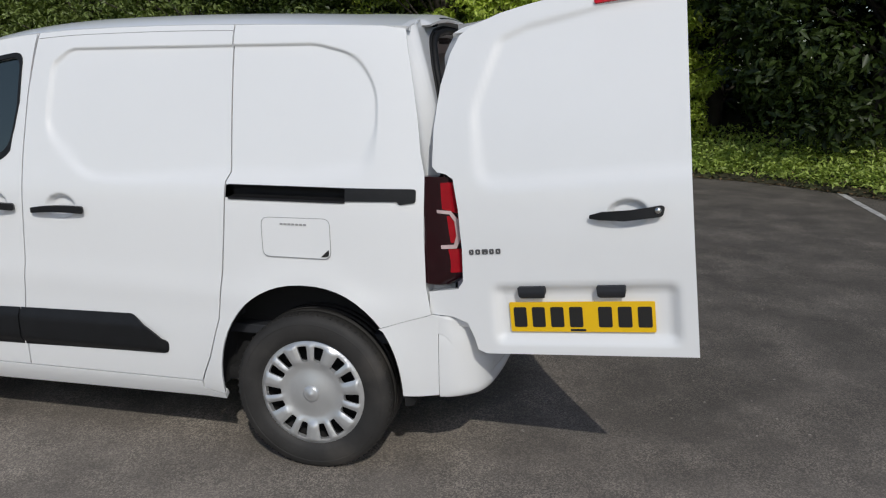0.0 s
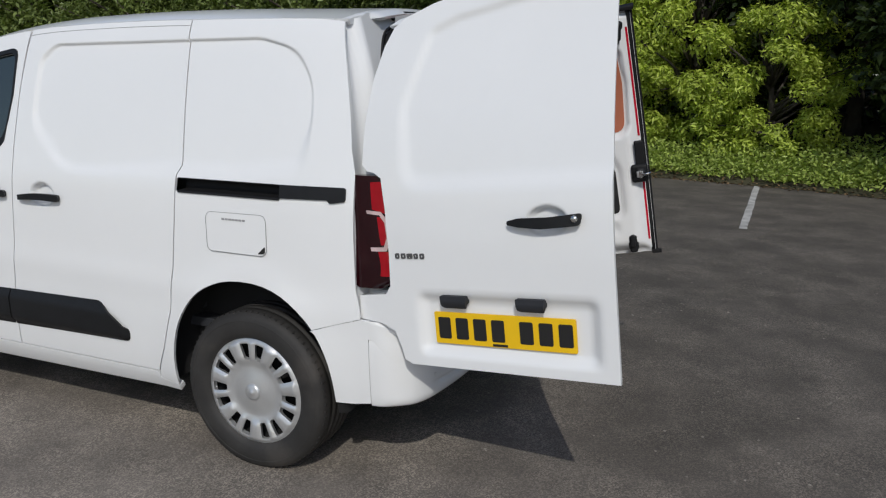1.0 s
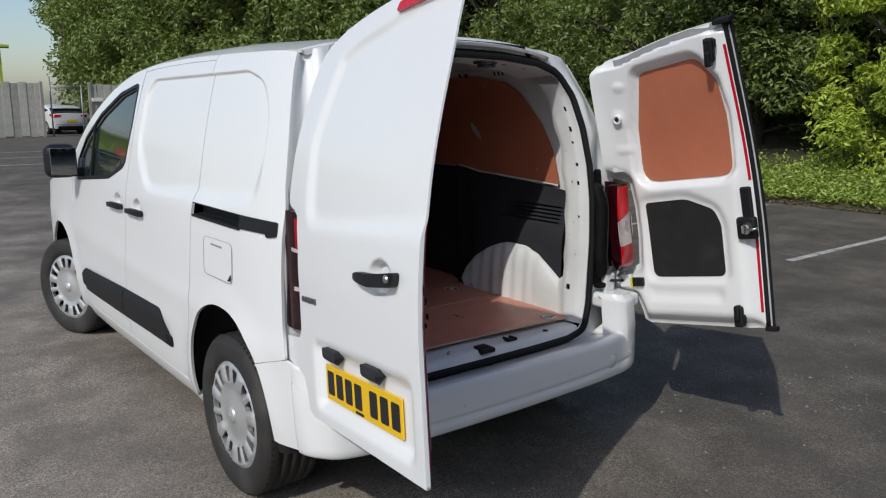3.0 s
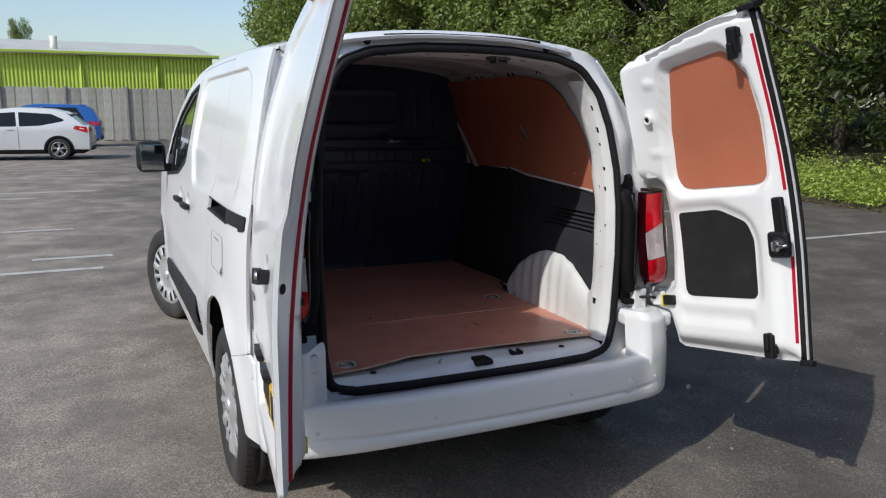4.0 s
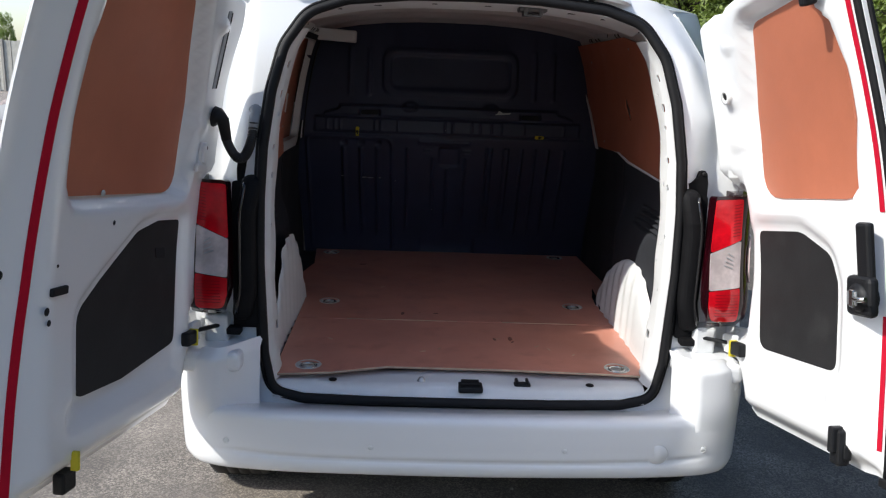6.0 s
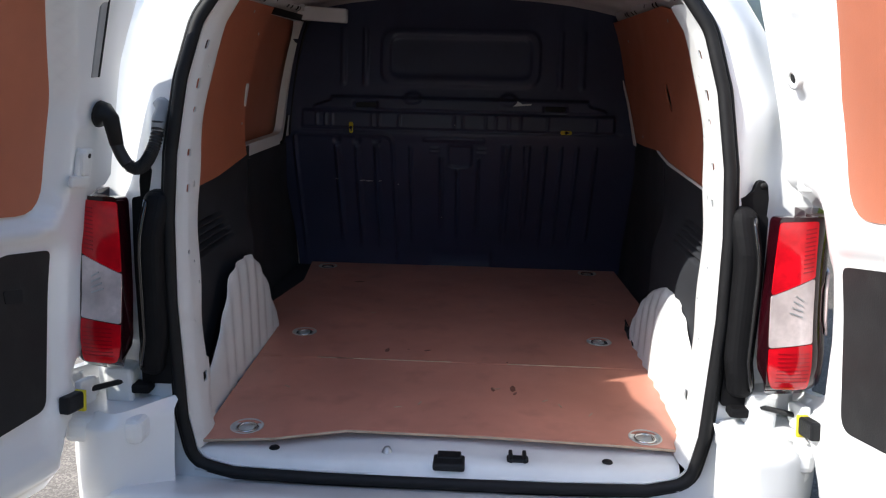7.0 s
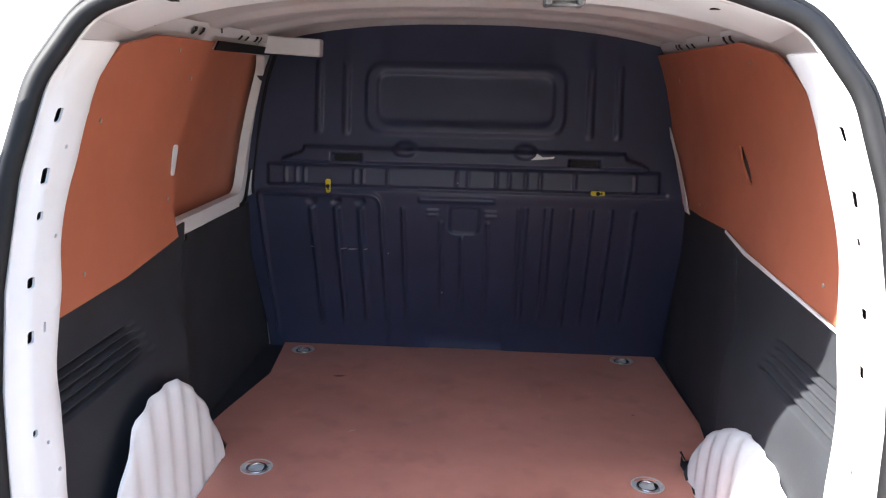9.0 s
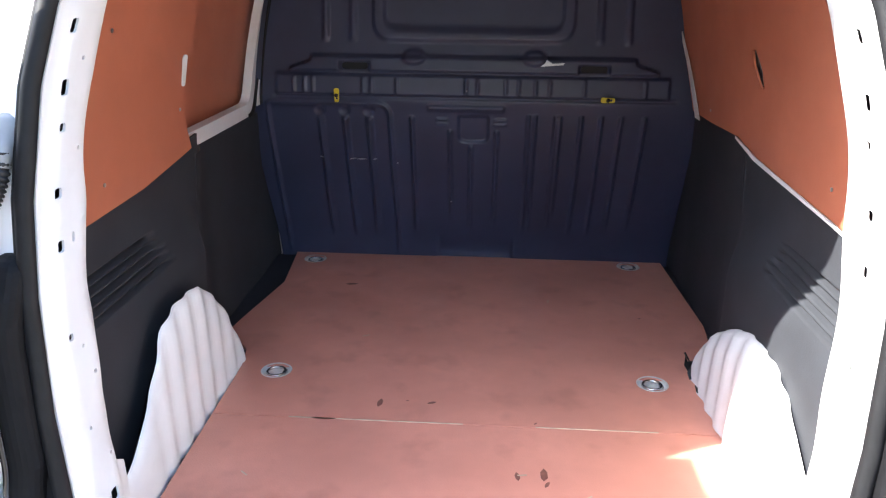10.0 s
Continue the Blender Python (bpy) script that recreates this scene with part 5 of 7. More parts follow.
U_END = min(u for u in steps(0, B, 0.001) if by(u) < 0.1945)
bumper = part("rear_bumper", sheet([[(U_END, 0.0), (B - U_END, 0.0), (B - U_END, 1.0), (U_END, 1.0)]], steps(U_END, B - U_END, 0.03)[1:-1], steps(0.03, 0.97, 0.03), bumper_map, 0.006, 1), "paint", van, "white painted rear bumper")
for s in (-1, 1):
    # raised corner of the bumper
    us = [u for u in steps(0, B, 0.02) if (0.66 if s > 0 else 0.64) < s * bx(u) and by(u) < 0.1945] + [U_END if s < 0 else B - U_END]
    a, c = min(us), max(us)
    def corner_map(u, v, s=s):
        z0 = 0.50 + 0.1185 * smooth((by(u) - 0.07) / 0.12)
        z = z0 + (0.688 + 0.032 * smooth((0.12 - by(u)) / 0.09) - z0) * v
        end = smooth(((0.705 if s > 0 else 0.76) - abs(bx(u))) / (0.045 if s > 0 else 0.13)) * (by(u) < 0.06)
        return flush(bumper_at(u, 0.002 + 0.03 * smooth((v - 0.86) / 0.14) + (0.11 if s > 0 else 0.15) * end + 0.012 * smooth((v - 0.2) / 0.6), z), u, 0.0005)
    part("bumper_corner", sheet([rounded([(a, 0), (c, 0), (c, 1), (a, 1)], 0.001, 1)], steps(a, c, 0.02)[1:-1], steps(0.05, 0.95, 0.06), corner_map, 0.005, 1), "paint", bumper)
    # side of the bumper between its seam and the wheel arch
    low_arch = [p for p in arch(HUB_R, 100, 177, 40) if p[1] < 0.626]
    side_loop = [(0.196, 0.360), (0.196, 0.617), (0.190, 0.619), (0.188, 0.688), (0.224, 0.690), (0.32, 0.662), (0.424, 0.628)] + low_arch + [(0.335, 0.352), (0.26, 0.352)]
    part("bumper_side", sheet([side_loop[::-1]], steps(0.22, 0.42, 0.03), steps(0.38, 0.68, 0.04), side_map(s), 0.012, s), "paint", bumper)
    part("corner_top", block(min(s * 0.67, s * 0.86), max(s * 0.67, s * 0.86), 0.06, 0.24, 0.64, 0.706, 0.02, 3), "paint", bumper)
for x in (-0.70, -0.274, 0.308, 0.735):
    u = min(steps(0, B, 0.005), key=lambda q: abs(bx(q) - x))
    p = bumper_at(u, -0.0005, 0.452)
    part("parking_sensor", moved(lathe([(0, 0.0004), (0.0075, 0.0004), (0.0082, -0.0014), (0.0094, -0.0014), (0.0102, 0.0006), (0.0115, 0)], 20), pose(*p, 0, 0, -90)), "paint_in", bumper)
u = min(steps(0, B, 0.005), key=lambda q: abs(bx(q) - 0.593))
part("towing_eye_cover", moved(lathe([(0, 0.001), (0.030, 0.001), (0.032, -0.002), (0.034, 0.001)], 28), pose(*bumper_at(u, 0.0, 0.44), 0, 0, -90)), "paint", bumper)
part("bumper_underside", sheet([[(-0.70, 0.12), (0.70, 0.12), (0.70, 0.6), (-0.70, 0.6)]], [], [], lambda x, y: (x, y, 0.41), 0.02), "dark", van)

# ---- rear doors, both standing open ----
def rear_door(s, origin, swing, W, turned, tape_u):
    sw = radians(swing)
    U = Vector((s * math.sin(sw), -math.cos(sw), 0))
    N = Vector((s * math.cos(sw), math.sin(sw), 0))
    O = Vector((origin[0], origin[1], 0))
    side = -s

    turn_in = radians(turned)
    ca, sa = math.cos(turn_in), math.sin(turn_in)

    def ztop(u):
        return 1.765 + 0.052 * (1 - (1 - min(1, max(0, u - 0.15) / 0.5)) ** 2.2)

    umin = curve([(1.25, -0.050), (1.4, -0.036), (1.55, -0.006), (1.66, 0.032), (1.72, 0.068)] if s < 0 else [(1.25, -0.036), (1.4, -0.030), (1.55, -0.020), (1.66, -0.008), (1.72, 0.004)])

    def at(u, z, out=0.0):
        """A point of the outer skin; the hinge line leans, so the open door stands turned in its own plane."""
        ur, zr = u * ca - (z - 0.6) * sa, 0.6 + u * sa + (z - 0.6) * ca
        return O + U * ur + Vector((0, 0, zr)) - N * (lean(zr) - out)

    outline = [(W, 0.548), (W, ztop(W))] + [(u, ztop(u)) for u in steps(0.22, W - 0.05, 0.06)[::-1]]
    outline += ([(0.160, 1.762), (0.112, 1.748)] if s < 0 else [(0.13, 1.774), (0.06, 1.766), (0.022, 1.748)]) + [(umin(z), z) for z in (1.72, 1.66, 1.55, 1.4, 1.26)]
    cut = 0.028 if s > 0 else 0.0
    outline += [(-0.03, 1.238), (0.0, 1.230), (0.028 + cut, 1.21), (0.040 + cut, 1.10), (0.042 + cut, 0.95), (0.034 + cut, 0.83), (0.012, 0.800), (-0.106, 0.792), (-0.112, 0.705), (-0.02, 0.693), (0.036, 0.668), (0.058, 0.61), (0.068, 0.565), (0.10, 0.55)]

    if s < 0:
        HAND = (0.648, 1.058)

        field = rounded([(0.10, 1.165, 0.10), (1.2, 1.165, 0.1), (1.2, 1.80, 0.1)] + [(u, ztop(u) - 0.072 + 0.03 * smooth((u - 0.4) / 0.4), 0.02) for u in (0.8, 0.7, 0.6, 0.5, 0.4, 0.32)] + [(0.215, 1.690, 0.05), (0.115, 1.45, 0.2)])

        def press(u, z):
            if z < 1.10:
                return 0.0
            soft = 0.034 + 0.03 * smooth((1.45 - z) / 0.2)
            return smooth((loop_dist(field, u, z) + 0.012) / soft)

        def dent(u, z):
            d = 0.0
            # pressed field in the upper half
            inside = press(u, z)
            d -= 0.013 * inside
            # recess for the plate
            d -= 0.024 * smooth((u - 0.135) / 0.04) * smooth((0.815 - u) / 0.05) * smooth((z - 0.588) / 0.03) * smooth((0.804 - z) / 0.014)
            # cup behind the handle
            q = ((u - HAND[0]) / 0.070) ** 2 + ((z - HAND[1] + 0.003) / 0.047) ** 2
            d -= 0.030 * smooth(2.2 * (1 - q))
            return d
    else:
        def dent(u, z):
            return -0.013 * smooth((u - 0.115) / 0.05) * smooth((z - 1.165) / 0.05) * smooth((ztop(u) - 0.075 - z) / 0.022)

    def outer(u, z):
        return at(u, z, dent(u, z))

    wide = W - 0.685
    if s > 0:
        glaze = rounded([(0.142, 1.206, 0.08), (0.570, 1.204, 0.06), (0.585, 1.45, 0.1), (0.575, 1.59, 0.05), (0.505, 1.695, 0.06), (0.232, 1.680, 0.04), (0.165, 1.45, 0.2)])
        low = rounded([(0.160, 0.772, 0.04), (0.503, 0.776, 0.03), (0.500, 1.0, 0.06), (0.475, 1.065, 0.06), (0.35, 1.118, 0.12), (0.148, 1.112, 0.02)])
    else:
        glaze = rounded([(0.130, 1.176, 0.07), (0.700, 1.184, 0.06), (0.708, 1.45, 0.1), (0.698, 1.60, 0.05), (0.635, 1.705, 0.06), (0.255, 1.685, 0.04), (0.145, 1.42, 0.2)])
        low = rounded([(0.140, 0.752, 0.03), (0.43, 0.724, 0.05), (0.624, 0.732, 0.025), (0.622, 0.925, 0.06), (0.53, 0.985, 0.1), (0.36, 1.085, 0.08), (0.25, 1.105, 0.06), (0.124, 1.100, 0.015)])

    def inside_loop(loop, u, z):
        hit = False
        for (x0, y0), (x1, y1) in zip(loop, loop[1:] + loop[:1]):
            if (y0 > z) != (y1 > z) and u < (x1 - x0) * (z - y0) / (y1 - y0) + x0:
                hit = not hit
        return hit

    def edge_dist(loop, u, z):
        best = 9.0
        for (x0, y0), (x1, y1) in zip(loop, loop[1:] + loop[:1]):
            ex, ey = x1 - x0, y1 - y0
            t = max(0, min(1, ((u - x0) * ex + (z - y0) * ey) / (ex * ex + ey * ey + 1e-12)))
            best = min(best, math.hypot(u - x0 - t * ex, z - y0 - t * ey))
        return best if not inside_loop(loop, u, z) else -best

    # the free edge of the wide door is a full box, the others are thin flanges
    wide_outline = [(p[0] + (0.2 if s < 0 and p[0] > W - 0.001 else 0.0) - (0.2 if p[0] < 0.075 and p[1] > (1.235 if s > 0 else 0.82) else 0.0), p[1]) for p in outline]

    def depth(u, z):
        d = edge_dist(wide_outline, u, z)
        t = 0.024 + 0.056 * smooth((-d - 0.004) / 0.062)
        if u > 0.03:
            over = ztop(u) - z
            full = 0.08 * smooth((z - 1.5) / 0.1) * smooth((W - 0.05 - u) / 0.04)
            t = max(t, full) if over > 0.05 else min(t + full, 0.012 + 0.068 * smooth((over - 0.034) / 0.010))
        if s < 0:
            t = min(t, 0.012 + 0.068 * max(0.0, (W - u) / 0.11))
        for loop, deep, soft in ((glaze, 0.046, 0.020), (low, 0.018, 0.034)):
            e = edge_dist(loop, u, z)
            t -= deep * smooth((soft + 0.010 - e) / soft)
        # soft pressings
        t -= 0.014 * smooth((u - 0.12) / 0.04) * smooth((W - 0.16 - u) / 0.04) * smooth(1.2 - ((z - 0.70) / 0.035) ** 2)
        t -= (0.012 if s > 0 else 0.0) * smooth((u - W + 0.085) / 0.02) * smooth((W - 0.02 - u) / 0.02)
        t += 0.010 * smooth((0.05 - abs(u - 0.100)) / 0.02) * smooth((0.013 - abs(z - 1.365)) / 0.01) + 0.008 * smooth(1.3 - ((u - 0.135) / 0.03) ** 2 - ((z - 1.635) / 0.02) ** 2)
        t += (0.012 if s > 0 else 0.0) * smooth(1.2 - ((u - 0.100) / 0.035) ** 2 - ((z - 1.50) / 0.035) ** 2)
        return t

    def inner(u, z, out=0.0):
        over = (0.055 if s < 0 else 0.0) * smooth((z - 1.5) / 0.2) * smooth((0.2 - u) / 0.15)  # the inner panel fills the upper corner
        return at(u - over, z) - N * (max(depth(u, z), 0.006 - dent(u, z)) + out)

    word = "wide" if s < 0 else "narrow"
    door = part("rear_door", sheet([outline], (steps(0.02, 0.56, 0.014) + steps(0.57, 0.73, 0.007) + steps(0.742, 0.84, 0.014)) if s < 0 else steps(0.02, W - 0.02, 0.014), steps(0.56, 0.985, 0.017) + steps(0.995, 1.125, 0.007 if s < 0 else 0.014) + steps(1.14, 1.55, 0.017) + steps(1.56, 1.81, 0.010), outer, inner, side), "paint", van, f"open {word} white rear door")

    def laid(name, loop, mat, out, thick=0.004, label="", hu=0.06):
        us, zs = [p[0] for p in loop], [p[1] for p in loop]
        f = (lambda u, z: at(u, z) - N * out)
        return part(name, sheet([loop], steps(min(us), max(us), hu)[1:-1], steps(min(zs), max(zs), 0.04)[1:-1], f, thick, -side), mat, door, label)

    def laid_on(name, loop, mat, label):
        zs = [p[1] for p in loop]
        return part(name, sheet([loop], [], steps(min(zs), max(zs), 0.03)[1:-1], lambda u, z: inner(u, z, 0.0025), 0.0015, -side), mat, door, label)

    laid("ply_panel", glaze, "ply", 0.040, 0.006, "brown plywood panel in the door window")
    laid("door_liner", low, "board", 0.064, 0.006, "black lower lining board")
    for z0, z1 in ((1.175, 1.72), (0.62, 0.935)) if s > 0 else ():
        laid_on("red_tape", [(tape_u - 0.005, z0), (tape_u + 0.005, z0), (tape_u + 0.005, z1), (tape_u - 0.005, z1)], "red_tape", "strip of red reflective tape")

    if s < 0:
        laid("pull_slot", rounded([(0.205, 1.000, 0.006), (0.255, 1.006, 0.006), (0.262, 1.034, 0.006), (0.210, 1.030, 0.006)]), "dark", 0.0665, 0.003)

    # grey strip painted where the white top lip lies in shade
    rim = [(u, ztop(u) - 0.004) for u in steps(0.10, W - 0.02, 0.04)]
    part("weather_strip", sheet([rim + [(u, z - 0.026) for u, z in rim[::-1]]], [], [], lambda u, z: inner(u, z, 0.002), 0.0015, -side), "strip", door, "grey strip along the door's top, painting the shade on its lip")

    def fit(name, bm, u, z, out, mat, label="", turn=0.0):
        """Something built about its own origin (x along the door, y out of its inner face, z up), set on the inner face."""
        p = at(u, z, -out)
        zr = 0.6 + u * sa + (z - 0.6) * ca
        tilt = math.degrees(math.atan((lean(zr + 0.05) - lean(zr - 0.05)) / 0.1))
        m = Matrix.Translation(p) @ Matrix(((U.x, -N.x, 0, 0), (U.y, -N.y, 0, 0), (0, 0, 1, 0), (0, 0, 0, 1))) @ pose(0, 0, 0, -tilt, turn - turned, 0)
        return part(name, moved(bm, m), mat, door, label)

    # hinge strap with its yellow end; grommet on the narrow door
    part("check_strap", tube([at(0.07, 0.752) - N * 0.05, at(0.0, 0.755) - N * 0.07, Vector((s * 0.75, 0.17, 0.757))], 0.007, 6), "black", door)
    fit("strap_end", block(-0.035, 0.03, -0.012, 0.014, -0.02, 0.02, 0.005), 0.085, 0.752, 0.086, "black")
    fit("strap_marker", block(-0.005, 0.005, -0.012, 0.014, -0.028, 0.022, 0.003), 0.058, 0.752, 0.088, "yellow", "yellow plastic strap marker")
    if s > 0:
        fit("grommet", merge(moved(lathe([(0.024, 0.0), (0.022, 0.012), (0.013, 0.013), (0.010, 0.0)], 18), pose(0, 0, 0, 0, 0, 90))), 0.100, 1.50, 0.088, "paint_in")
        fit("grommet_hole", moved(lathe([(0.011, 0.0), (0.0, 0.002)], 14), pose(0, 0, 0, 0, 0, 90)), 0.100, 1.50, 0.098, "dark")
    for z, hu in ((1.295, 0.022), (0.755, -0.01)):
        fit("hinge", merge(block(-0.04, 0.02, -0.006, 0.012, -0.03, 0.03, 0.004), block(-0.06, -0.03, -0.012, 0.006, -0.022, 0.022, 0.004)), 0.03 + hu, z, 0.066, "paint_in")
        part("hinge_pin", tube([at(hu - 0.012, z - 0.035) - N * 0.03, at(hu - 0.012, z + 0.035) - N * 0.03], 0.010, 8), "paint_in", door)
    if s > 0:
        # far edge seal and the latches
        part("edge_seal", tube([at(W - 0.012, z) - N * 0.024 for z in steps(0.555, ztop(W) - 0.01, 0.04)], 0.011, 8), "rubber", door, "black rubber edge seal")
        part("seal_blade", sheet([[(W - 0.004, 0.55), (W + 0.010, 0.55), (W + 0.010, ztop(W) - 0.02), (W - 0.004, ztop(W) - 0.01)]], [], steps(0.6, 1.8, 0.05), lambda u, z: at(u, z) - N * 0.012, 0.006, -side), "rubber", door)
        fit("bolt_latch", merge(block(-0.02, 0.02, 0, 0.03, -0.045, 0.05, 0.008), block(-0.012, 0.012, 0.01, 0.045, -0.06, 0.0, 0.006), block(-0.026, 0.026, 0.0, 0.016, 0.01, 0.045, 0.006)), 0.596, 1.705, 0.074, "black", "black upper bolt latch", 8)
        fit("bolt_latch", merge(block(-0.02, 0.02, 0, 0.032, -0.05, 0.04, 0.008), block(-0.026, 0.026, 0.0, 0.02, -0.035, 0.005, 0.006), block(-0.01, 0.01, 0.01, 0.045, -0.02, 0.045, 0.005)), 0.556, 0.612, 0.064, "black", "black lower bolt latch")
        fit("latch_cover", block(-0.022, 0.024, 0, 0.02, -0.06, 0.075, 0.008), 0.632, 1.078, 0.074, "black")
        fit("lock", merge(block(-0.045, 0.04, 0, 0.03, -0.045, 0.05, 0.016, 3), moved(lathe([(0.036, 0), (0.034, 0.03), (0.022, 0.04), (0, 0.042)], 18), pose(0, 0, 0, 0, 0, 90))), 0.628, 0.980, 0.074, "black", "black door lock")
        fit("lock_pin", merge(tube([(0, 0.04, 0), (0.03, 0.055, 0), (0.055, 0.05, 0.004)], 0.006, 8), block(-0.004, 0.012, 0.03, 0.05, -0.02, 0.02, 0.003)), 0.628, 0.980, 0.074, "chrome", "bright metal lock pin")
        fit("lock_pin", merge(block(-0.016, 0.016, 0.04, 0.046, -0.016, 0.016, 0.003)), 0.628, 0.980, 0.074, "steel")
        fit("edge_foot", block(-0.02, 0.03, -0.01, 0.02, -0.012, 0.008, 0.004), W, 0.552, 0.024, "rubber")
        fit("edge_cap", block(-0.05, 0.02, -0.03, 0.03, -0.012, 0.008, 0.004), W, ztop(W) - 0.004, 0.024, "rubber")
    else:
        # edge of the wide door: holes, slot, latch
        for du, z, r in ((0.100, 1.015, 0.009), (0.108, 0.990, 0.007), (0.13, 1.105, 0.004)):
            fit("edge_hole", moved(lathe([(r, 0.0), (0.0, 0.001)], 14), pose(0, 0, 0, 0, 0, 90)), W - du, z - 0.06, 0.0815, "dark")
        # tape and lock hole on the door's free edge
        lane = curve([(0.57, 0.031), (0.77, 0.039), (1.04, 0.054), (1.3, 0.060), (1.72, 0.062)])
        part("red_tape", sheet([[(-0.008, 0.575), (0.008, 0.575), (0.008, 1.72), (-0.008, 1.72)]], [], steps(0.6, 1.7, 0.04), lambda q, z: inner(W - 0.11 * (lane(z) - 0.012) / 0.068 + q, z, 0.0022), 0.0015, -side), "red_tape", door, "strip of red reflective tape")
        part("lock_hole", sheet([disc(W - 0.017, 1.037, 0.0125, 18)], [], [], lambda u, z: inner(u, z, 0.002), 0.001, -side), "dark", door)
        part("edge_hole", sheet([disc(W - 0.066, 1.010, 0.0085, 14)], [], [], lambda u, z: inner(u, z, 0.002), 0.001, -side), "dark", door)
        fit("edge_slot", block(-0.035, 0.02, -0.004, 0.006, -0.009, 0.009, 0.003), W - 0.130, 0.992, 0.082, "rubber")
        fit("bottom_latch", block(-0.026, 0.026, -0.01, 0.018, -0.03, 0.018, 0.006), 0.655, 0.560, 0.050, "black")
        fit("latch_marker", block(-0.006, 0.006, 0.0, 0.018, -0.022, 0.022, 0.003), 0.664, 0.606, 0.076, "yellow")
        fit("hinge_slot", block(-0.013, 0.013, -0.002, 0.0026, -0.11, 0.11, 0.008), 0.086, 1.575, 0.081, "pole_grey", "", 10)
        fit("slot_edge", block(-0.004, 0.003, -0.002, 0.004, -0.108, 0.108, 0.002), 0.075, 1.575, 0.081, "dark", "", 10)
        # pressed white bracket under the hose
        fit("hose_bracket", merge(block(-0.028, 0.020, 0.0, 0.012, -0.030, 0.046, 0.006), block(-0.022, 0.040, 0.004, 0.016, -0.040, -0.014, 0.006), moved(block(-0.010, 0.010, 0.0, 0.020, -0.02, 0.035, 0.006), pose(0.004, 0, 0.006, 0, 12, 0))), 0.072, 1.275, 0.080, "paint_in")
        for du, dz in ((-0.012, 0.028), (0.0, -0.006)):
            fit("bracket_hole", moved(lathe([(0.0055, 0.0), (0.0, 0.001)], 12), pose(0, 0, 0, 0, 0, 90)), 0.072 + du, 1.275 + dz, 0.0935, "dark")
        fit("edge_hole", moved(lathe([(0.006, 0.0), (0.0, 0.001)], 12), pose(0, 0, 0, 0, 0, 90)), 0.516, 1.119, 0.081, "dark")
        fit("panel_pin", moved(lathe([(0, 0.004), (0.006, 0.003), (0.008, 0)], 12), pose(0, 0, 0, 0, 0, 90)), 0.515, 1.186, 0.045, "steel")
        # outside: handle, badge, brake lamp
        def grip(u, z):
            t = max(0.0, 1 - ((u - 0.648) / 0.135) ** 2)
            return at(u, z + 0.004 * ((u - 0.66) / 0.12), 0.012 + 0.022 * t ** 0.5)
        part("handle", sheet([rounded([(0.520, 1.050, 0.008), (0.56, 1.043, 0.02), (0.64, 1.034, 0.04), (0.765, 1.038, 0.016), (0.775, 1.076, 0.016), (0.66, 1.069, 0.04), (0.56, 1.070, 0.02), (0.520, 1.062, 0.008)])], steps(0.525, 0.775, 0.02), steps(1.035, 1.075, 0.01), grip, 0.022, side), "black", door, "black door handle")
        part("lock_cylinder", moved(lathe([(0, 0.006), (0.009, 0.006), (0.011, 0.0)], 16), Matrix.Translation(at(0.750, 1.063, 0.030)) @ pose(0, 0, 0, 0, 0, math.degrees(math.atan2(N.y, N.x)))), "chrome", door)
        for k, (w, hole) in enumerate(((0.020, 1), (0.021, 1), (0.026, 0), (0.020, 1), (0.021, 1))):
            u0 = 0.070 + 0.0245 * k + (0.004 if k > 2 else 0)
            part("badge_piece", sheet([rect(u0, u0 + w - 0.003, 0.930, 0.949, 0.005, 2)] + ([rect(u0 + 0.006, u0 + w - 0.009, 0.935, 0.944, 0.002, 1)] if hole else [[(u0 + 0.008, 0.9325), (u0 + 0.015, 0.9325), (u0 + 0.0115, 0.941)]]), [], [], lambda u, z: at(u, z, 0.004), 0.005, side), "badge", door)
        part("brake_lamp", sheet([rounded([(0.555, ztop(0.55) - 0.050, 0.01), (0.80, ztop(0.80) - 0.040, 0.01), (0.80, ztop(0.80) - 0.014, 0.01), (0.565, ztop(0.55) - 0.024, 0.01)])], steps(0.56, 0.8, 0.04), [], lambda u, z: at(u, z, 0.010), 0.02, side), "red_lens", door, "red high brake lamp")
        # plate and its lamps
        plate = part("number_plate", sheet([rect(0.200, 0.720, 0.632, 0.743, 0.006)], [], [], lambda u, z: at(u, z, -0.014), 0.006, side), "plate", van, "yellow number plate with dark bars")
        for x in (0.239, 0.3075, 0.376, 0.4445, 0.548, 0.6165, 0.685):
            part("plate_bar", sheet([rect(x - 0.024, x + 0.024, 0.650, 0.725, 0.006, 2)], [], [], lambda u, z: at(u, z, -0.0125), 0.003, side), "ink", plate)
        part("plate_bar", sheet([rect(0.422, 0.477, 0.635, 0.643, 0.001, 1)], [], [], lambda u, z: at(u, z, -0.0125), 0.003, side), "ink", plate)
        for x in (0.293, 0.577):
            part("plate_lamp", sheet([rounded([(x - 0.050, 0.806, 0.006), (x + 0.050, 0.806, 0.006), (x + 0.047, 0.760, 0.012), (x - 0.047, 0.760, 0.012)][::-1])], steps(x - 0.04, x + 0.04, 0.02), [0.78, 0.79], lambda u, z: at(u, z, 0.012 - 0.02 * smooth((0.778 - z) / 0.024)), 0.03, side), "liner", van, "dark plastic plate lamp")
    return N


left_n = rear_door(-1, (-0.886, 0.108), 7.6, 0.86, 6.5, 0.813)
rear_door(1, (0.903, 0.115), 6.2, 0.664, 9.1, 0.638)
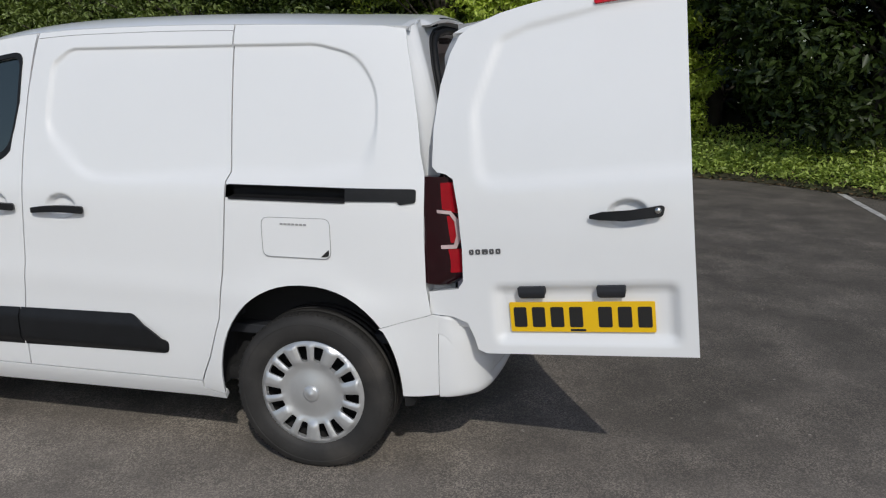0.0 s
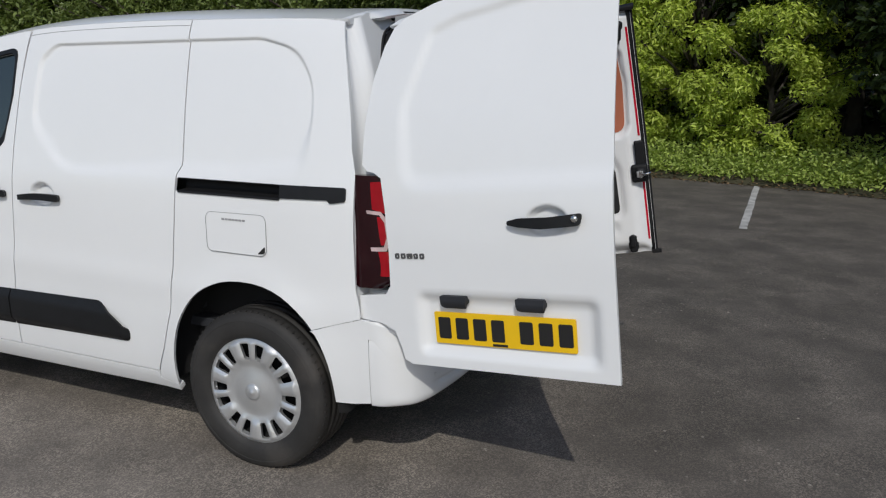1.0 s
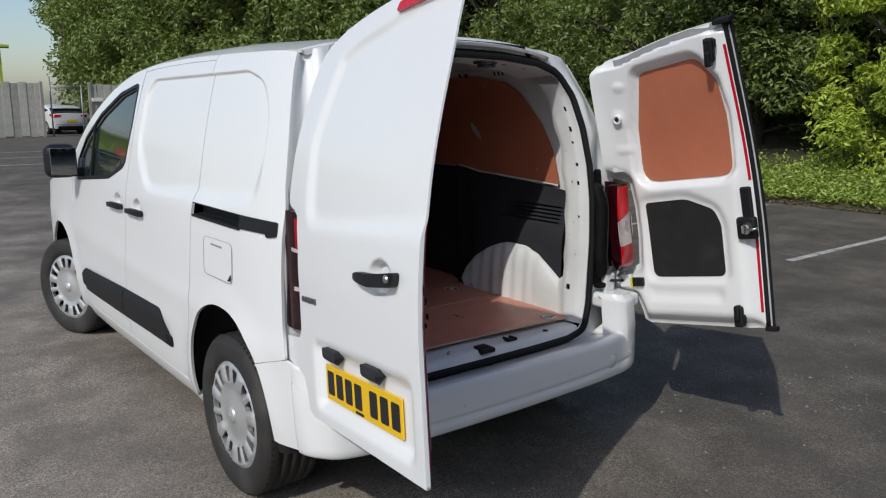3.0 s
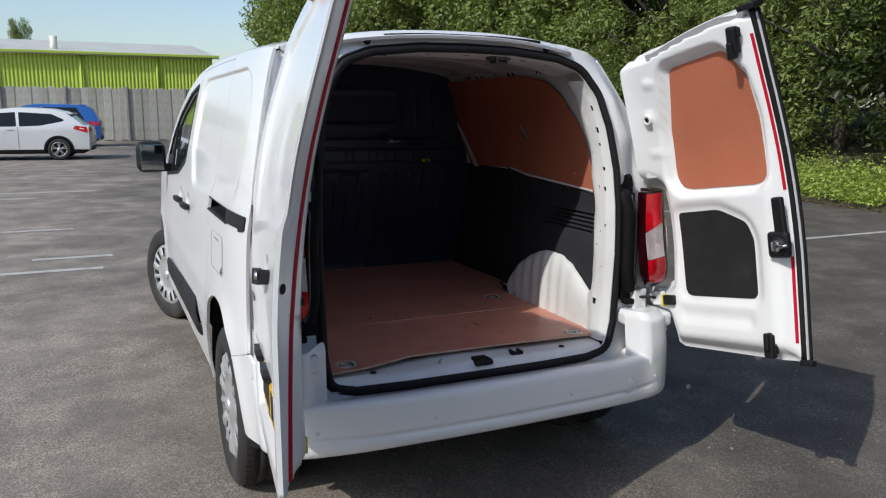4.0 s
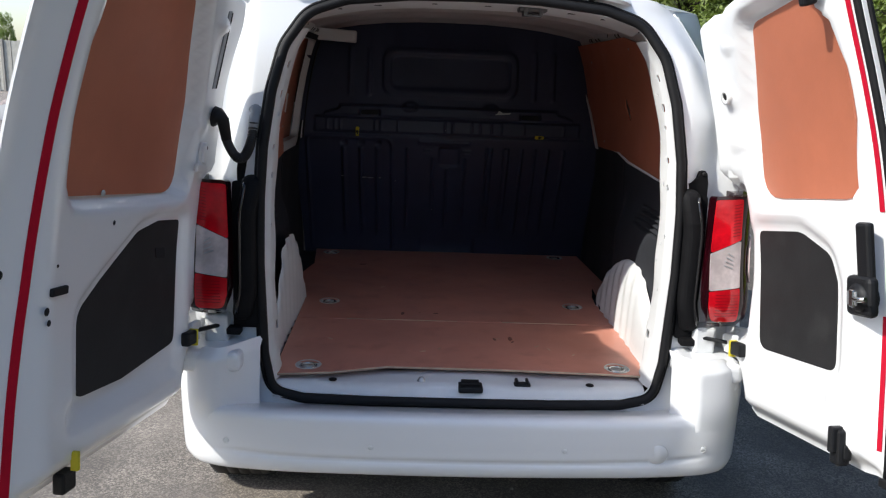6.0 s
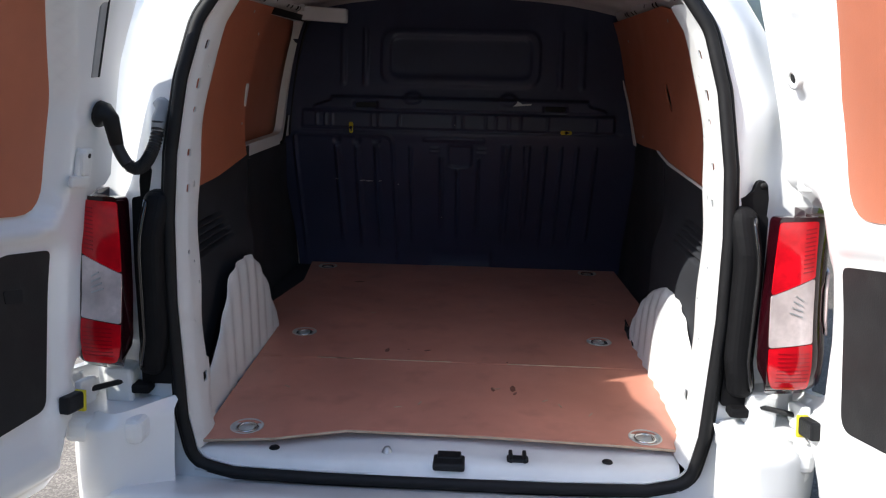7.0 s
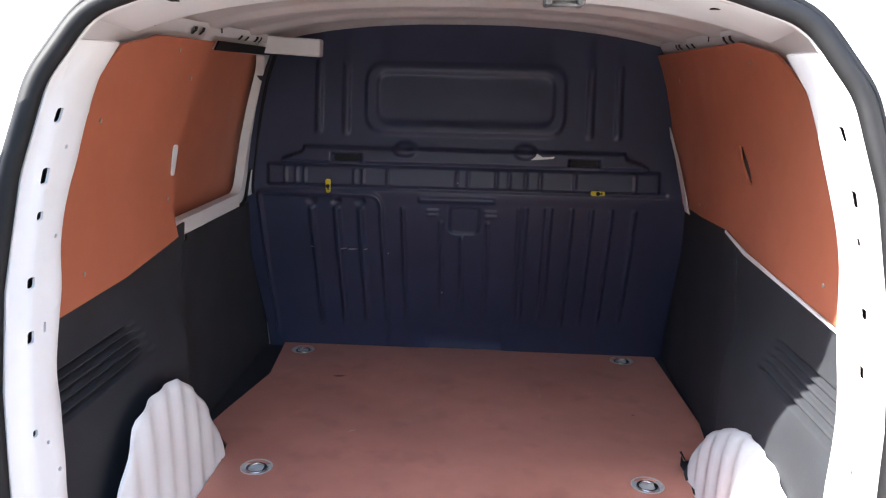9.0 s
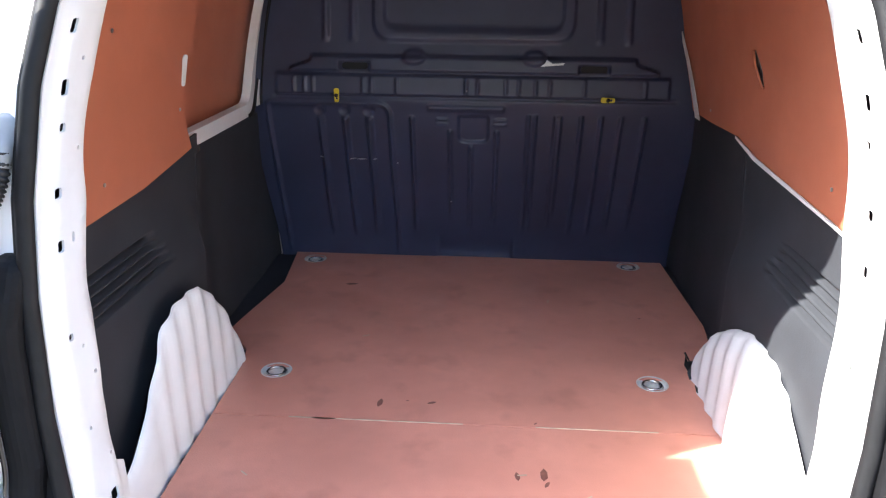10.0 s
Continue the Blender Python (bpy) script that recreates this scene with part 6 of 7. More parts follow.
# ribbed cable hose from the pillar to the wide door
a = Vector((-0.652, 0.225, 1.374))
b = Vector((-0.722, 0.140, 1.372))
pts = []
for t in steps(0, 1, 0.03):
    p = a.lerp(b, t)
    p.z -= 0.098 * math.sin(math.pi * t) ** 0.62
    p.x += 0.010 * math.sin(math.pi * t)
    p.y -= 0.03 * math.sin(math.pi * t)
    pts.append(p)
fine = []
for i in range(len(pts) - 1):
    for k in range(8):
        fine.append(pts[i].lerp(pts[i + 1], k / 8))
n_f = len(fine)
# ribbed over its first two thirds, smooth where it meets the door
hose = part("cable_hose", tube(fine, lambda t: 0.0135 + 0.0018 * math.cos(t * n_f * math.pi * 0.333) * smooth((0.74 - t) / 0.06), 12), "hose", van, "ribbed black rubber cable hose to the door")
part("hose_socket", tube([a + Vector((0.002, 0.038, 0.034)), a + Vector((0.002, 0.030, 0.028)), a + Vector((0.001, 0.024, 0.022)), a + Vector((0, 0.004, 0.004)), pts[1]], lambda t: (0.026, 0.026, 0.017, 0.0165, 0.0145)[round(t * 4)], 16), "pole_grey", hose, "grey flange of the cable hose")
part("hose_socket", tube([b + left_n * 0.026 + Vector((0, 0, 0.022)), b + left_n * 0.014 + Vector((0, 0, 0.020)), b + Vector((0, 0, 0.012)), pts[-4]], lambda t: (0.030, 0.028, 0.018, 0.0145)[round(t * 3)], 16), "rubber", hose)

# ---- car park: lines, verge, trees ----
LINE_Z = 0.004


def painted(x0, y0, x1, y1, w=0.09):
    d = Vector((x1 - x0, y1 - y0)).normalized() * (w / 2)
    n = max(2, int(math.dist((x0, y0), (x1, y1)) / 0.15))
    rnd = random.Random(int(x0 * 97 + y0 * 31))
    vs, fs = [], []
    for i in range(n + 1):
        t = i / n
        x, y = x0 + (x1 - x0) * t, y0 + (y1 - y0) * t
        j0, j1 = rnd.uniform(0.8, 1.05), rnd.uniform(0.8, 1.05)
        vs += [(x - d.y * j0, y + d.x * j0, LINE_Z), (x + d.y * j1, y - d.x * j1, LINE_Z)]
        if i:
            k = 2 * i
            fs.append((k - 2, k - 1, k + 1, k))
    return flat_mesh("bay_line", "line", vs, fs, label="worn white painted parking bay line", category="road marking")


for y in (-3.4, -0.80, 1.74, 4.25, 6.95, 9.6, 12.2):
    painted(5.5, y, 9.55, y)
for y, x0, x1 in ((5.63, -4.6, -1.3), (6.3, -1.95, -1.2), (8.4, -4.6, -1.6), (12.3, -5.0, -2.2), (13.25, -4.6, -1.3), (16.4, -4.6, -2.6), (16.95, -2.3, -1.2), (19.65, -1.0, 2.4), (25.1, -0.5, 3.2), (22.4, 0.0, 3.0)):
    painted(x0, y, x1, y, 0.11)

verge_x = curve([(-30, 2.0), (-9, 4.0), (-5.5, 5.9), (-3.8, 7.3), (-2.3, 8.7), (-0.8, 9.25), (1.3, 9.7), (3.4, 9.85), (9, 9.9), (20, 10.2), (34, 10.6), (60, 11.5)])
vs, fs = [], []
vy = steps(-30, 60, 0.4)
prof = [(0.0, 0.006), (0.06, 0.05), (0.3, 0.09), (0.8, 0.16), (1.5, 0.28), (2.4, 0.42), (4.0, 0.7), (7.0, 1.2), (12.0, 1.6), (60.0, 2.0)]
for i, y in enumerate(vy):
    for k, (dx, z) in enumerate(prof):
        wob = 0.07 * noise.noise((y * 0.8, k * 3.1, 0)) if k else 0.05 * noise.noise((y * 1.7, 0, 5))
        vs.append((verge_x(y) + dx + wob * (1 if k < 3 else 2), y, max(0.002, z + (0.05 * noise.noise((y * 0.6, dx, 2)) if k > 1 else 0))))
    if i:
        for k in range(len(prof) - 1):
            a, b = (i - 1) * len(prof) + k, i * len(prof) + k
            fs.append((a, a + 1, b + 1, b))
M["soil"] = material("verge_soil", (0.055, 0.05, 0.025), 0.95, var=0.4, scale=2, bump=0.6, bump_scale=20, stain=0.5, stain_scale=1.2, stain_colour=(0.06, 0.09, 0.02))
verge = flat_mesh("verge", "soil", vs, fs, label="earth bank overgrown with weeds beside the car park", category="verge")
for p in verge.data.polygons:
    p.use_smooth = True

M["weed"] = leafy("weed_leaf", (0.31, 0.39, 0.09), 0.5)
M["laurel"] = leafy("laurel_leaf", (0.38, 0.46, 0.075), 0.5)
# tree foliage twice: shade put into the first colour, sunlight into the second
M["leaf"] = leafy("shaded_tree_leaf", (0.040, 0.062, 0.015), 0.55)
M["leaf_sunlit"] = leafy("sunlit_tree_leaf", (0.17, 0.22, 0.065), 0.5)
M["litter"] = material("dead_leaves", (0.16, 0.10, 0.05), 0.9, island=0.5)
M["bark"] = material("bark", (0.06, 0.05, 0.04), 0.9, var=0.3, scale=10, bump=0.6, bump_scale=40)


def leaf_mesh(name, mat, centres, normals, length, width, rng, droop=0.25, out=0.0):
    """Many folded leaves, six corners each, in one mesh."""
    n = len(centres)
    c = np.asarray(centres)
    nz = np.asarray(normals) + rng.normal(0, 0.55, (n, 3))
    nz /= np.linalg.norm(nz, axis=1, keepdims=True)
    t = rng.normal(0, 1, (n, 3)) + out * np.asarray(normals)
    t[:, 2] -= droop
    t -= nz * np.sum(t * nz, axis=1, keepdims=True)
    t /= np.linalg.norm(t, axis=1, keepdims=True)
    w = np.cross(nz, t)
    L = (length * rng.uniform(0.6, 1.25, n))[:, None]
    W = (width * rng.uniform(0.7, 1.2, n))[:, None]
    p = np.stack([c - t * L / 2, c - t * L * 0.08 + w * W / 2 + nz * W * 0.18, c + t * L / 2 - nz * L * 0.10, c - t * L * 0.08 - w * W / 2 + nz * W * 0.18], axis=1).reshape(-1, 3)
    me = bpy.data.meshes.new(name)
    me.vertices.add(4 * n)
    me.vertices.foreach_set("co", p.astype(np.float32).ravel())
    k = np.arange(n) * 4
    tri = np.stack([k, k + 1, k + 2, k, k + 2, k + 3], axis=1).ravel()
    me.loops.add(6 * n)
    me.loops.foreach_set("vertex_index", tri.astype(np.int32))
    me.polygons.add(2 * n)
    me.polygons.foreach_set("loop_start", (np.arange(2 * n) * 3).astype(np.int32))
    me.polygons.foreach_set("loop_total", np.full(2 * n, 3, dtype=np.int32))
    me.materials.append(M[mat])
    me.update()
    me.validate()
    return me


def crown_points(rng, n, radius, z0, z1, clumps, clump_r):
    """Leaf places in clumps round a lopsided crown, thicker towards its outside."""
    cs = []
    for _ in range(clumps):
        a, h = rng.uniform(0, 2 * math.pi), rng.uniform(0, 1)
        rr = radius * (0.55 + 0.5 * math.sin(math.pi * (0.12 + 0.8 * h))) * rng.uniform(0.45, 1.0)
        cs.append((rr * math.cos(a), rr * math.sin(a), z0 + (z1 - z0) * h, clump_r * rng.uniform(0.6, 1.35)))
    cs = np.array(cs)
    pick = rng.integers(0, clumps, n)
    d = rng.normal(0, 1, (n, 3))
    d /= np.linalg.norm(d, axis=1, keepdims=True)
    r = rng.uniform(0.35, 1.0, n) ** 0.6
    pts = cs[pick, :3] + d * (r * cs[pick, 3])[:, None] * np.array([1, 1, 0.75])
    pts[:, 2] = np.maximum(pts[:, 2], 0.03)
    return pts, d * 0.7 + np.array([0, 0, 0.6]), cs


def tree(name, label, seed, mat, n, radius, z0, z1, clumps, clump_r, length, width, category="tree", out=0.0):
    rng = np.random.default_rng(seed)
    root = thing(name, label, category)
    pts, nor, cs = crown_points(rng, n, radius, z0, z1, clumps, clump_r)
    ob = new("crown", leaf_mesh("crown", mat, pts, nor, length, width, rng, 0.25 + 0.5 * out, out))
    ob.parent = root
    bm = tube([(0, 0, -0.3), (0.03, 0.02, z0 * 0.6), (0.0, 0.05, (z0 + z1) / 2), (0.05, 0, z1 * 0.9)], lambda t: 0.16 * radius / 2 * (1 - 0.85 * t), 8)
    for c in cs[::3]:
        h = max(0.1, min(z1 * 0.75, c[2] * 0.55))
        merge(bm, tube([(0, 0.02, h), (c[0] * 0.5, c[1] * 0.5, (h + c[2]) / 2 + 0.1), tuple(c[:3])], lambda t: 0.035 * (1 - 0.8 * t) + 0.004, 5))
    part("trunk", bm, "bark", root)
    return root


def verge_height(x, y):
    d = x - verge_x(y)
    return 0.0 if d < 0 else float(np.interp(d, [p[0] for p in prof], [p[1] for p in prof])) - 0.05


laurels = [tree("laurel_bush", "bright green broad-leaved laurel bush on the bank", 11, "laurel", 14500, 1.55, 0.2, 3.0, 74, 0.36, 0.125, 0.047, "bush", 1.5),
           tree("laurel_bush", "tall bright green laurel bush on the bank", 12, "laurel", 18500, 1.65, 0.2, 4.2, 96, 0.36, 0.125, 0.047, "bush", 1.5)]
trees = [tree("tree", "tall broadleaf tree behind the bank, leaves coloured dark as in shade", 21, "leaf", 21000, 2.4, 0.5, 7.5, 140, 0.66, 0.18, 0.08, out=0.8),
         tree("tree", "dense tree with low branches, leaves coloured dark as in shade", 22, "leaf", 21000, 2.6, 0.2, 6.0, 130, 0.66, 0.17, 0.08, out=0.8),
         tree("tree", "green roadside tree with hanging foliage", 23, "leaf_sunlit", 22000, 2.5, 0.3, 8.0, 140, 0.70, 0.20, 0.085, out=0.8),
         tree("tree", "bright green sunlit roadside tree", 24, "leaf_sunlit", 30000, 2.5, 0.2, 7.6, 170, 0.55, 0.15, 0.056, out=1.0)]
rnd = random.Random(4)


def plant(src, used, x, y, sc=1.0):
    m = pose(x, y, verge_height(x, y), rnd.uniform(-4, 4), rnd.uniform(-4, 4), rnd.uniform(0, 360))
    if used:
        ob = copy_thing(src, m)
    else:
        ob = src
        ob.matrix_basis = m
    ob.scale = (sc * rnd.uniform(0.9, 1.1), sc * rnd.uniform(0.9, 1.1), sc * rnd.uniform(0.92, 1.08))
    return ob


seen = set()


def put_tree(src, x, y, sc=1.0):
    plant(src, src in seen, x, y, sc)
    seen.add(src)


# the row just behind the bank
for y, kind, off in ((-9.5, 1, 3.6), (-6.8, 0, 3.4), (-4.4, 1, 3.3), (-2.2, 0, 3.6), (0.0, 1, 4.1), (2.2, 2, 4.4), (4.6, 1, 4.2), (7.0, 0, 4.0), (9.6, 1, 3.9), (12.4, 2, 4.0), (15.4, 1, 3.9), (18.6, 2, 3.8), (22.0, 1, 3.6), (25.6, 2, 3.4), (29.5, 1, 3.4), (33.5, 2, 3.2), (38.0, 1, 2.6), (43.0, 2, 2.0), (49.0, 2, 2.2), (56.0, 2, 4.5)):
    # beyond y = 2 most trees take the foliage coloured as sunlit
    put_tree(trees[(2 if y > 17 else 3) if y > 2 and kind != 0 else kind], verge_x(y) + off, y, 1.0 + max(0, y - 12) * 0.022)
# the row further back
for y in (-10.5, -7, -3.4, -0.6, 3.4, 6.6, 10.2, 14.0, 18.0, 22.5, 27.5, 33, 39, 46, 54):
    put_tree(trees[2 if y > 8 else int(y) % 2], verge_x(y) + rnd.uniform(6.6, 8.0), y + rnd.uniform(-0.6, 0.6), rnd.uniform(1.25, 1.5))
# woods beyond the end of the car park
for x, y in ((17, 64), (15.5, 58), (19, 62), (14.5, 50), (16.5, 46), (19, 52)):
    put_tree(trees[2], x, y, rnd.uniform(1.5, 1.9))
# the row behind the way in
for x, y in ((-16, -19), (-12.5, -20), (-9, -19), (-5.5, -19.5), (-2, -18.5), (1.5, -18)):
    ob = copy_thing(trees[1 + (int(x) % 2)], pose(x, y, 0, 0, 0, x * 40))
    ob.scale = (1.1, 1.1, 1.1)
# laurels in front of them
for y, k, off, sc in ((-0.9, 0, 1.9, 0.8), (0.5, 1, 2.2, 0.9), (1.8, 0, 2.1, 1.0), (3.1, 1, 2.3, 1.0), (-5.8, 0, 2.6, 0.6)):
    put_tree(laurels[k], verge_x(y) + off, y, sc)

# weeds over the bank, dead leaves along its edge
rng = np.random.default_rng(7)
pts, nor = [], []
for _ in range(5600):
    y = rng.uniform(-8, 16) if rng.random() < 0.8 else rng.uniform(16, 40)
    d = 0.12 + abs(rng.normal(0, 1.1))
    x = verge_x(y) + d
    k = int(rng.integers(9, 20))
    h = rng.uniform(0.10, 0.34) * min(1, 0.4 + d)
    z = verge_height(x, y) + 0.06
    for _ in range(k):
        pts.append((x + rng.normal(0, 0.12), y + rng.normal(0, 0.12), z + h * rng.uniform(0.1, 1.0)))
        nor.append((rng.normal(0, 0.3), rng.normal(0, 0.3), 1.0))
tagged(new("weeds", leaf_mesh("weeds", "weed", pts, nor, 0.085, 0.042, rng)), "low green weeds and ivy covering the bank", "weeds", kind="stuff")
pts, nor = [], []
for _ in range(2200):
    y = rng.uniform(-9, 18)
    x = verge_x(y) + rng.normal(0.0, 0.10)
    pts.append((x, y, 0.012 + max(0, x - verge_x(y)) * 0.7 + rng.uniform(0, 0.02)))
    nor.append((0, 0, 2.0))
tagged(new("leaf_litter", leaf_mesh("leaf_litter", "litter", pts, nor, 0.06, 0.03, rng, 0)), "brown dead leaves along the edge of the asphalt", "leaf litter", kind="stuff")

# loose grit on the asphalt, in drifts
M["grit"] = material("pale_grit", (0.22, 0.20, 0.175), 0.9, island=0.5)
rng = np.random.default_rng(23)
verts, faces = [], []
drifts = [(rng.uniform(-3.5, 4.5), rng.uniform(-3.6, 1.5), rng.uniform(0.2, 0.7)) for _ in range(16)]
for k in range(900):
    if k % 3:
        cx, cy, sd = drifts[int(rng.integers(len(drifts)))]
        x, y = rng.normal(cx, sd), rng.normal(cy, sd)
    else:
        x, y = rng.uniform(-4, 5), rng.uniform(-4, 2)
    r, a = rng.uniform(0.003, 0.0075) * (1.7 if rng.random() < 0.06 else 1), rng.uniform(0, 6.28)
    n0 = len(verts)
    for i in range(5):
        q, w = a + i * 1.2566, r * rng.uniform(0.7, 1.3)
        verts.append((x + w * math.cos(q), y + w * math.sin(q), 0.001))
    verts.append((x + rng.normal(0, 0.2) * r, y + rng.normal(0, 0.2) * r, r * rng.uniform(0.6, 1.0)))
    faces += [(n0 + i, n0 + (i + 1) % 5, n0 + 5) for i in range(5)]
grit = bpy.data.meshes.new("grit")
grit.from_pydata(verts, [], faces)
grit.materials.append(M["grit"])
tagged(new("grit", grit), "loose pale grit scattered over the asphalt", "grit", kind="stuff")

# ---- fence, sheds and works building beyond ----
M["fence"] = material("weathered_fence", (0.42, 0.41, 0.37), 0.85, var=0.25, scale=3, rand=0.25, stain=0.4, stain_scale=2, stain_colour=(0.12, 0.11, 0.09))
M["cladding"] = material("lime_cladding", (0.42, 0.55, 0.075), 0.5, var=0.06, scale=0.6)
M["roofing"] = material("pale_roof_sheet", (0.55, 0.56, 0.52), 0.6, var=0.12, scale=0.8)
M["render_grey"] = material("grey_render", (0.33, 0.31, 0.28), 0.85, var=0.15, scale=1.5)
M["tint"] = material("dark_tinted_glass", (0.010, 0.012, 0.014), 0.06, spec=0.45, var=0.1, scale=3)
M["pale_green"] = material("pale_green_panel", (0.50, 0.58, 0.42), 0.6, var=0.08, scale=2)
M["sign_orange"] = material("orange_sign", (0.80, 0.16, 0.02), 0.5)
M["sign_white"] = material("white_sign", (0.75, 0.75, 0.72), 0.5)
M["pole"] = material("galvanised_pole", (0.32, 0.33, 0.34), 0.5, metal=0.5)
FENCE_Y = 36.0
fence = thing("fence", "weathered grey boarded fence with posts", "fence", at=(0, FENCE_Y, 0))
board_me = None
for k, x in enumerate(steps(-40, 5.3, 0.32)):
    if board_me is None:
        b0 = part("board", moved(block(-0.157, 0.157, -0.02, 0.02, 0.03, 2.36, 0.006, 1), pose(0, 0, 0)), "fence", fence)
        board_me = b0.data
        b0.location = (x, 0, 0)
    else:
        b0 = new("board", board_me)
        b0.parent = fence
        b0.location = (x, 0.02 * (k % 2), 0.03 * math.sin(k * 2.7))
for x in steps(-40, 5.4, 2.52):
    part("post", block(x - 0.06, x + 0.06, -0.09, 0.0, 0, 2.42, 0.01), "render_grey", fence)
works = thing("works_building", "low industrial building with lime green corrugated cladding and pale roof", "building", at=(0, 52, 0))
bm = bmesh.new()
xs = steps(-19.15, 6.4, 0.055)
row0 = [bm.verts.new((x, 0.04 * (1 if (i // 2) % 2 else 0), 0)) for i, x in enumerate(xs)]
row1 = [bm.verts.new((x, 0.04 * (1 if (i // 2) % 2 else 0), 4.75)) for i, x in enumerate(xs)]
for i in range(len(xs) - 1):
    bm.faces.new((row0[i], row0[i + 1], row1[i + 1], row1[i]))
wall = part("wall", bm, "cladding", works)
part("wall", block(6.38, 6.5, 0, 20, 0, 4.75, 0.01), "cladding", works)
part("wall", block(-19.25, -19.13, 0.05, 20, 0, 4.75, 0.01), "cladding", works)
part("roof", sheet([[(-19.4, -0.4), (6.9, -0.4), (6.9, 14), (-19.4, 14)]], [], [0.0], lambda x, y: (x, y, 4.85 + 0.12 * y), 0.12), "roofing", works)
part("eaves_trim", block(-19.4, 6.9, -0.46, -0.34, 4.74, 4.90, 0.02), "cladding", works, "lime green eaves trim")
for x in (-14.15, -10.32, -6.2, -1.5, 3.0):
    part("downpipe", tube([(x, -0.10, 0), (x, -0.10, 4.7)], 0.07, 8), "cladding", works)
for x in (-10.35,):
    win = part("window", block(x, x + 3.3, -0.06, 0.02, 3.4, 4.25, 0.02), "tint", works)
    for k in range(2):
        part("window_bar", block(x + 1.1 * k + 1.07, x + 1.1 * k + 1.13, -0.09, -0.05, 3.4, 4.25, 0.005), "sign_white", win)
    part("window_panel", block(x, x + 3.3, -0.07, 0.03, 2.2, 3.38, 0.02), "pale_green", works, "pale panel under the window")
part("door_head", block(-14.0, -11.3, -0.05, 0.02, 2.2, 3.05, 0.02), "dark", works)
sign = part("sign", block(-15.86, -14.43, -0.16, -0.08, 3.09, 3.86, 0.02), "sign_orange", works, "orange and white sign")
part("sign_panel", block(-17.75, -15.80, -0.15, -0.07, 3.12, 3.82, 0.02, 4), "sign_white", sign)
for k in range(8):
    part("sign_bar", block(-17.45 + 0.17 * k, -17.33 + 0.17 * k, -0.18, -0.145, 3.40, 3.52, 0), "render_grey", sign)
for x0, x1, z in ((-15.45, -14.95, 3.55), (-15.5, -14.85, 3.36)):
    part("sign_bar", block(x0, x1, -0.18, -0.155, z, z + 0.07, 0), "sign_white", sign)
for x, h in ((-6.75, 0.75), (-3.0, 0.72)):
    part("roof_vent", tube([(x, 3, 5.0), (x, 3, 5.3 + h)], 0.22, 10), "sign_white", works)
for x, y, sc in ((-27.0, 78, 0.62), (-31.0, 80, 0.7), (-36.0, 76, 0.66), (-42.0, 80, 0.72), (-6.4, 80, 1.12), (-9.2, 82, 0.85), (-17.0, 84, 0.95), (-2.0, 80, 0.8), (1.0, 82, 0.85)):
    ob = copy_thing(trees[2], pose(x, y, 0, 0, 0, x * 50))
    ob.scale = (sc * 0.45, sc * 0.45, sc)
# mast behind the building
mast = thing("lattice_mast", "grey lattice telecommunications mast", "mast", at=(-13.4, 75, 0))
part("tube", tube([(0, 0, 0), (0, 0, 16)], 0.35, 10), "pole", mast)
for x, y in ((-1.6, 0), (1.6, 0.3)):
    part("leg", tube([(x, y, 0), (x * 0.9, y, 16)], 0.09, 6), "pole", mast)
for z in steps(1, 15, 1.6):
    part("brace", tube([(-1.6, 0, z), (1.6, 0.3, z + 1.4)], 0.05, 5), "pole", mast)
# gate gap, and the fence's last stretch with a cable box
fence_end = thing("fence", "short weathered grey boarded fence beside the gate", "fence", at=(0, FENCE_Y, 0))
for k, x in enumerate(steps(7.55, 13.6, 0.32)):
    b0 = new("board", board_me)
    b0.parent = fence_end
    b0.location = (x, 0.02 * (k % 2), 0.03 * math.sin(k * 1.7) - 0.03)
for x in (7.4, 10.0, 12.5):
    part("post", block(x - 0.06, x + 0.06, -0.09, 0.0, 0, 2.42, 0.01), "render_grey", fence_end)
part("cable_box", block(7.45, 7.95, -0.16, -0.04, 1.55, 1.72, 0.02), "sign_white", fence_end)
gate = thing("gate", "thin steel gate frame between two stretches of fence", "gate", at=(6.35, 36.2, 0))
for x in (-0.55, 0.75):
    part("post", tube([(x, 0, 0), (x, 0, 2.65 if x < -0.5 else 2.3)], 0.035, 8), "pole", gate)
for z in (2.15, 2.2):
    part("rail", tube([(-0.55, 0, z), (0.75, 0, z)], 0.025, 6), "pole", gate)


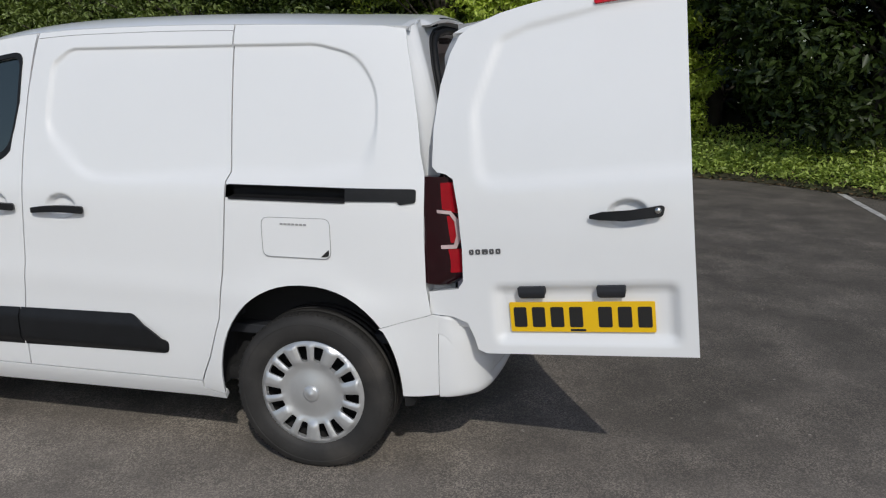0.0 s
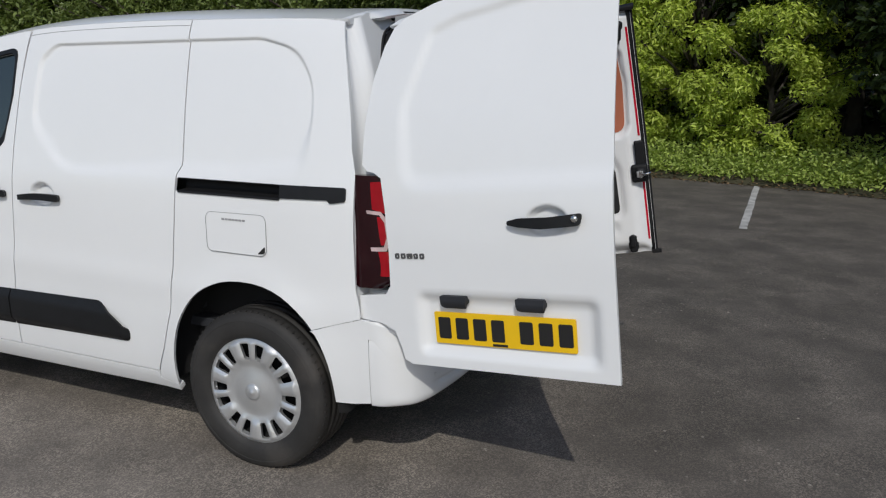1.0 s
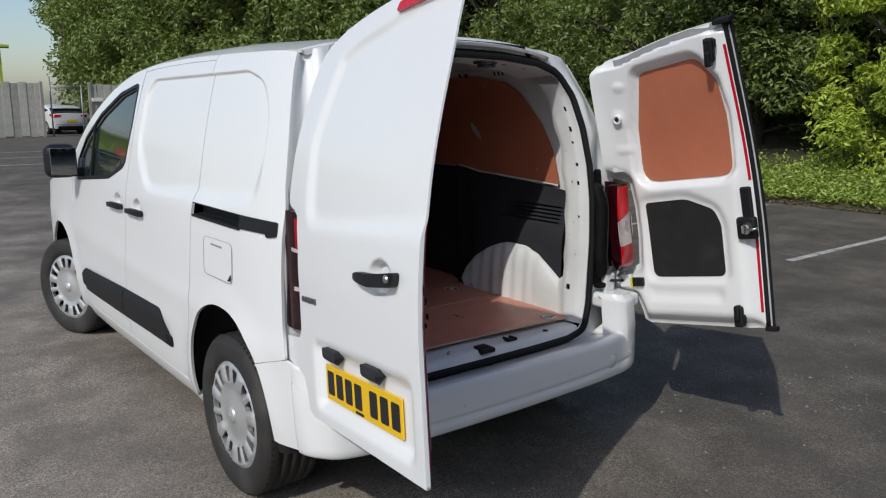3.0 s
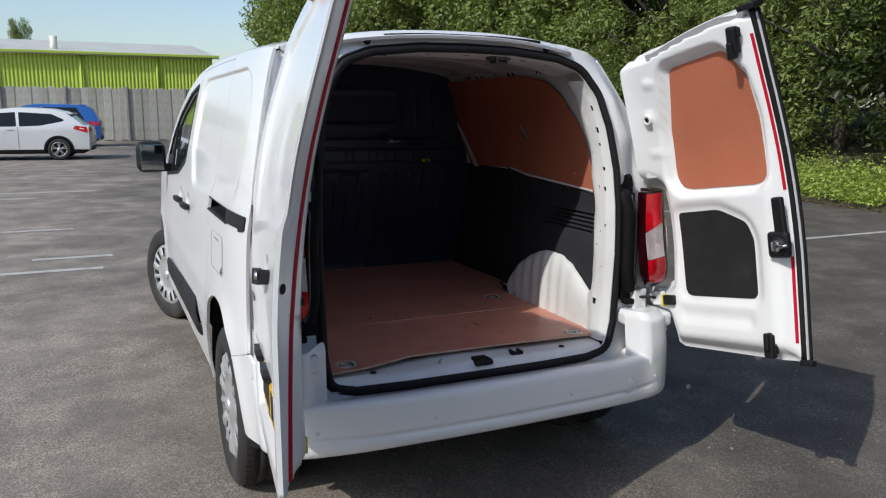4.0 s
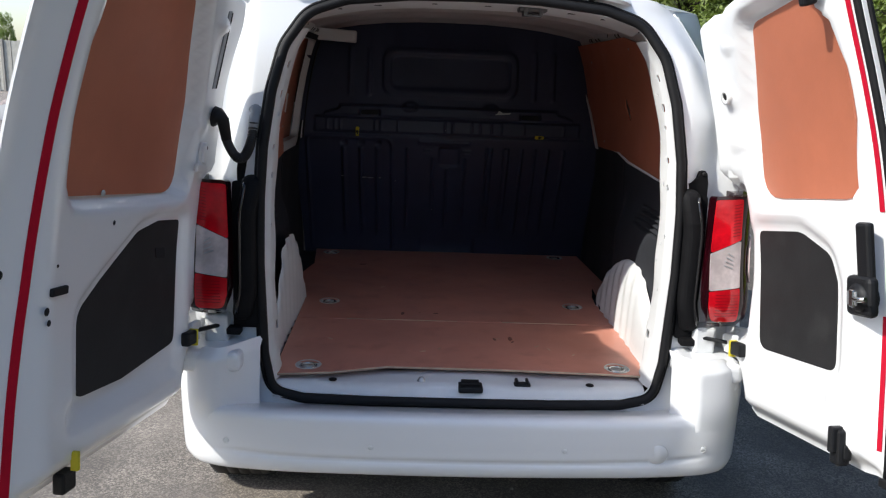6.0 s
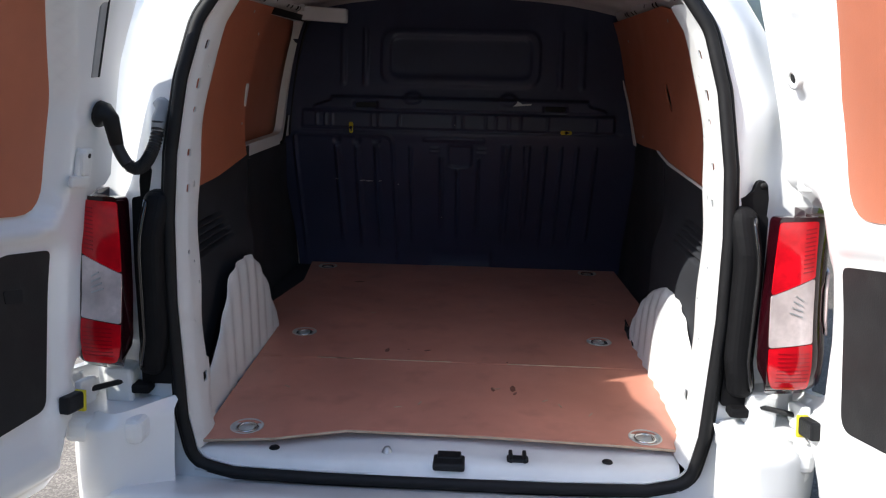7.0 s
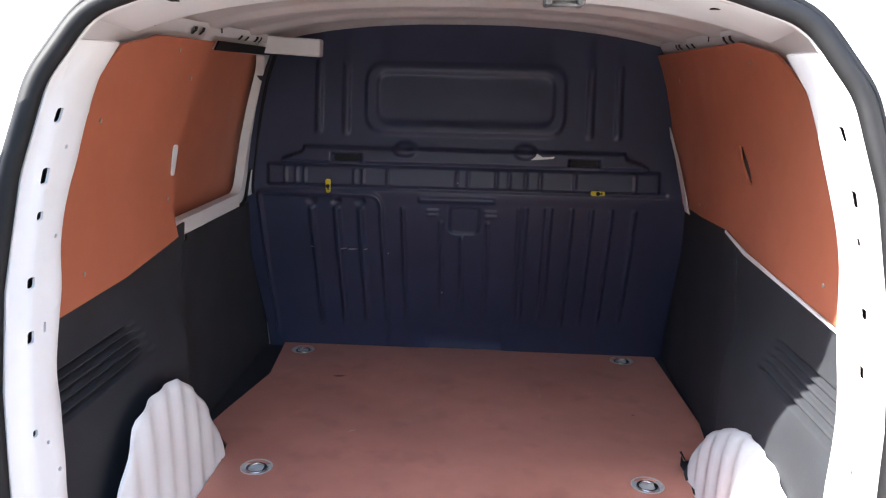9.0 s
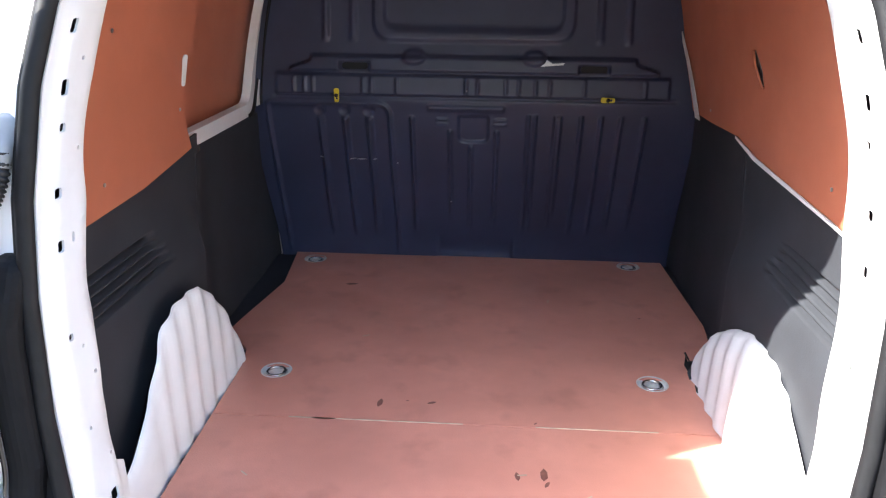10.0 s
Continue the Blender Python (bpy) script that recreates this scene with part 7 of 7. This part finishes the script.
# ---- parked cars ----
def car(name, label, paint, at, turn, length=4.05, height=1.48, estate=False, clad=False):
    root = thing(name, label, "car", "parked cars")
    key = "paint_" + str(len(M))
    M[key] = material(key, paint, 0.3, metal=0.15, coat=0.8, var=0.03, scale=3)
    half, wb = 0.86, length * 0.62
    rear0 = -length / 2
    fa, ra = wb / 2 + 0.05, -wb / 2 + 0.05
    tail = 0.10 if not estate else 0.02
    belt = curve([(-length / 2, 0.92), (-length / 2 + 0.3, 0.98), (0, 0.95), (length / 2 - 1.15, 0.95), (length / 2 - 0.40, 0.85), (length / 2 - 0.10, 0.73), (length / 2, 0.60)])
    back = [(-length / 2 + 0.27, height - 0.16), (-length / 2 + 0.62, height - 0.03)] if estate else [(-length / 2 + 0.14, 1.00), (-length / 2 + 0.36, height - 0.30), (-length / 2 + 0.62, height - 0.13), (-length / 2 + 1.0, height - 0.035)]
    roofz = curve([(-length / 2, 0.95)] + back + [(-0.2, height), (0.35, height - 0.05), (0.8, height - 0.26), (1.15, belt(1.15) + 0.03), (length / 2, belt(length / 2))])

    def width(x, z):
        w = half * (1 - 0.10 * (abs(x) / (length / 2)) ** 4)
        if z > 0.92:
            w -= 0.42 * (z - 0.92) ** 1.15
        if z < 0.4:
            w -= 0.25 * (0.4 - z) ** 1.3
        return w

    def wheel_cut(c):
        return [(c + 0.345 * math.cos(radians(a)), 0.31 + 0.345 * math.sin(radians(a))) for a in range(180, -1, -15)]
    low = [(rear0 + 0.02, 0.3)] + wheel_cut(ra) + wheel_cut(fa) + [(length / 2 - 0.02, 0.25)]
    up = [(x, roofz(x)) for x in steps(rear0 + 0.01, length / 2, 0.15)[::-1]]
    outline = low + [(length / 2, 0.45)] + up + [(rear0, 0.7)]
    ws = [rounded([(-length / 2 + 0.48 + tail, 0.985 if estate else 1.13, 0.05), (-0.75, 0.985, 0.1), (-0.22, 0.965, 0.02), (-0.2, height - 0.11, 0.03), (-length / 2 + (0.80 if estate else 0.98), height - (0.13 if estate else 0.16), 0.08)]),
          rounded([(-0.15, 0.965, 0.02), (0.98, 0.945, 0.04), (0.42, height - 0.15, 0.1), (-0.12, height - 0.11, 0.03)])]
    for sd in (-1, 1):
        part("side", sheet([outline] + ws, steps(rear0, length / 2, 0.2), steps(0.3, 1.5, 0.12), lambda x, z, sd=sd: (x, sd * width(x, z), z), 0.03, -sd), key, root)
        for w in ws:
            part("side_window", sheet([w], [], steps(0.95, 1.4, 0.1), lambda x, z, sd=sd: (x, sd * (width(x, z) - 0.012), z), 0.004, -sd), "tint", root)
        part("sill_trim", sheet([[(ra + 0.37, 0.22), (fa - 0.37, 0.22), (fa - 0.37, 0.30), (ra + 0.37, 0.30)]], [], [], lambda x, z, sd=sd: (x, sd * (width(x, z) + 0.006), z), 0.02, -sd), "black", root)
        for c in (ra, fa):
            ring = [(c + 0.40 * math.cos(radians(a)), 0.31 + 0.40 * math.sin(radians(a))) for a in range(0, 181, 15)] + wheel_cut(c)
            part("arch_trim", sheet([ring], [], [0.35, 0.45, 0.55, 0.65], lambda x, z, sd=sd: (x, sd * (width(x, z) + 0.008), z), 0.02, -sd), "black" if clad else key, root)
        part("door_seam", tube([(-0.18, sd * (width(-0.18, z) + 0.0005), z) for z in steps(0.35, 0.95, 0.1)], 0.006, 4), "dark", root)
        part("door_handle", block(-0.05, 0.12, sd * width(0, 0.88) - 0.02, sd * width(0, 0.88) + 0.02, 0.87, 0.895, 0.006), key, root)
        part("mirror", block(0.75, 0.92, sd * (half + 0.02) - 0.08, sd * (half + 0.02) + 0.08, 0.93, 1.05, 0.03), key, root)
        part("tail_lamp", sheet([rounded([(rear0 + 0.03, 0.78, 0.03), (rear0 + 0.42, 0.90, 0.03), (rear0 + 0.36, 0.99, 0.03), (rear0 + 0.06, 0.95, 0.03)])], [], [], lambda x, z, sd=sd: (x, sd * (width(x, z) + 0.008), z), 0.03, -sd), "red_lens", root)
        part("head_lamp", sheet([rounded([(length / 2 - 0.55, 0.70, 0.03), (length / 2 - 0.06, 0.55, 0.03), (length / 2 - 0.08, 0.64, 0.03), (length / 2 - 0.45, 0.77, 0.03)])], [], [], lambda x, z, sd=sd: (x, sd * (width(x, z) + 0.006), z), 0.03, -sd), "clear_lens", root)
    def topz(x, t):
        z = roofz(x)
        return (x, t * (width(x, z) - 0.001), z + 0.03 * (1 - t * t))
    ends = [rear0 + 0.01, -length / 2 + 0.28 + tail, -length / 2 + (0.64 if estate else 0.60), 0.34, 1.10, length / 2]
    for nm, mt, x0, x1 in (("rear_lower", key, ends[0], ends[0] + 0.08), ("rear_window", "tint", ends[0] + 0.08, ends[2]), ("roof", key, ends[2], ends[3]), ("windscreen", "tint", ends[3], ends[4]), ("bonnet", key, ends[4], ends[5])):
        part(nm, sheet([[(x0, -1), (x1, -1), (x1, 1), (x0, 1)]], steps(x0, x1, 0.12)[1:-1], [-0.8, -0.4, 0, 0.4, 0.8], topz, 0.02), mt, root)
    def gate_at(q, z, out=0.0):
        return (rear0 + 0.012 - (0.05 + 0.05 * math.sin(min(1.0, max(0.0, (z - 0.28) / 0.67)) * math.pi)) * (1 - q ** 4) - out, q * (width(rear0, z) + 0.002), z)
    tailgate = part("tailgate", sheet([[(-1, 0.28), (1, 0.28), (1, 0.955), (-1, 0.955)]], steps(-0.9, 0.9, 0.15), steps(0.35, 0.9, 0.08), gate_at, 0.03, -1), key, root)
    part("diffuser", sheet([rounded([(-0.86, 0.27, 0.02), (0.86, 0.27, 0.02), (0.80, 0.40, 0.04), (-0.80, 0.40, 0.04)])], steps(-0.8, 0.8, 0.15), [0.3, 0.35], lambda q, z: gate_at(q, z, 0.012), 0.02, -1), "black", root)
    part("plate", sheet([rect(-0.30, 0.30, 0.58, 0.69, 0.004, 1)], steps(-0.25, 0.25, 0.1), [], lambda q, z: gate_at(q, z, 0.010), 0.01, -1), "plate", tailgate)
    part("tailgate_crease", tube([gate_at(q, 0.475, 0.002) for q in steps(-0.93, 0.93, 0.1)], 0.006, 5), "dark", tailgate)
    for sd in (-1, 1):
        part("tail_lamp", sheet([rounded([(sd * 0.60, 0.85, 0.01), (sd * 0.99, 0.79, 0.01), (sd * 0.99, 0.945, 0.01), (sd * 0.60, 0.925, 0.01)][::sd])], steps(0.65, 0.95, 0.1) if sd > 0 else steps(-0.95, -0.65, 0.1), [], lambda q, z: gate_at(q, z, 0.012), 0.02, -1), "red_lens", tailgate)
    part("spoiler", sheet([rounded([(ends[2] - 0.17, -0.86, 0.03), (ends[2] + 0.06, -0.90, 0.03), (ends[2] + 0.06, 0.90, 0.03), (ends[2] - 0.17, 0.86, 0.03)])], [ends[2] - 0.1, ends[2]], [-0.6, -0.2, 0.2, 0.6], lambda x, t: (x, topz(x, t)[1], max(topz(x, t)[2], topz(ends[2], t)[2] - 0.03) + 0.016), 0.03), key, root)
    part("front_bumper", sheet([[(-1, 0.22), (1, 0.22), (1, 0.6), (-1, 0.6)]], steps(-0.9, 0.9, 0.15), [0.3, 0.4, 0.5], lambda q, z: (length / 2 - 0.005 + 0.09 * (1 - q ** 4), q * (width(length / 2, z) + 0.002), z), 0.03, 1), key, root)
    part("underbody", block(rear0 + 0.15, length / 2 - 0.15, -0.74, 0.74, 0.18, 0.62, 0.05), "dark", root)
    part("cabin_lining", block(-length / 2 + 0.6, 0.9, -0.62, 0.62, 0.6, 0.93, 0.05), "dark", root)
    for c in (ra, fa):
        for sd in (-1, 1):
            w = part("wheel", moved(lathe([(0.20, -0.02), (0.215, 0.0), (0.26, 0.012), (0.30, 0.0), (0.315, -0.02), (0.315, -0.17), (0.2, -0.19)], 32), pose(c, sd * 0.84, 0.315, 0, 0, 90 * sd)), "tyre", root)
            spk = bmesh.new()
            merge(spk, lathe([(0.0, 0.0), (0.05, 0.0), (0.06, -0.02)], 16), lathe([(0.19, -0.02), (0.20, 0.004), (0.213, 0.0), (0.205, -0.03)], 32))
            for k in range(5):
                for dd in (-9, 9):
                    merge(spk, moved(block(-0.03, -0.004, -0.012, 0.012, 0.04, 0.2, 0.003, 1), pose(0, 0, 0, 72 * k + dd)))
            part("alloy", moved(spk, pose(c, sd * 0.845, 0.315, 0, 0, 90 * sd)), "steel", w)
            part("brake_shadow", moved(lathe([(0.205, -0.06), (0.0, -0.06)], 24), pose(c, sd * 0.84, 0.315, 0, 0, 90 * sd)), "dark", w)
    root.matrix_basis = pose(*at, 0, 0, turn)
    return root


car("hatchback", "white five door hatchback parked side on, by the fence", (0.78, 0.79, 0.80), (-3.25, 23.6, 0), 174, 4.05, 1.48, clad=True)
car("crossover", "bright blue crossover parked beside the fence", (0.02, 0.12, 0.42), (-3.0, 31.5, 0), 176, 4.3, 1.62, True, True)
car("silver_hatchback", "silver hatchback parked in a bay", (0.55, 0.57, 0.60), (-6.95, 15.6, 0), 181, 4.35, 1.46)
car("dark_hatchback", "black hatchback parked in the row", (0.02, 0.02, 0.022), (-7.3, 18.9, 0), 180, 4.2, 1.45)
car("estate_car", "red estate car parked in the row", (0.42, 0.012, 0.02), (-7.6, 22.4, 0), 180, 4.6, 1.50, True)
car("blue_hatchback", "dark blue hatchback at the end of the row", (0.015, 0.05, 0.22), (-7.5, 25.8, 0), 180, 4.1, 1.48)
car("saloon", "white car parked beyond the gate", (0.78, 0.79, 0.80), (6.7, 40.5, 0), 100, 4.2, 1.38)
